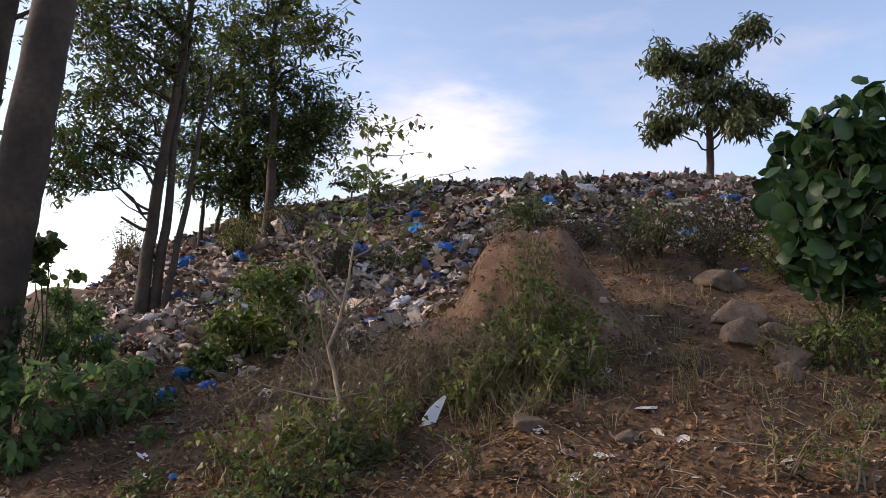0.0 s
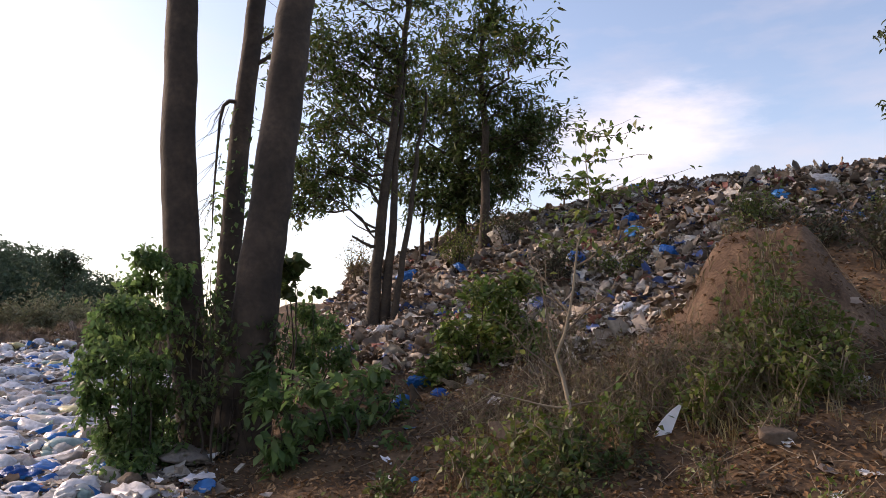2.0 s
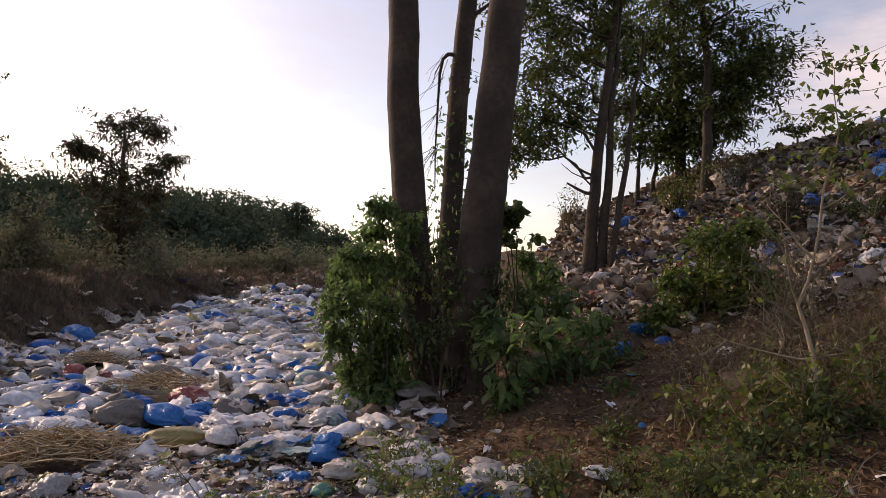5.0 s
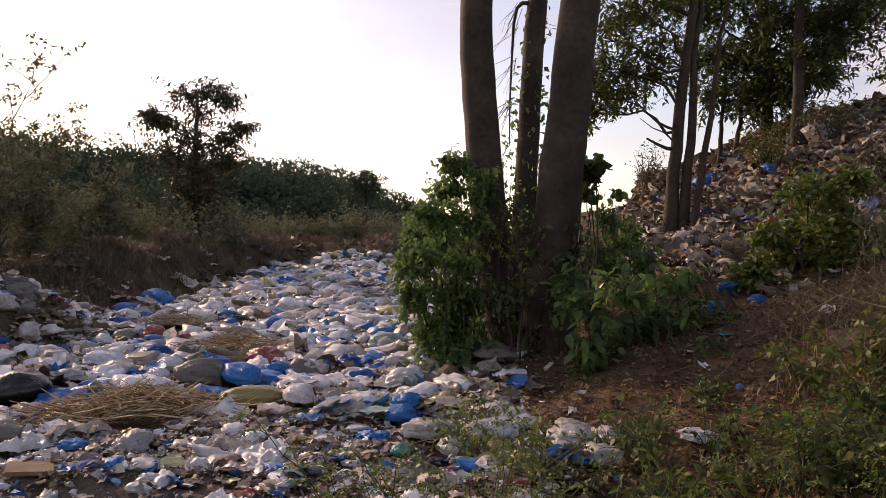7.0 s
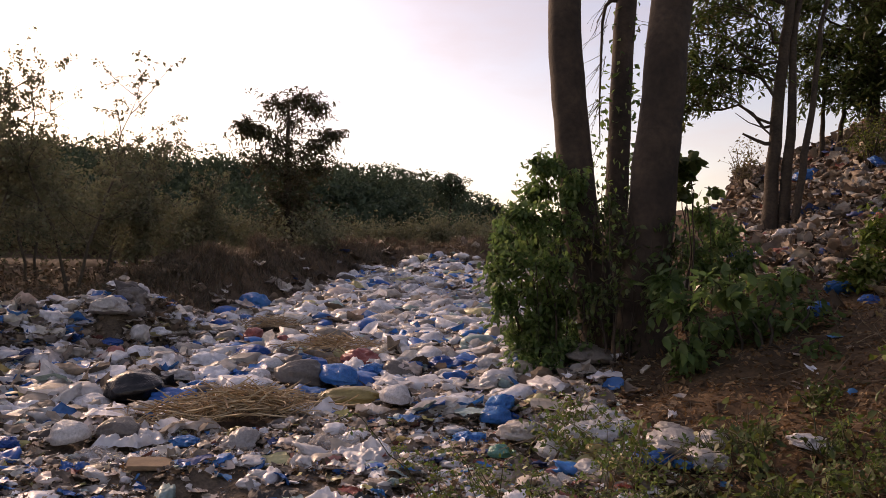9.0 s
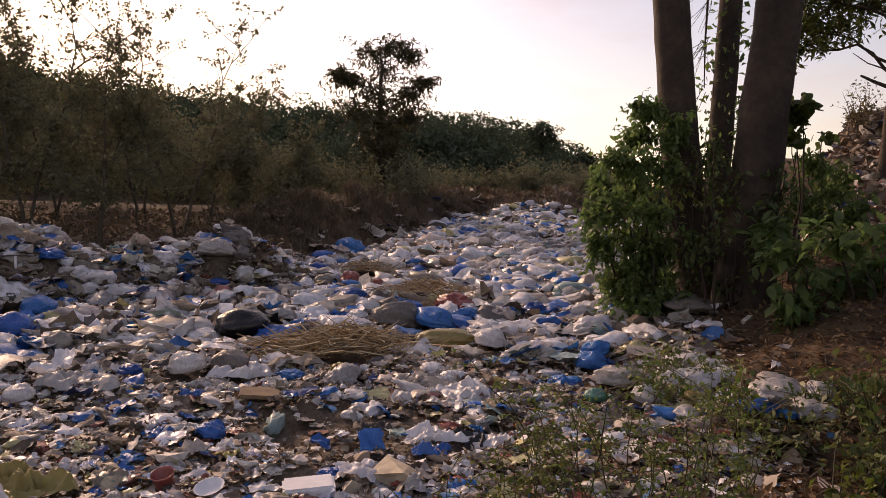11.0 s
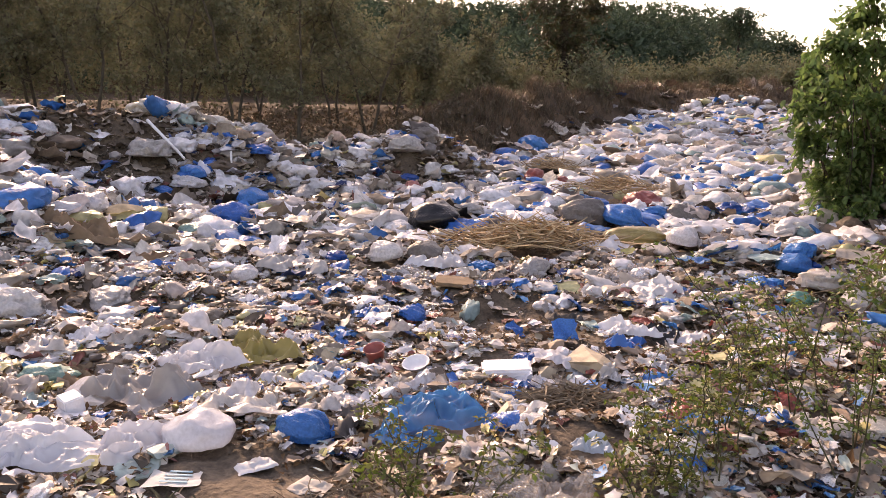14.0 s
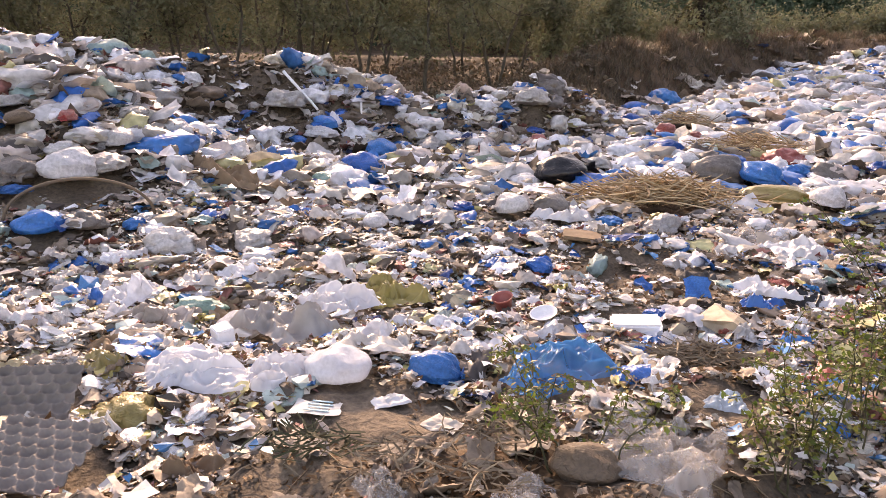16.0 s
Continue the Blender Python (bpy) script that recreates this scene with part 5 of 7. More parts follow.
# bags that stand out: colour, x, y, half length, turn, own label
NAMED_BAGS = (
    ("pure", -3.78, 0.27, 0.14, 195, "plump white plastic bag on bare earth"), ("pure", -4.65, -0.09, 0.13, 75, "upright white paper-lined bag"), ("green", -4.99, -0.30, 0.12, 90, "small sea-green plastic bag"), ("yellow", -3.68, -0.60, 0.11, 60, "small yellow plastic bag"), ("blue", -4.08, 2.14, 0.06, 40, ""), ("blue", -3.68, 0.70, 0.10, 60, ""), ("blue", -4.97, 5.56, 0.14, 70, ""),
    ("white", -4.12, 5.82, 0.21, 40, ""), ("white", -3.87, 5.49, 0.18, 140, ""), ("grey", -3.21, 5.50, 0.18, 20, "dusty grey plastic sack slumped on bare soil"), ("grey", -2.75, 5.1, 0.13, 160, "dusty beige sack slumped on the bank"), ("white", -4.44, 5.23, 0.16, 10, ""), ("blue", -4.75, 4.89, 0.13, 10, ""),
    ("blue", -3.06, 4.86, 0.11, 10, ""), ("yellow", -3.54, 5.01, 0.10, 10, ""), ("brown", -2.72, 0.95, 0.12, 75, "round brown cloth sack"), ("blue", -2.79, 9.33, 0.10, 20, ""), ("blue", -2.61, 8.66, 0.09, 100, ""), ("blue", -6.59, -1.34, 0.16, 50, ""),
    ("white", -6.62, -1.05, 0.15, 340, ""), ("white", -7.72, -1.31, 0.11, 295, ""), ("yellow", -8.73, -0.07, 0.11, 40, ""), ("grey", -6.43, 0.12, 0.16, 170, ""), ("blue", -5.98, 0.64, 0.08, 10, ""), ("blue", -11.06, 1.49, 0.17, 330, ""),
    ("blue", -10.81, 1.11, 0.10, 260, ""), ("grey", -11.50, 1.05, 0.28, 185, ""), ("blue", -11.49, 1.81, 0.10, 30, ""), ("blue", -11.54, 2.48, 0.16, 60, ""), ("white", -7.46, -1.61, 0.16, 0, ""), ("white", -7.40, -1.23, 0.19, 135, ""),
    ("grey", -7.57, -1.00, 0.17, 115, ""), ("white", -8.05, -0.88, 0.14, 310, ""), ("blue", -7.19, -1.61, 0.10, 120, ""), ("blue", -6.64, -0.73, 0.07, 110, ""), ("white", -6.84, -0.65, 0.09, 130, ""), ("white", -6.21, -0.45, 0.15, 60, ""),
    ("white", -6.65, 1.14, 0.11, 210, ""), ("red", -8.09, -1.28, 0.09, 345, ""), ("blue", -8.19, -1.69, 0.09, 345, ""), ("blue", -8.53, -1.13, 0.06, 185, ""), ("grey", -8.70, -0.78, 0.12, 140, ""), ("brown", -8.13, -1.68, 0.12, 245, ""),
    ("white", -10.81, 2.94, 0.20, 340, ""), ("blue", -10.58, 2.16, 0.20, 205, ""), ("blue", -9.28, 1.60, 0.19, 166, ""), ("yellow", -9.22, 0.74, 0.16, 335, ""), ("white", -8.88, 0.15, 0.17, 330, ""), ("white", -10.92, 1.41, 0.20, 225, ""),
    ("grey", -8.50, -1.81, 0.12, 270, ""), ("black", -8.06, 3.58, 0.24, 100, "plump black plastic garbage bag with dusty folds"), ("blue", -8.14, 4.37, 0.13, 215, ""), ("blue", -9.86, 6.14, 0.25, 185, ""), ("red", -11.12, 6.99, 0.18, 320, ""), ("white", -8.76, 5.67, 0.15, 240, ""),
    ("blue", -8.36, 6.07, 0.16, 270, ""), ("blue", -9.33, 6.62, 0.16, 281, ""), ("blue", -7.28, 5.57, 0.20, 10, ""), ("blue", -7.61, 6.40, 0.17, 121, ""), ("red", -8.22, 6.72, 0.21, 275, ""), ("yellow", -6.53, 5.11, 0.23, 50, "long dull yellow sack lying by straw"),
    ("white", -7.62, 5.29, 0.23, 76, ""), ("blue", -12.36, 7.12, 0.16, 345, ""), ("blue", -14.89, 9.46, 0.30, 26, ""), ("white", -14.81, 10.88, 0.19, 110, ""), ("blue", -10.50, 3.96, 0.15, 356, ""), ("red", -10.66, 4.53, 0.13, 145, ""),
    ("blue", -11.09, 4.67, 0.13, 145, ""), ("blue", -12.76, 9.96, 0.10, 210, ""), ("blue", -6.86, 1.99, 0.08, 25, ""), ("blue", -6.28, 3.13, 0.09, 55, ""), ("white", -6.83, 2.45, 0.14, 220, ""), ("white", -6.74, 2.79, 0.17, 266, ""),
    ("blue", -5.11, 1.91, 0.08, 245, ""), ("yellow", -10.17, 4.68, 0.13, 106, ""), ("white", -5.94, 3.44, 0.13, 290, ""), ("grey", -8.65, 4.36, 0.14, 276, ""), ("white", -5.98, 5.22, 0.13, 30, ""), ("blue", -7.40, 6.93, 0.10, 256, ""),
    ("white", -8.32, 5.22, 0.11, 190, ""), ("green", -8.39, 5.65, 0.09, 65, ""), ("white", -11.42, 5.51, 0.17, 235, ""), ("grey", -11.60, 4.85, 0.24, 150, ""), ("blue", -11.87, 5.07, 0.13, 325, ""), ("red", -10.56, 7.15, 0.10, 230, ""),
    ("white", -11.78, 8.83, 0.17, 220, ""), ("grey", -10.27, 9.45, 0.19, 50, ""), ("white", -12.40, 10.79, 0.25, 80, ""), ("blue", -14.10, 12.96, 0.17, 215, ""), ("white", -4.34, 6.20, 0.15, 273, ""), ("blue", -5.12, 5.79, 0.14, 103, ""),
    ("grey", -4.35, 5.14, 0.19, 278, ""), ("white", -3.91, 4.93, 0.14, 38, ""), ("grey", -3.26, 5.66, 0.13, 8, ""), ("pure", -2.24, 5.64, 0.11, 18, ""), ("white", -3.74, 5.70, 0.12, 270, ""), ("yellow", -3.22, 4.72, 0.07, 353, ""),
    ("green", -4.30, 4.76, 0.10, 63, ""), ("blue", -2.86, 4.92, 0.07, 338, ""), ("white", -2.92, 5.60, 0.13, 268, ""), ("blue", -6.10, 7.49, 0.13, 105, ""), ("brown", -5.47, 6.98, 0.13, 280, ""), ("white", -3.95, 5.34, 0.12, 200, ""),
    ("pure", -3.18, 4.98, 0.07, 59, ""))
# bags half buried in the refuse hill
HILL_BAGS = (("blue", -0.59, 14.7, 0.24), ("blue", -0.55, 14.05, 0.16), ("blue", 0.03, 12.6, 0.16), ("blue", -1.38, 12.17, 0.14), ("blue", -5.41, 15.89, 0.22), ("blue", -3.85, 14.41, 0.2), ("blue", -3.0, 9.2, 0.14), ("blue", -3.1, 8.75, 0.1), ("white", -0.6, 10.8, 0.2), ("white", -0.35, 10.5, 0.15), ("grey", -3.2, 15.3, 0.34), ("white", -4.6, 12.2, 0.16))
CLEAR = [(x, y, 1.25 * s) for _k, x, y, s, _t, _l in NAMED_BAGS] + [(x * (1 - s / math.hypot(x, y)), y * (1 - s / math.hypot(x, y)), 0.95 * s) for _k, x, y, s, _t, _l in NAMED_BAGS if math.hypot(x, y) > 7] + [(x, y, s) for _k, x, y, s in HILL_BAGS] + [(-6.75, 3.95, 0.5), (-9.05, 6.95, 0.75), (-8.3, 6.4, 0.3), (-12.0, 7.9, 0.6), (-11.3, 7.4, 0.4), (-3.4, 1.95, 0.22), (-4.1, 2.0, 0.17), (-3.5, 1.25, 0.28), (-2.72, 1.3, 0.2), (-3.88, -1.02, 0.24), (-3.28, -0.86, 0.24), (-8.1, 0.0, 0.25),
    (-4.0, -0.38, 0.2), (-10.1, 1.9, 0.35), (-4.2, 1.5, 0.1), (-4.42, 1.36, 0.08), (-5.7, 2.55, 0.15), (-2.98, 1.75, 0.2), (-3.49, 0.13, 0.15), (-3.27, 0.6, 0.13), (-3.5, 0.43, 0.12), (-3.5, 0.25, 0.14), (-3.3, 0.3, 0.16), (-3.84, 0.0, 0.17), (-3.92, -0.34, 0.2), (-4.71, 0.45, 0.2), (-4.45, 0.15, 0.24), (-4.8, 0.78, 0.18)]


def off_named(x, y, gap=0.0):
    """1 away from the things that lie on top, 0 under them."""
    k = np.ones_like(x)
    for cx, cy, q in CLEAR:
        k = k * (np.hypot(x - cx, y - cy) > q + gap)
    return k


def pick(n, share, az0, az1, r0, r1, r, power=1.0, gap=0.0):
    """n spots, closer together near the walker, kept by share."""
    out = np.zeros((0, 2))
    while len(out) < n:
        m = 6000
        az = r.uniform(az0, az1, m)
        q = r0 * (r1 / r0) ** (r.uniform(0, 1, m) ** power)
        x, y = polar(az, q)
        k = r.uniform(0, 1, m) < share(x, y) * off_named(x, y, gap)
        out = np.concatenate([out, np.stack([x[k], y[k]], 1)])
    return out[:n]


def stuff(name, tmpl, xy, size, flat, tilt, jitter, mat, label, r, smooth, lift=0.0, long=0.3):
    n = len(xy)
    sz = size * np.exp(np.clip(r.normal(0, 0.36, n), -0.8, 0.62))
    sc = np.stack([sz * np.exp(np.clip(r.normal(0, long, n), -0.6, 0.5)), sz * np.exp(np.clip(r.normal(0, long, n), -0.6, 0.5)), sz * flat], 1)
    pos = on_ground(xy[:, 0], xy[:, 1])
    pos[:, 2] += sc[:, 2] * 0.35 + r.uniform(0, 1, n) ** 2 * lift + 0.006
    v, f = strew(tmpl[0], tmpl[1], pos, sc, rotations(n, r, tilt), jitter, r)
    thing(name, mesh_of(name, v, f, mat, smooth), label, name.replace("_", " "), kind="stuff")


def crumpled(sub, seed, rough_):
    v, f = sub[0].copy(), sub[1]
    o = Vector((seed * 1.9, seed * 5.1, 2))
    k = np.array([1 + 0.4 * noise.noise(Vector(p) * 1.4 + o) + rough_ * (1 - 2.2 * abs(noise.noise(Vector(p) * 2.6 + o))) + 0.3 * rough_ * noise.noise(Vector(p) * 6 + o) for p in v])
    return v * k[:, None], f


def crumpled_sheet(n, seed):
    """A torn, crumpled scrap: an uneven outline, folded along ridges."""
    v, f = sheet(n)
    o = Vector((seed * 3.3, seed * 1.1, 7))
    out = []
    for p in v:
        q = Vector(p)
        w = noise.noise_vector(q * 0.9 + o) * 0.5
        z = 0.55 * noise.noise(q * 0.9 + o) + 0.5 * (0.5 - abs(noise.noise(q * 1.3 + o)) * 1.6) + 0.26 * (0.5 - 2 * abs(noise.noise(q * 2.7 + o)))
        out.append((p[0] + w[0], p[1] + w[1], z))
    return np.array(out), f


def film_mesh(name, mat, w, d, seed, amp=0.12, n=46, peak=1.0):
    """A crumpled sheet of film: an uneven outline, creases at three scales."""
    v, f = sheet(n)
    v = v * (w / 2, d / 2, 1)
    o = Vector((seed * 2.3, seed * 0.7, 0))
    out = []
    for p in v:
        q = Vector(p) / w
        q = q + noise.noise_vector(q * 2.0 + o) * 0.22
        e = max(abs(p[0]) / (w / 2), abs(p[1]) / (d / 2))
        z = peak * max(0, 0.25 + 0.75 * noise.noise(q * 2.3 + o)) + 0.45 * (0.75 - 2.2 * abs(noise.noise(q * 4.5 + o))) + 0.16 * (0.6 - 2.2 * abs(noise.noise(q * 9 + o))) + 0.04 * noise.noise(q * 24 + o)
        s = noise.noise_vector(Vector(p) / w * 2.4 + o) * 0.2 * w
        out.append((p[0] + s[0], p[1] + s[1], max(amp * z, 0) * (1 - 0.85 * e ** 5) + 0.006 + 0.01 * amp * z))
    return mesh_of(name, np.array(out), f, mat, True)


def build_litter():
    r = np.random.RandomState(101)
    lumps = [crumpled(ICO3, i, 0.36) for i in range(7)]
    far_lumps = [crumpled(ICO2, 20 + i, 0.36) for i in range(7)]
    sheets = [crumpled_sheet(6, i) for i in range(8)]
    rags = [crumpled_sheet(5, 40 + i) for i in range(8)]
    fine = [crumpled_sheet(9, 60 + i) for i in range(8)]
    patchy = lambda x, y: tip_share(x, y) * np.where(np.hypot(x, y) < 8, np.clip(0.75 + 0.55 * rough(x, y, 0.9, 41), 0.06, 1), 1)
    stuff("small_litter", SHEET3, pick(60000, patchy, 24, 128, 3.0, 13, r), 0.0145, 0.8, 0.45, (0.25, 0.25, 0.3), M_LITTER, "small scraps of paper, plastic and peel over the tip", r, True, 0.035, 0.5)
    for tmpl in sheets:
        xy = pick(1250, patchy, 24, 128, 3.1, 24, r)
        stuff("plastic_scraps", tmpl, xy, np.clip(0.0042 * np.hypot(xy[:, 0], xy[:, 1]), 0.017, 0.032), 0.9, 0.45, (0.03, 0.03, 0.06), M_LITTER, "crumpled scraps of plastic and paper over the tip", r, True, 0.05, 0.4)
    for i, tmpl in enumerate(lumps):
        stuff("small_bags", tmpl, pick(190, tip_share, 37, 128, 7.8, 15, r, 0.8, 0.04), 0.1, 0.6, 0.35, (0.03, 0.03, 0.03), M_BAGS, "small knotted plastic bags heaped over the tip", r, True, 0.06, 0.35)
    for tmpl in sheets:
        stuff("film_scraps", tmpl, pick(330, tip_share, 24, 128, 7.2, 26, r, 0.7, 0.03), 0.085, 0.8, 0.35, (0.02, 0.02, 0.04), M_BAGS, "crumpled plastic film heaped over the tip", r, True, 0.1, 0.35)
    for tmpl in fine:
        stuff("film_scraps", tmpl, pick(120, tip_share, 24, 128, 3.3, 7.5, r, 1.0, 0.05), 0.045, 0.8, 0.35, (0.02, 0.02, 0.04), M_BAGS, "crumpled plastic film over the tip", r, True, 0.04, 0.35)
    for tmpl in rags:
        stuff("old_scraps", tmpl, pick(1250, tip_share, 27, 126, 7.6, 27, r, 0.75), 0.052, 0.9, 0.5, (0.03, 0.03, 0.06), M_OLD, "brown and grey torn scraps packed between the bags", r, True, 0.07, 0.45)
    for tmpl in sheets:
        stuff("heap_scraps", tmpl, pick(480, tip_share, 62, 124, 8.6, 13.6, r, 0.7, 0.02), 0.075, 1.0, 0.6, (0.03, 0.03, 0.06), M_OLD if tmpl is sheets[0] or tmpl is sheets[2] or tmpl is sheets[4] or tmpl is sheets[6] else M_BAGS, "dusty rags and crumpled plastic heaped along the tip's far side", r, True, 0.08, 0.4)
    for tmpl in lumps[:3]:
        stuff("small_bags", tmpl, pick(80, tip_share, 58, 122, 8.4, 12.8, r, 0.9, 0.02), 0.08, 0.6, 0.35, (0.04, 0.04, 0.04), M_OLD, "small dusty plastic bags heaped against the berm", r, True, 0.06, 0.4)
    far = lambda x, y: tip_share(x, y) * (np.hypot(x, y) > 10.5)
    for tmpl in far_lumps:
        stuff("small_bags", tmpl, pick(430, far, 35.5, 60, 10.5, 29, r, 0.55), 0.12, 0.62, 0.3, (0.02, 0.02, 0.02), M_BAGS, "small knotted plastic bags heaped at the far end of the tip", r, True, 0.08, 0.35)
    for i, tmpl in enumerate(rags):
        stuff("film_scraps", tmpl, pick(430, far, 35.5, 60, 10.5, 29, r, 0.55), 0.1, 0.9, 0.5, (0.05, 0.05, 0.1), M_OLD if i % 3 == 0 else M_BAGS, "crumpled plastic film and rags at the far end of the tip", r, True, 0.1, 0.4)
    for tmpl in lumps[:4]:
        stuff("small_bags", tmpl, pick(80, tip_share, 24, 128, 5.6, 8.0, r, 1.0, 0.05), 0.05, 0.5, 0.35, (0.02, 0.02, 0.02), M_BAGS, "small crumpled plastic bags over the tip", r, True, 0.04, 0.4)
    # crumpled carrier bags, each a thing
    films = [film_mesh("plastic_bag", P_CARRIER, 1.0, 0.7 + 0.05 * (i % 4), 50 + i, 0.3 + 0.04 * (i % 3), 24, 1.2) for i in range(10)]
    for i, (x, y) in enumerate(pick(290, lambda x, y: tip_share(x, y) * (0.35 + 0.65 * sig((np.degrees(np.arctan2(-x, y)) - 68) / 5)), 34, 122, 3.7, 10.5, r, 0.8, 0.11)):
        q = r.uniform(0.11, 0.25) * (1.45 if math.hypot(x, y) < 6 and y < 0.6 else 1)
        thing("plastic_bag", films[i % 10], "thin crumpled plastic carrier bag in the litter", "plastic bag", "carrier bags in the litter", at=pose(x, y, ground_z(x, y) + 0.02, r.normal(0, 14), r.normal(0, 14), r.uniform(0, 360)) @ Matrix.Diagonal((q, q, q * r.uniform(0.7, 1.3), 1)))
    # nearest crumpled pieces, each a thing
    for base, name, cat, lab, n, s0, s1, flat in ((lumps, "small_bag", "plastic bag", "small crumpled plastic bag lying in the litter", 150, 0.03, 0.07, 0.42), (fine, "plastic_scrap", "plastic scrap", "crumpled torn scrap of plastic film in the litter", 260, 0.03, 0.075, 0.9)):
        shared = [mesh_of(name, v, f, P_MIX, True) for v, f in base]
        for i, (x, y) in enumerate(pick(n, tip_share, 26, 124, 3.2, 6.2, r, 1.0, 0.05)):
            q = r.uniform(s0, s1)
            thing(name, shared[i % len(shared)], lab, cat, "nearest pieces of the litter", at=pose(x, y, ground_z(x, y) + 0.02 + 0.35 * flat * q, r.normal(0, 18), r.normal(0, 18), r.uniform(0, 360)) @ Matrix.Diagonal((q * r.uniform(0.7, 1.4), q, q * flat, 1)))
    stuff("crushed_bags", ICO1, pick(2400, tip_share, 24, 128, 3.3, 18, r), 0.042, 0.45, 0.4, (0.25, 0.25, 0.3), M_LITTER, "crushed cups, pouches and rags over the tip", r, False, 0.05, 0.45)
    for tmpl in rags:
        stuff("hill_scraps", tmpl, pick(2600, hill_share, -26, 29, 8.8, 23, r), 0.056, 1.0, 0.8, (0.03, 0.03, 0.08), M_OLD, "weathered crumpled scraps packed over the refuse hill", r, True, 0.08, 0.45)
    stuff("hill_bags", ICO2, pick(3200, hill_share, -26, 29, 8.8, 23, r), 0.06, 0.6, 0.5, (0.18, 0.18, 0.22), M_OLD, "weathered bags and rags packed in the refuse hill", r, True, 0.08, 0.45)
    # scraps and bags caught on the earth berm
    on_berm = lambda x, y: 0.3 * ((rough(x, y, 2.2, 71) > 0.15) & (np.hypot(x, y) > tip_edge(np.degrees(np.arctan2(-x, y))) - 0.5))
    for i, tmpl in enumerate(sheets[:5]):
        stuff("berm_scraps", tmpl, pick(90, on_berm, 37, 67, 15, 32, r, 0.6), 0.09, 0.9, 0.6, (0.03, 0.03, 0.06), M_OLD, "weathered scraps of plastic caught on the earth berm", r, True, 0.05, 0.45)
    # dusty torn pieces between the near things, and dark debris on the bare earth
    for tmpl in fine[:6]:
        xy = pick(560, tip_share, 30, 122, 3.2, 9, r)
        stuff("dusty_scraps", tmpl, xy, np.clip(0.0062 * np.hypot(xy[:, 0], xy[:, 1]), 0.022, 0.04), 0.9, 0.4, (0.03, 0.03, 0.06), M_OLD, "dusty grey and brown torn pieces packed in the litter", r, True, 0.03, 0.5)
    apron = lambda x, y: 0.55 * sig((np.hypot(x, y) - 2.55) / 0.08) * sig((3.5 - np.hypot(x, y)) / 0.15) * (0.35 + 0.65 * (rough(x, y, 0.5, 81) > 0))
    for tmpl in fine[:5]:
        stuff("torn_debris", tmpl, pick(22, apron, 56, 112, 2.5, 3.6, r), 0.032, 0.9, 0.4, (0.02, 0.02, 0.04), M_OLD, "torn brown paper and dusty film on bare earth", r, True, 0.01, 0.55)
    # clods and crumbs on the bare earth at the tip's near edge
    bare = lambda x, y: 1.0 - 0.8 * tip_share(x, y)
    stuff("earth_crumbs", ICO1, pick(7000, bare, 20, 122, 1.6, 5.5, r), 0.0075, 0.7, 0.5, (0.2, 0.2, 0.2), M_TIP, "crumbs of brown earth at the edge of the tip", r, True)
    n = 6500
    xy = pick(n, bare, 18, 122, 2.0, 5.8, r)
    v, f = leaves(on_ground(xy[:, 0], xy[:, 1], 0.01), 0.032, r, 0.0, spread=0.45)
    thing("leaf_litter", mesh_of("leaf_litter", v, f, M_DRYLEAF), "dry leaves and peel at the edge of the tip", "leaf litter", kind="stuff")
    xy = pick(20000, patchy, 24, 126, 3.4, 10, r)
    v, f = leaves(on_ground(xy[:, 0], xy[:, 1], 0.035), 0.045, r, 0.0, spread=0.5)
    thing("leaf_litter", mesh_of("leaf_litter", v, f, M_DRYLEAF), "dry brown leaves and peel among the litter", "leaf litter", kind="stuff")
    lines = []
    for x, y in pick(900, bare, 20, 122, 2.0, 5.0, r):
        a, ln = r.uniform(0, 6.28), r.uniform(0.05, 0.28)
        p, e = on_ground(x, y, 0.01), on_ground(x + math.cos(a) * ln, y + math.sin(a) * ln, 0.012)
        lines.append((np.array([p, (p + e) / 2 + r.normal(0, 0.008, 3) + (0, 0, 0.012), e]), np.array([0.003, 0.003, 0.0015])))
    v, f = tubes(lines, 3)
    thing("twig_litter", mesh_of("twig_litter", v, f, M_TWIG), "dry stalks at the edge of the tip", "twigs", kind="stuff")
    # clods and brown rags over the heaps
    heaps = lambda x, y: sig((np.hypot(x, y) - heap_line(np.degrees(np.arctan2(-x, y))) + 2.2) / 0.3)
    stuff("earth_clods", ICO1, pick(5200, heaps, 60, 122, 9.5, 14, r, 1.0, -2.0), 0.026, 0.75, 0.5, (0.22, 0.22, 0.22), M_TIP, "clods of brown earth on the heaps", r, True, 0.0, 0.4)
    for tmpl in rags[:4]:
        stuff("heap_rags", tmpl, pick(330, heaps, 61, 122, 9.8, 14, r, 1.0, -0.12), 0.06, 1.0, 0.5, (0.03, 0.03, 0.06), M_OLD, "dusty brown rags and torn film on the heaps", r, True, 0.02, 0.5)
    few = lambda x, y: 0.5 * (np.hypot(x, y) > 4.4)
    stuff("bank_litter", SHEET3, pick(150, few, -30, 22, 5.0, 12, r), 0.035, 0.7, 0.4, (0.2, 0.2, 0.25), M_LITTER, "stray scraps of plastic on the bank", r, False, 0.0, 0.4)


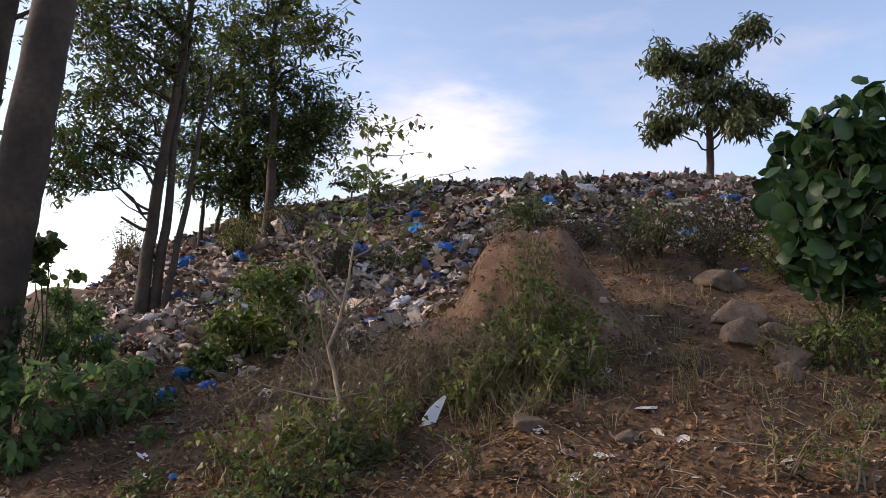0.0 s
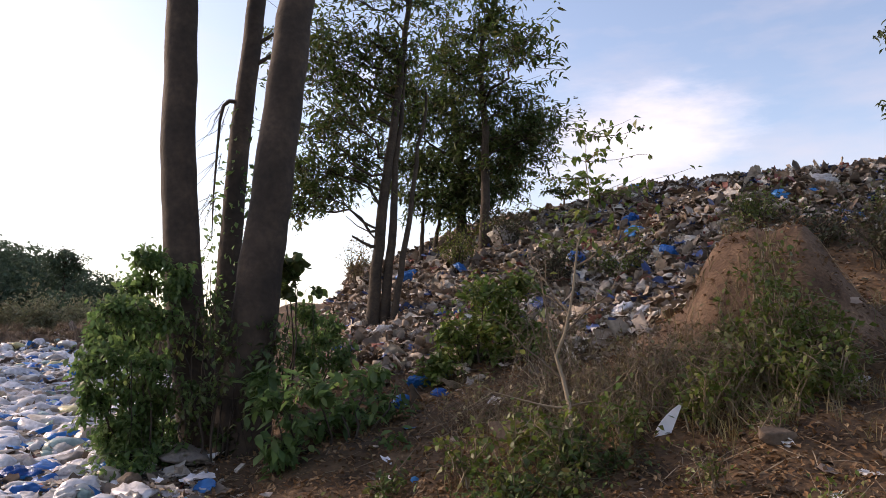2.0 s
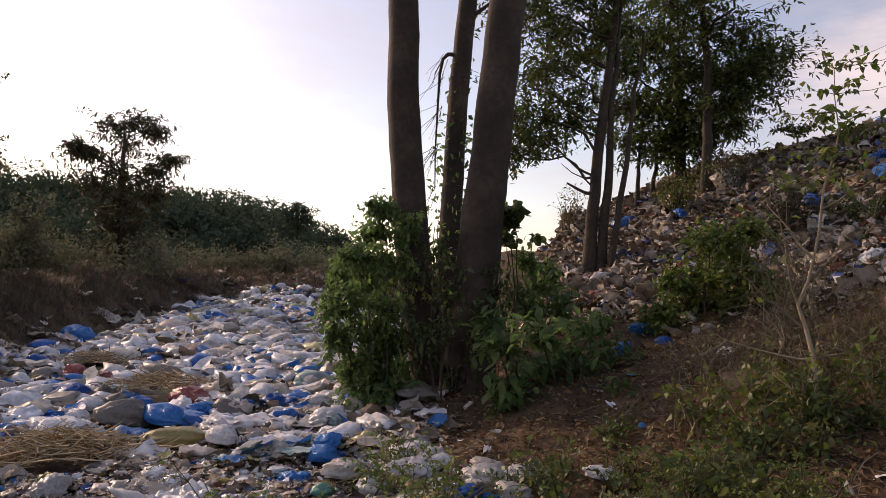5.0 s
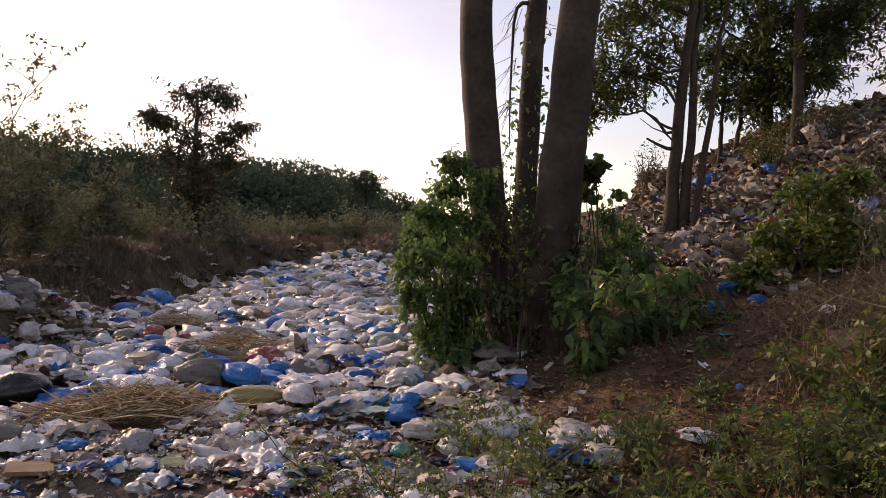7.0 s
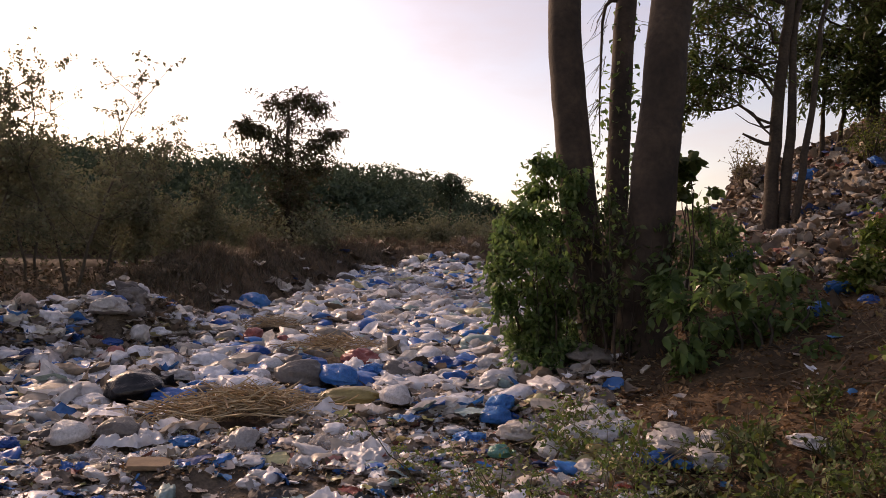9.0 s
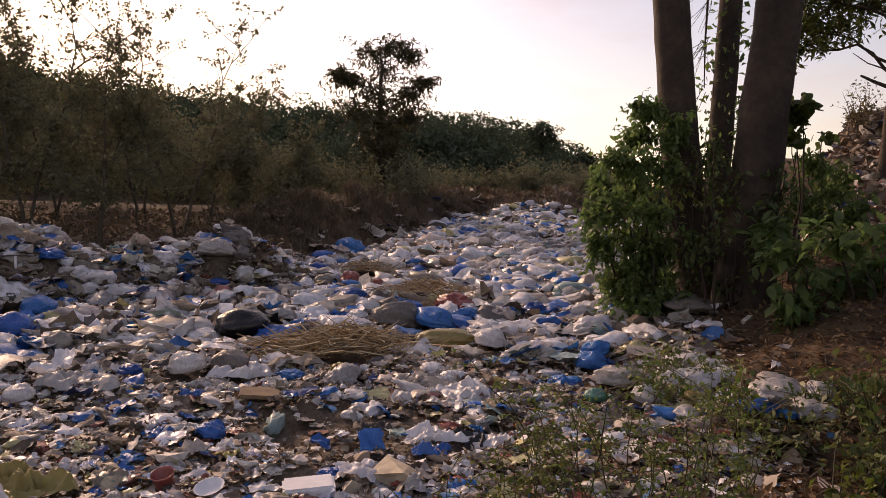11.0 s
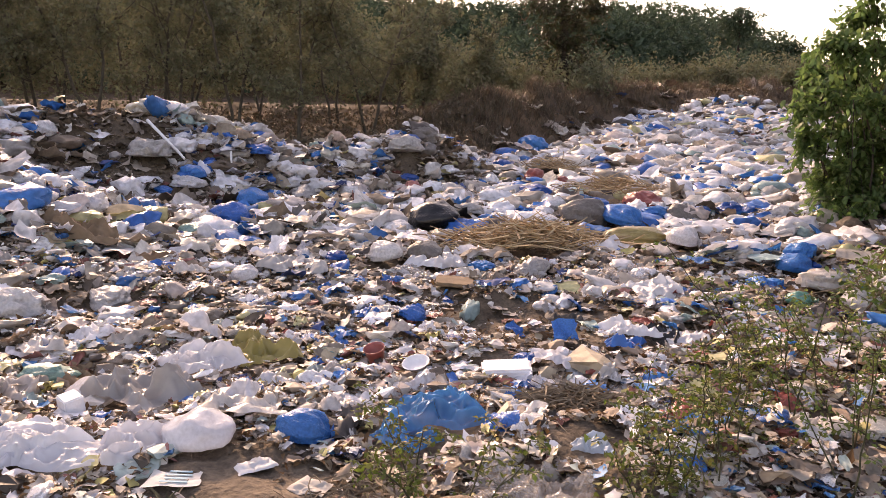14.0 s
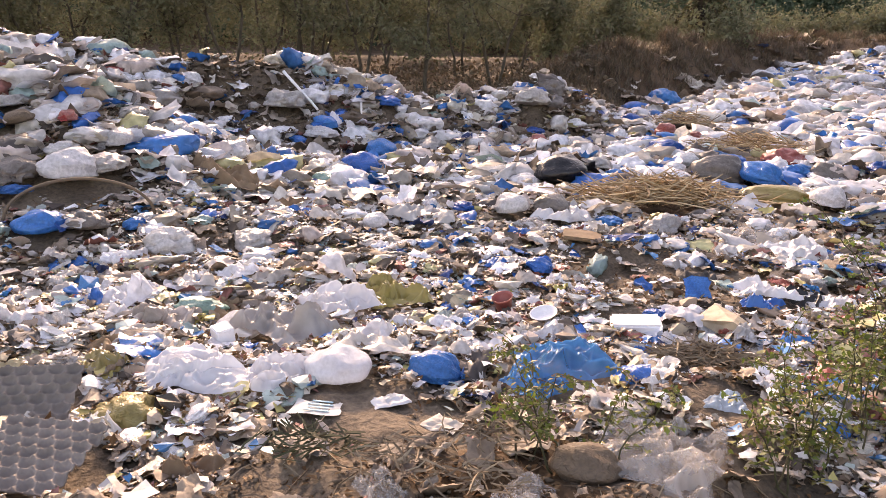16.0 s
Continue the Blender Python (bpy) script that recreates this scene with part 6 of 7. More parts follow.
def bag_mesh(name, mat, seed, long=1.35, flat=0.62, folds=9, crease=0.1):
    """A filled, tied bag lying down: pinched at one end, with folds that run to the neck."""
    v, f = ICO4[0].copy(), ICO4[1]
    r = np.random.RandomState(seed)
    x = v[:, 0]
    a = np.arctan2(v[:, 2], v[:, 1])
    pinch = 1 - 0.75 * np.clip((x - 0.45) / 0.55, 0, 1) ** 1.3
    fold = crease * (0.5 + np.clip(x + 0.6, 0, 1.5)) * (0.6 - np.abs(np.sin(folds * a / 2 + 1.1 * np.sin(2.2 * x + seed) + seed)) ** 0.7)
    off = Vector((seed * 3.1, seed * 1.7, 0))
    n1 = np.array([noise.noise(Vector(p) * 1.6 + off) for p in v])
    n2 = np.array([noise.noise(Vector(p) * 4.5 + off) for p in v])
    n3 = np.array([1 - 2 * abs(noise.noise(Vector(p) * 7.5 + off)) for p in v])
    k = 1 + 0.22 * n1 + 0.035 * n2 + 0.02 * n3 + fold
    v = v * k[:, None]
    v[:, 1:] *= pinch[:, None]
    v[:, 0] *= long
    v[:, 2] *= flat
    v[:, 2] = np.where(v[:, 2] < -0.3 * flat, -0.3 * flat + (v[:, 2] + 0.3 * flat) * 0.25, v[:, 2])
    v[:, 2] += 0.36 * flat
    return mesh_of(name, v, f, mat, True)


def slumped_mesh(name, mat, seed, flat=0.55, fine=False):
    """A half-empty bag slumped in creases, with no round outline."""
    v, f = (ICO5 if fine else ICO4)[0].copy(), (ICO5 if fine else ICO4)[1]
    o = Vector((seed * 2.7, seed * 4.1, 3))
    out = []
    for p in v:
        q = Vector(p)
        q = q + noise.noise_vector(q * 1.3 + o) * 0.45
        k = 1 + 0.38 * noise.noise(q * 1.1 + o) + 0.3 * (0.5 - 1.9 * abs(noise.noise(q * 1.7 + o))) + 0.1 * (0.5 - 2 * abs(noise.noise(q * 3.8 + o))) + 0.055 * (0.5 - 2 * abs(noise.noise(Vector((q.x * 5, q.y * 11, q.z * 11)) + o)))
        out.append(p * k * (1.2, 1.0, 1.0))
    v = np.array(out)
    v[:, 2] *= flat
    v[:, 2] = np.where(v[:, 2] < -0.3 * flat, -0.3 * flat + (v[:, 2] + 0.3 * flat) * 0.25, v[:, 2])
    v[:, 2] += 0.36 * flat
    return mesh_of(name, v, f, mat, True)


def knot_mesh(mat, seed):
    """The gathered, flared neck of a tied bag."""
    r = np.random.RandomState(seed)
    n, m = 14, 6
    v = []
    for j in range(m):
        t = j / (m - 1)
        rad = 0.1 + 0.4 * t ** 1.4
        for i in range(n):
            a = 2 * np.pi * i / n
            q = rad * (1 + 0.35 * math.sin(4 * a + seed) * t + r.normal(0, 0.1))
            v.append((0.25 * t + r.normal(0, 0.03), q * math.cos(a), 0.55 * q * math.sin(a)))
    f = [(j * n + i, j * n + (i + 1) % n, (j + 1) * n + (i + 1) % n, (j + 1) * n + i) for j in range(m - 1) for i in range(n)]
    return mesh_of("knot", np.array(v), np.array(f), mat, True)


BAG_KINDS = {}
for key, mat, word in (("white", P_WHITE, "white"), ("pure", P_PURE, "clean white"), ("blue", P_BLUE, "bright blue"), ("red", P_RED, "red"), ("yellow", P_YELLOW, "yellow"), ("green", P_GREEN, "pale green"), ("black", P_BLACK, "black"), ("grey", P_GREY, "grey"), ("brown", P_BROWN, "brown")):
    BAG_KINDS[key] = ([bag_mesh("bag", mat, 3 + 7 * i + len(key), 1.15 + 0.2 * (i % 3), 0.72 + 0.1 * (i % 2), 9 + 2 * i, 0.06 + 0.02 * (i % 3)) for i in range(2 if key in ("white", "blue") else 0 if key == "grey" else 1)] + [slumped_mesh("bag", mat, 5 + 3 * i + len(key), 0.5 + 0.12 * (i % 2), key == "pure") for i in range({"white": 5, "pure": 2, "blue": 3, "grey": 3, "yellow": 2}.get(key, 1))], knot_mesh(mat, len(key)), word)


def bag(kind, x, y, size, turn, r, label="", up=0.0, tip=0.0, knot=True, name="garbage_bag", group="tied bags on the tip"):
    meshes, kn, word = BAG_KINDS[kind]
    ob = thing(name, meshes[0 if kind in ("black", "brown") or "long" in label else r.randint(len(meshes))], label or "%s knotted plastic garbage bag lying among litter" % word, "garbage bag", group)
    ob.matrix_world = pose(x, y, ground_z(x, y) + up - 0.03, tip, r.uniform(-12, 12), turn) @ Matrix.Diagonal((size * r.uniform(0.9, 1.1), size * r.uniform(0.85, 1.1), size * r.uniform(0.85, 1.15), 1))
    if knot and (ob.data in meshes[:1] or (math.hypot(x, y) < 9 and not label)):
        k = part("knot", kn, ob)
        k.matrix_basis = pose(1.12, 0, 0.2, 0, -15, 0)
    return ob


def build_bags():
    r = np.random.RandomState(202)
    R = r.uniform
    # the bags that stand out
    for kind, x, y, s, t, lab in NAMED_BAGS:
        ob = bag(kind, x, y, s * (1.2 if kind == "black" else 1), t, r, lab, up=0.14 if kind == "black" else 0.04 + 0.12 * s + (0.03 + 0.1 * s) * (7 < math.hypot(x, y) < 10.5) + 0.07 * (kind == "red"))
        if "long" in lab:
            ob.scale = (ob.scale[0] * 1.45, ob.scale[1] * 0.75, ob.scale[2] * 0.62)
    # the rest of the heap
    kinds = ["white"] * 15 + ["blue"] * 5 + ["grey"] * 3 + ["yellow", "red", "green"]
    for x, y in pick(185, tip_share, 33, 125, 7.6, 22, r, 0.7, 0.08):
        k = kinds[r.randint(len(kinds))]
        bag(k, x, y, R(0.11, 0.2) * (1 + 0.15 * min(max((np.hypot(x, y) - 10) / 8, 0), 1)), R(0, 360), r, up=R(0, 0.06), tip=r.normal(0, 12), knot=np.hypot(x, y) < 12)
    for k, x, y, q in HILL_BAGS:
        bag(k, x, y, q, R(0, 360), r, "%s torn plastic bag half buried in the refuse hill" % BAG_KINDS[k][2], up=0.04, tip=40, knot=False, name="torn_bag", group="torn bags on the hill")
    for x, y in pick(44, hill_share, -22, 27, 9.5, 21, r):
        k = "blue" if r.rand() < 0.55 else ("white" if r.rand() < 0.8 else "red")
        bag(k, x, y, R(0.1, 0.2), R(0, 360), r, "%s torn plastic bag half buried in the refuse hill" % BAG_KINDS[k][2], tip=r.normal(25, 10), knot=False, name="torn_bag", group="torn bags on the hill")


def tray_mesh():
    """A pulp tray: offset rows of shallow cups with ridges between them."""
    n, m, w, d = 61, 61, 0.4, 0.36
    g = np.array([((i / (n - 1) - 0.5) * w, (j / (m - 1) - 0.5) * d) for j in range(m) for i in range(n)])
    cups = np.array([((i + 0.5 * (j % 2)) * 0.066, j * 0.05) for i in range(-4, 5) for j in range(-5, 6)])
    q = np.min(((g[:, None] - cups) / (0.036, 0.03)) ** 2 @ np.ones(2), axis=1)
    z = 0.03 * np.minimum(q, 1.4) + 0.012 * np.sin(g[:, 0] * 9) + 0.02
    f = [(j * n + i, j * n + i + 1, (j + 1) * n + i + 1, (j + 1) * n + i) for j in range(m - 1) for i in range(n - 1)]
    return mesh_of("fruit_tray", np.c_[g, z], np.array(f), P_PULP, True)


def box_mesh(name, w, d, h, mat, bev=0.012):
    bm = bmesh.new()
    bmesh.ops.create_cube(bm, size=1)
    bmesh.ops.scale(bm, vec=(w, d, h), verts=bm.verts)
    bmesh.ops.bevel(bm, geom=bm.edges[:], offset=bev, segments=2, affect="EDGES")
    bmesh.ops.translate(bm, vec=(0, 0, h / 2), verts=bm.verts)
    me = bpy.data.meshes.new(name)
    bm.to_mesh(me)
    bm.free()
    me.materials.append(mat)
    return me


def build_oddments():
    r = np.random.RandomState(303)
    def put(name, me, label, category, x, y, turn=0.0, tilt=0.0, side=0.0, up=0.0, group=""):
        return thing(name, me, label, category, group, at=pose(x, y, ground_z(x, y) + up, tilt, side, turn))
    put("foam_block", box_mesh("foam_block", 0.27, 0.17, 0.075, P_FOAM), "white polystyrene foam block on the litter", "foam block", -3.97, 1.94, 62, 4, -3, 0.02)
    put("foam_block", box_mesh("foam_block", 0.1, 0.09, 0.09, P_FOAM, 0.006), "small white foam cube among bags", "foam block", -4.35, -0.2, 20, 8, 6, 0.05)
    # films and sheets
    put("plastic_sheet", film_mesh("plastic_sheet", P_SKY, 0.5, 0.32, 3, 0.13, 64), "crumpled see-through sky-blue plastic bag", "plastic sheet", -3.54, 1.28, 75, up=0.03)
    put("plastic_sheet", film_mesh("plastic_sheet", P_SKY, 0.3, 0.22, 23, 0.1), "crumpled see-through sky-blue plastic bag", "plastic sheet", -3.44, 1.08, 20, up=0.02)
    put("plastic_sheet", film_mesh("plastic_sheet", P_FILM, 0.36, 0.28, 5, 0.12), "crumpled clear dusty plastic film", "plastic sheet", -2.62, 1.22, 40)
    put("plastic_sheet", film_mesh("plastic_sheet", P_FILM, 0.34, 0.3, 6, 0.14), "crumpled clear dusty plastic film standing up", "plastic sheet", -2.88, 1.3, 120)
    put("plastic_sheet", film_mesh("plastic_sheet", P_FILM, 0.22, 0.2, 26, 0.1), "crumpled clear dusty plastic film", "plastic sheet", -2.72, 1.42, 75)
    put("plastic_sheet", film_mesh("plastic_sheet", P_FILM, 0.42, 0.34, 28, 0.13), "crumpled clear dusty plastic film standing up", "plastic sheet", -2.72, 1.2, 30)
    put("plastic_sheet", film_mesh("plastic_sheet", P_FILM, 0.2, 0.16, 29, 0.12), "crumpled clear dusty plastic film", "plastic sheet", -2.6, 0.62, 60)
    put("plastic_sheet", film_mesh("plastic_sheet", P_FILM, 0.18, 0.14, 30, 0.1), "crumpled clear dusty plastic film", "plastic sheet", -2.75, 0.2, 15)
    put("plastic_sheet", film_mesh("plastic_sheet", P_WHITE, 0.4, 0.24, 31, 0.1), "white plastic film in tall folds", "plastic sheet", -4.07, 3.4, 20, up=0.03)
    put("plastic_sheet", film_mesh("plastic_sheet", P_WHITE, 0.36, 0.26, 32, 0.1), "white plastic film in tall folds", "plastic sheet", -4.3, 3.05, 70, up=0.03)
    put("plastic_sheet", film_mesh("plastic_sheet", P_BLUE, 0.2, 0.16, 33, 0.08), "blue plastic film in folds", "plastic sheet", -3.96, 2.75, 40, up=0.02)
    put("plastic_sheet", film_mesh("plastic_sheet", P_BLACK, 0.3, 0.2, 34, 0.1), "black plastic film in folds", "plastic sheet", -4.2, 3.25, 10, up=0.02)
    put("plastic_sheet", film_mesh("plastic_sheet", P_BLUE, 0.18, 0.14, 35, 0.07), "small blue plastic film in folds", "plastic sheet", -5.21, 1.95, 40, up=0.02)
    put("plastic_sheet", film_mesh("plastic_sheet", P_PALE, 0.18, 0.13, 9, 0.06), "pale blue-white thin plastic pouch", "plastic sheet", -2.98, 1.72, 60)
    put("plastic_sheet", film_mesh("plastic_sheet", P_FILM, 0.24, 0.16, 27, 0.08), "crumpled clear dusty plastic film", "plastic sheet", -2.62, 0.72, 10)
    put("plastic_sheet", film_mesh("plastic_sheet", P_WHITE, 0.42, 0.34, 12, 0.1), "thin white carrier bag spread flat", "plastic sheet", -4.0, -0.38, 100)
    put("plastic_sheet", film_mesh("plastic_sheet", P_BLUE, 0.55, 0.35, 14, 0.14), "bright blue plastic sheet in folds", "plastic sheet", -9.4, 1.7, 70, up=0.05)
    put("plastic_sheet", film_mesh("plastic_sheet", P_FILM, 0.6, 0.4, 15, 0.14), "milky plastic film in folds", "plastic sheet", -6.3, 2.55, 30, up=0.04)
    put("plastic_sheet", film_mesh("plastic_sheet", P_WHITE, 0.6, 0.45, 16, 0.16), "white plastic film in folds", "plastic sheet", -6.6, 2.9, 120, up=0.04)
    put("plastic_sheet", film_mesh("plastic_sheet", P_GREY, 0.6, 0.45, 17, 0.14), "grey plastic film in folds", "plastic sheet", -6.9, 1.6, 60, up=0.04)
    put("plastic_sheet", film_mesh("plastic_sheet", P_FILM, 0.5, 0.4, 18, 0.16), "milky plastic film in folds", "plastic sheet", -5.4, 4.0, 60, up=0.04)
    put("plastic_sheet", film_mesh("plastic_sheet", P_WHITE, 0.5, 0.4, 19, 0.12), "white plastic film in folds", "plastic sheet", -4.9, 3.9, 150, up=0.04)
    put("plastic_sheet", film_mesh("plastic_sheet", P_PURE, 0.34, 0.26, 41, 0.095, 56), "clear white plastic bag on bare earth", "plastic bag", -3.82, 0.0, 130, up=0.02)
    put("plastic_sheet", film_mesh("plastic_sheet", P_PURE, 0.42, 0.3, 43, 0.085, 56), "thin crumpled white plastic bag at the edge of the litter", "plastic bag", -3.9, -0.34, 70, up=0.02)
    # papers
    for x, y, w, d, t, lab, ink in ((-3.49, 0.13, 0.2, 0.13, 60, "white printed paper wrapper on bare earth", True), (-3.27, 0.6, 0.15, 0.12, 40, "white folded paper on bare earth", False), (-3.5, 0.43, 0.1, 0.16, 10, "twisted pale wrapper on bare earth", False),
                                    (-5.35, -0.62, 0.26, 0.2, 80, "grey-white square sheet of paper", False), (-5.9, 1.35, 0.25, 0.18, 60, "white crumpled sheet of paper", False), (-4.75, -1.0, 0.3, 0.12, 100, "cream card strip in the litter", False), (-2.28, 5.7, 0.3, 0.14, 30, "white torn paper on the bank", False), (2.42, 8.8, 0.16, 0.14, 30, "white torn paper on the bank", False), (1.25, 5.9, 0.14, 0.1, 10, "pale torn wrapper on the bank", False), (2.6, 4.95, 0.12, 0.1, 70, "pale torn wrapper on the bank", False), (1.75, 6.6, 0.22, 0.12, 50, "pale torn wrapper on the bank", False)):
        ob = put("paper", film_mesh("paper", P_PAPER, w, d, x * 3 + y, 0.006 if ink else 0.03, 16), lab, "paper", x, y, t, up=0.004)
        if ink:
            for i in range(4):
                b = part("print_bar", box_mesh("print_bar", 0.11 - 0.02 * (i % 2), 0.012, 0.002, P_INK, 0.0005), ob, "faded blue print")
                b.matrix_basis = pose(0.005, -0.04 + 0.027 * i, 0.012)
    put("newspaper", film_mesh("newspaper", P_PAPER, 0.3, 0.2, 31, 0.1), "crumpled grey newspaper beside a pulp tray", "paper", -3.62, -0.72, 40, up=0.004)
    put("paper_bag", film_mesh("paper_bag", P_CARD, 0.2, 0.15, 33, 0.1), "torn brown paper bag on bare earth", "paper bag", -3.2, -0.4, 70, up=0.004)
    put("paper_bag", film_mesh("paper_bag", P_CARD, 0.3, 0.2, 35, 0.1), "torn brown paper bag in the litter", "paper bag", -4.35, -0.72, 20, up=0.02)
    put("paper_bag", film_mesh("paper_bag", P_CARD, 0.36, 0.26, 36, 0.12), "torn brown paper bag in the litter", "paper bag", -5.0, -0.2, 80, up=0.02)
    put("plastic_sheet", film_mesh("plastic_sheet", P_GREY, 0.5, 0.42, 37, 0.17, 60), "large grey woven sack slumped in creases", "sack", -4.45, 0.15, 20, up=0.05)
    put("plastic_sheet", film_mesh("plastic_sheet", P_PURE, 0.42, 0.34, 45, 0.13, 56), "crumpled thin white plastic bag beside a grey sack", "plastic bag", -4.71, 0.45, 110, up=0.05)
    put("plastic_sheet", film_mesh("plastic_sheet", P_YELLOW, 0.22, 0.16, 38, 0.08), "crumpled yellow plastic bag at the litter's edge", "plastic sheet", -4.1, -0.72, 30, up=0.02)
    put("plastic_sheet", film_mesh("plastic_sheet", P_YELLOW, 0.36, 0.3, 39, 0.14, 56), "crumpled olive-yellow plastic bag, torn open", "plastic bag", -4.8, 0.78, 10, up=0.05)
    # pulp trays
    tm = tray_mesh()
    for x, y, t, tl in ((-3.74, -1.0, 80, 26), (-3.3, -0.9, 62, 12)):
        ob = put("fruit_tray", tm, "grey moulded pulp tray with rows of cups", "tray", x, y, t, tl, 4, 0.08 if tl > 20 else 0.05, "pulp trays")
        m = ob.modifiers.new("thickness", "SOLIDIFY")
        m.thickness = 0.005
    # cardboard
    put("cardboard_box", film_mesh("cardboard_box", P_CARD, 0.62, 0.36, 71, 0.26, 30, 1.3), "brown crushed cardboard box", "cardboard", -7.95, -0.02, 80, 4, 6, 0.06)
    put("cardboard_box", box_mesh("cardboard_box", 0.3, 0.24, 0.03, P_CARD, 0.01), "flat brown cardboard piece", "cardboard", -5.7, 2.55, 60, 3, 4, 0.03)
    put("cardboard_piece", film_mesh("cardboard_piece", P_SOLE, 0.28, 0.15, 72, 0.09, 24), "dark grey-brown curled piece of rubber", "rubber", -4.7, 2.88, 70, 5, 4, 0.02)
    # bowl and cup
    for name, x, y, rad, hh, mat, lab in (("bowl", -4.2, 1.5, 0.075, 0.03, P_FOAM, "white disposable paper bowl lying tipped"), ("cup", -4.42, 1.36, 0.06, 0.1, P_RED, "crushed red-brown paper cup")):
        n, prof = 28, [(0.001, 0), (0.6, 0.0), (0.7, 0.08), (1.0, 1.0), (1.04, 1.0), (0.97, 0.9), (0.66, 0.12), (0.001, 0.06)]
        v = [(p * rad * math.cos(6.2832 * i / n), p * rad * math.sin(6.2832 * i / n), q * hh) for p, q in prof for i in range(n)]
        f = [(j * n + i, j * n + (i + 1) % n, (j + 1) * n + (i + 1) % n, (j + 1) * n + i) for j in range(len(prof) - 1) for i in range(n)]
        put(name, mesh_of(name, np.array(v), np.array(f), mat, True), lab, name, x, y, 0, 16, 8, 0.03)
    # straw heaps
    for x, y, rx, ry, n, mat, lab in ((-6.8, 3.98, 0.8, 0.42, 520, M_STRAW, "loose heap of dry yellow-brown straw and stalks"), (-9.05, 6.95, 0.66, 0.5, 210, M_STRAW, "heap of dry brown straw among bags"), (-3.4, 1.95, 0.26, 0.18, 420, M_TWIG, "clump of dry brown grass and roots"), (-12.0, 7.9, 0.61, 0.45, 150, M_STRAW, "heap of dry brown straw among bags"), (-3.06, 0.03, 0.2, 0.12, 90, M_STEM, "tangle of dark dry roots on bare earth"), (-2.88, 0.3, 0.16, 0.1, 60, M_TWIG, "tangle of dry stalks on bare earth"), (-2.95, 0.7, 0.18, 0.12, 80, M_TWIG, "tangle of dry stalks on bare earth"), (-2.7, 0.5, 0.16, 0.12, 70, M_TWIG, "tangle of dry stalks on bare earth")):
        lines = []
        for _ in range(n):
            px, py = np.clip(r.normal(0, 0.5, 2), -1.15, 1.15)
            hgt = (0.26 * rx * math.exp(-(px * px + py * py) * 1.2) + 0.03) * r.uniform(0.05, 1)
            a, ln = r.normal(0.15, 0.95), r.uniform(0.2, 0.7) * rx
            c = np.array([px * rx, py * ry, hgt + 0.01])
            dv = np.array([math.cos(a), math.sin(a), r.normal(0, 0.3)]) * ln / 2
            k = r.normal(0, 0.1 * ln, 3) * (1, 1, 0.4)
            lines.append((np.array([c - dv, c - dv * 0.3 + k, c + dv * 0.4 + k * 0.6, c + dv]), np.array([0.004, 0.0052, 0.0048, 0.003]) * r.uniform(0.5, 1.4) * (0.5 + 1.2 * rx)))
        v, f = tubes(lines, 3)
        v[:, 2] = np.maximum(v[:, 2], 0.004)
        tagged(put("straw_heap", mesh_of("straw_heap", v, f, mat), lab, "straw", x, y, r.uniform(55, 75), up=0.12 if rx > 0.6 else 0.05), kind="stuff")
    # poles on the berm
    for p, q, rad in (((-11.67, 1.05, 1.21), (-11.22, 1.44, 0.71), 0.022), ((-11.26, 2.06, 0.80), (-11.26, 2.06, 0.55), 0.016)):
        v, f = tubes([(bent(p, q, 6, 0.004, r), np.linspace(rad, rad * 0.8, 6))], 8)
        thing("stick", mesh_of("stick", v, f, P_FOAM, True), "thin pale pole leaning on the berm", "stick")
    # bent hoop round a blue bag
    a = np.linspace(-0.3, 3.5, 26)
    ln = np.stack([-6.85 + 0.02 * a, -1.1 + 0.52 * np.cos(a), 0.22 + 0.3 * np.sin(a)], 1)
    v, f = tubes([(ln, np.full(26, 0.012))], 8)
    thing("hoop", mesh_of("hoop", v, f, P_BROWN, True), "bent grey-brown hoop sticking out of the litter", "hoop")
    # curved white shard
    n = 14
    v = []
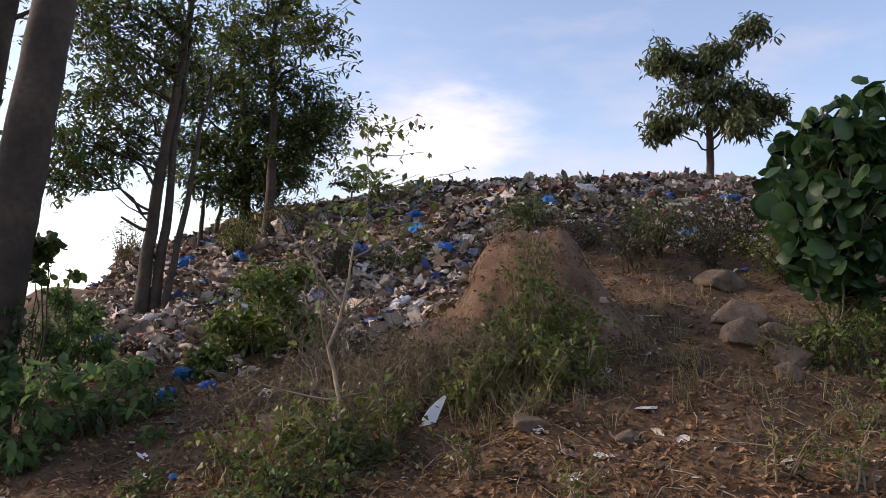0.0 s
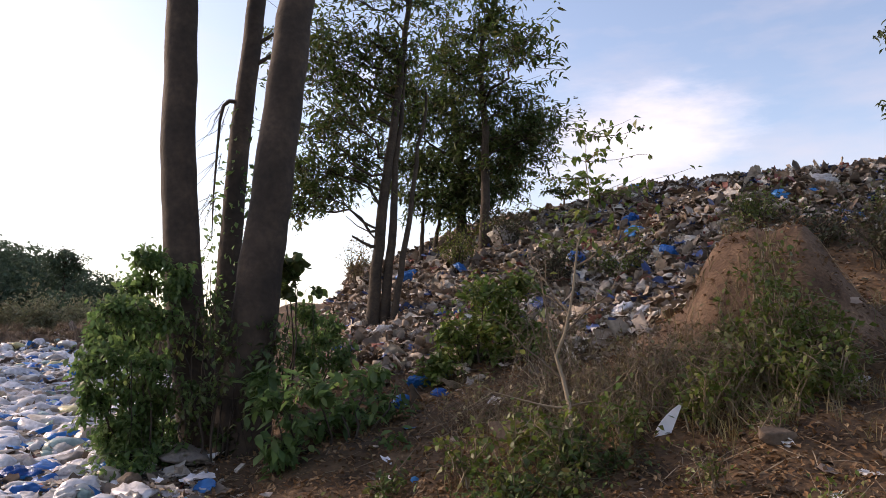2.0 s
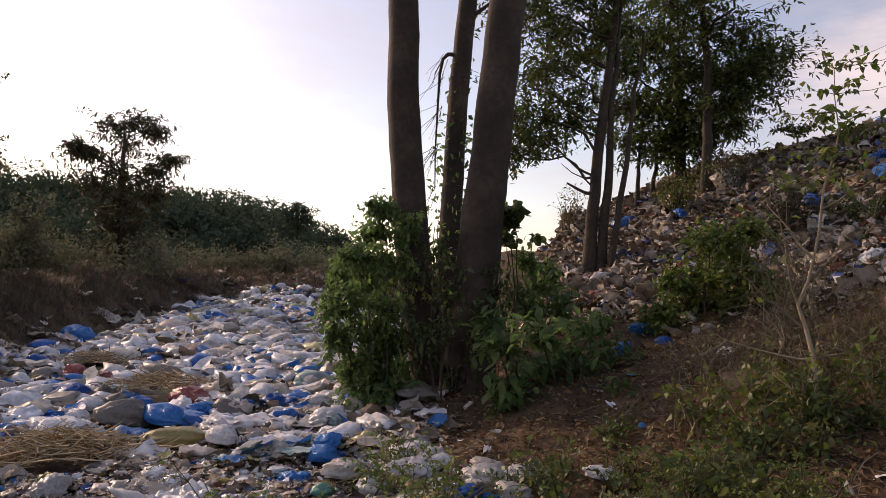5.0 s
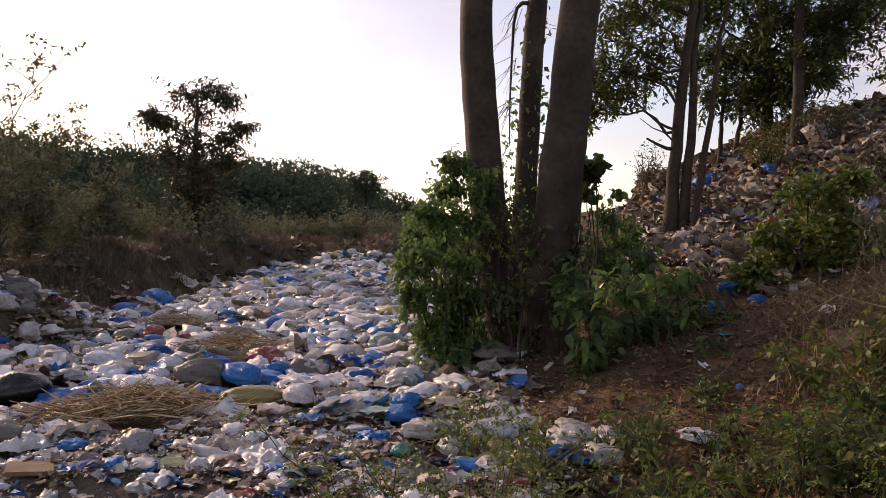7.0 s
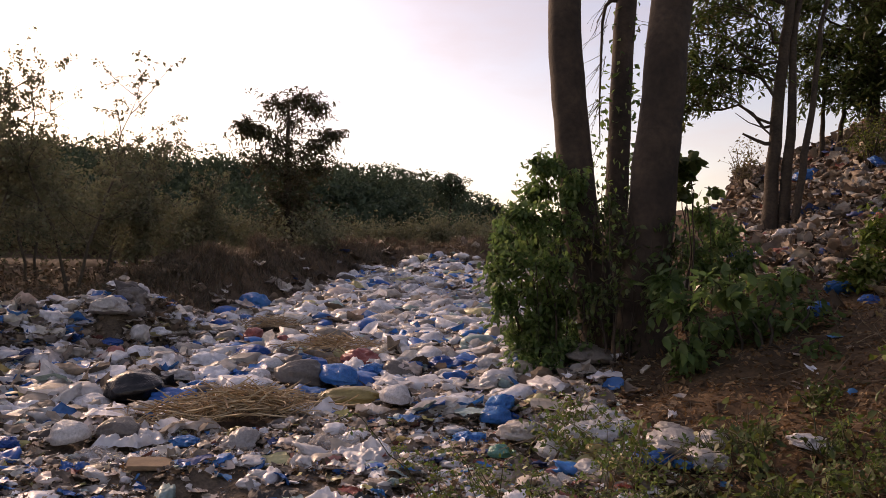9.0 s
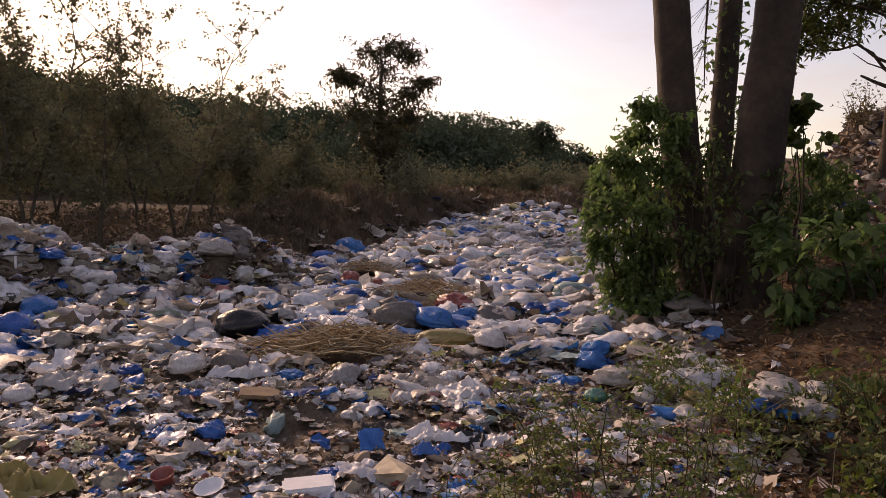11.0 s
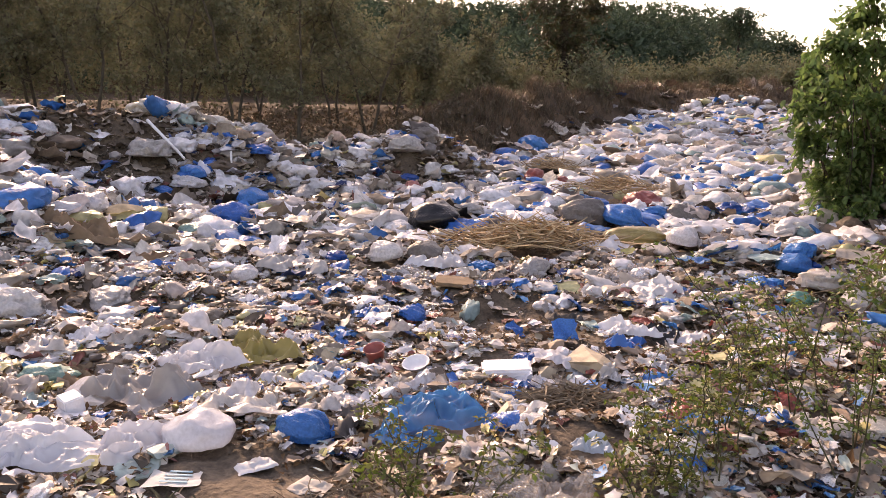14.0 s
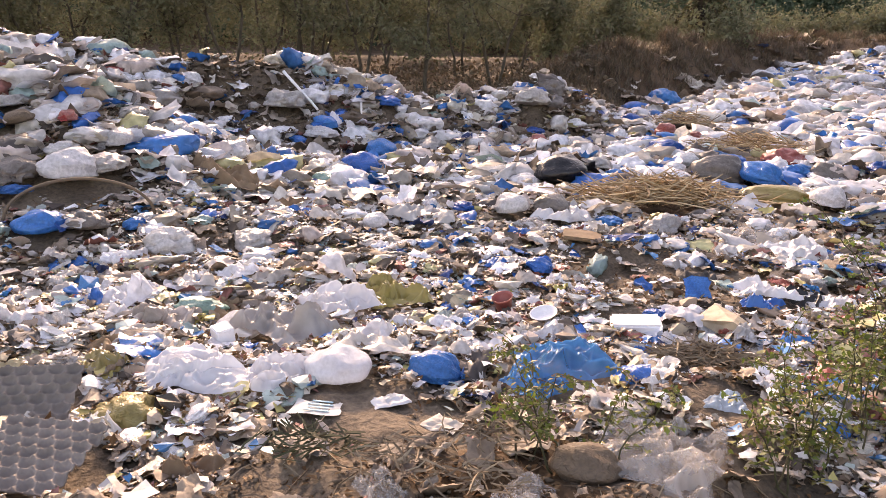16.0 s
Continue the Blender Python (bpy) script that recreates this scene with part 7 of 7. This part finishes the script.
    for j in range(n):
        t = j / (n - 1)
        w = 0.058 * (1 - t ** 2.2) + 0.006
        cx = 0.07 * t * t
        v += [(cx - w, -0.012, 0.36 * t), (cx + w, -0.012, 0.36 * t), (cx + w, 0.012, 0.36 * t), (cx - w, 0.012, 0.36 * t)]
    f = [(j * 4 + i, j * 4 + (i + 1) % 4, j * 4 + 4 + (i + 1) % 4, j * 4 + 4 + i) for j in range(n - 1) for i in range(4)] + [(0, 3, 2, 1), (4 * n - 4, 4 * n - 3, 4 * n - 2, 4 * n - 1)]
    put("foam_shard", mesh_of("foam_shard", np.array(v), np.array(f), P_FOAM), "curved white broken foam shard stuck in dry grass", "foam shard", -0.13, 6.85, 5, -8, 20, -0.04)
    # stones on the bank
    for i, (x, y, w, d, h) in enumerate(((3.75, 10.4, 0.42, 0.32, 0.26), (3.4, 8.75, 0.5, 0.36, 0.22), (3.05, 7.95, 0.33, 0.28, 0.24), (3.55, 8.15, 0.3, 0.26, 0.2), (3.45, 7.6, 0.26, 0.22, 0.18), (4.05, 8.5, 0.34, 0.28, 0.22), (3.2, 7.1, 0.19, 0.15, 0.13), (-1.05, 6.95, 0.3, 0.24, 0.2), (0.75, 6.4, 0.22, 0.16, 0.1), (1.5, 6.2, 0.16, 0.12, 0.08), (-1.46, 7.32, 0.26, 0.22, 0.2))):
        v, f = ICO4[0].copy(), ICO4[1]
        o = Vector((i * 3.7, 1.3, 0))
        k = np.array([1 + 0.3 * noise.noise(Vector(p) * 1.3 + o) + 0.1 * noise.noise(Vector(p) * 3.5 + o) for p in v])
        v = v * k[:, None]
        for _ in range(11):
            nrm = r.normal(0, 1, 3)
            nrm /= np.linalg.norm(nrm)
            over = np.maximum(0, v @ nrm - r.uniform(0.5, 0.82))
            v = v - over[:, None] * nrm * 0.9
        v = v * (w, d, h)
        put("stone", mesh_of("stone", v, f, M_ROCK, True), "rounded grey-brown stone half sunk in the bank", "stone", x, y, r.uniform(0, 90), up=h * 0.05, group="stones on the bank")


build_litter()
build_bags()
build_oddments()
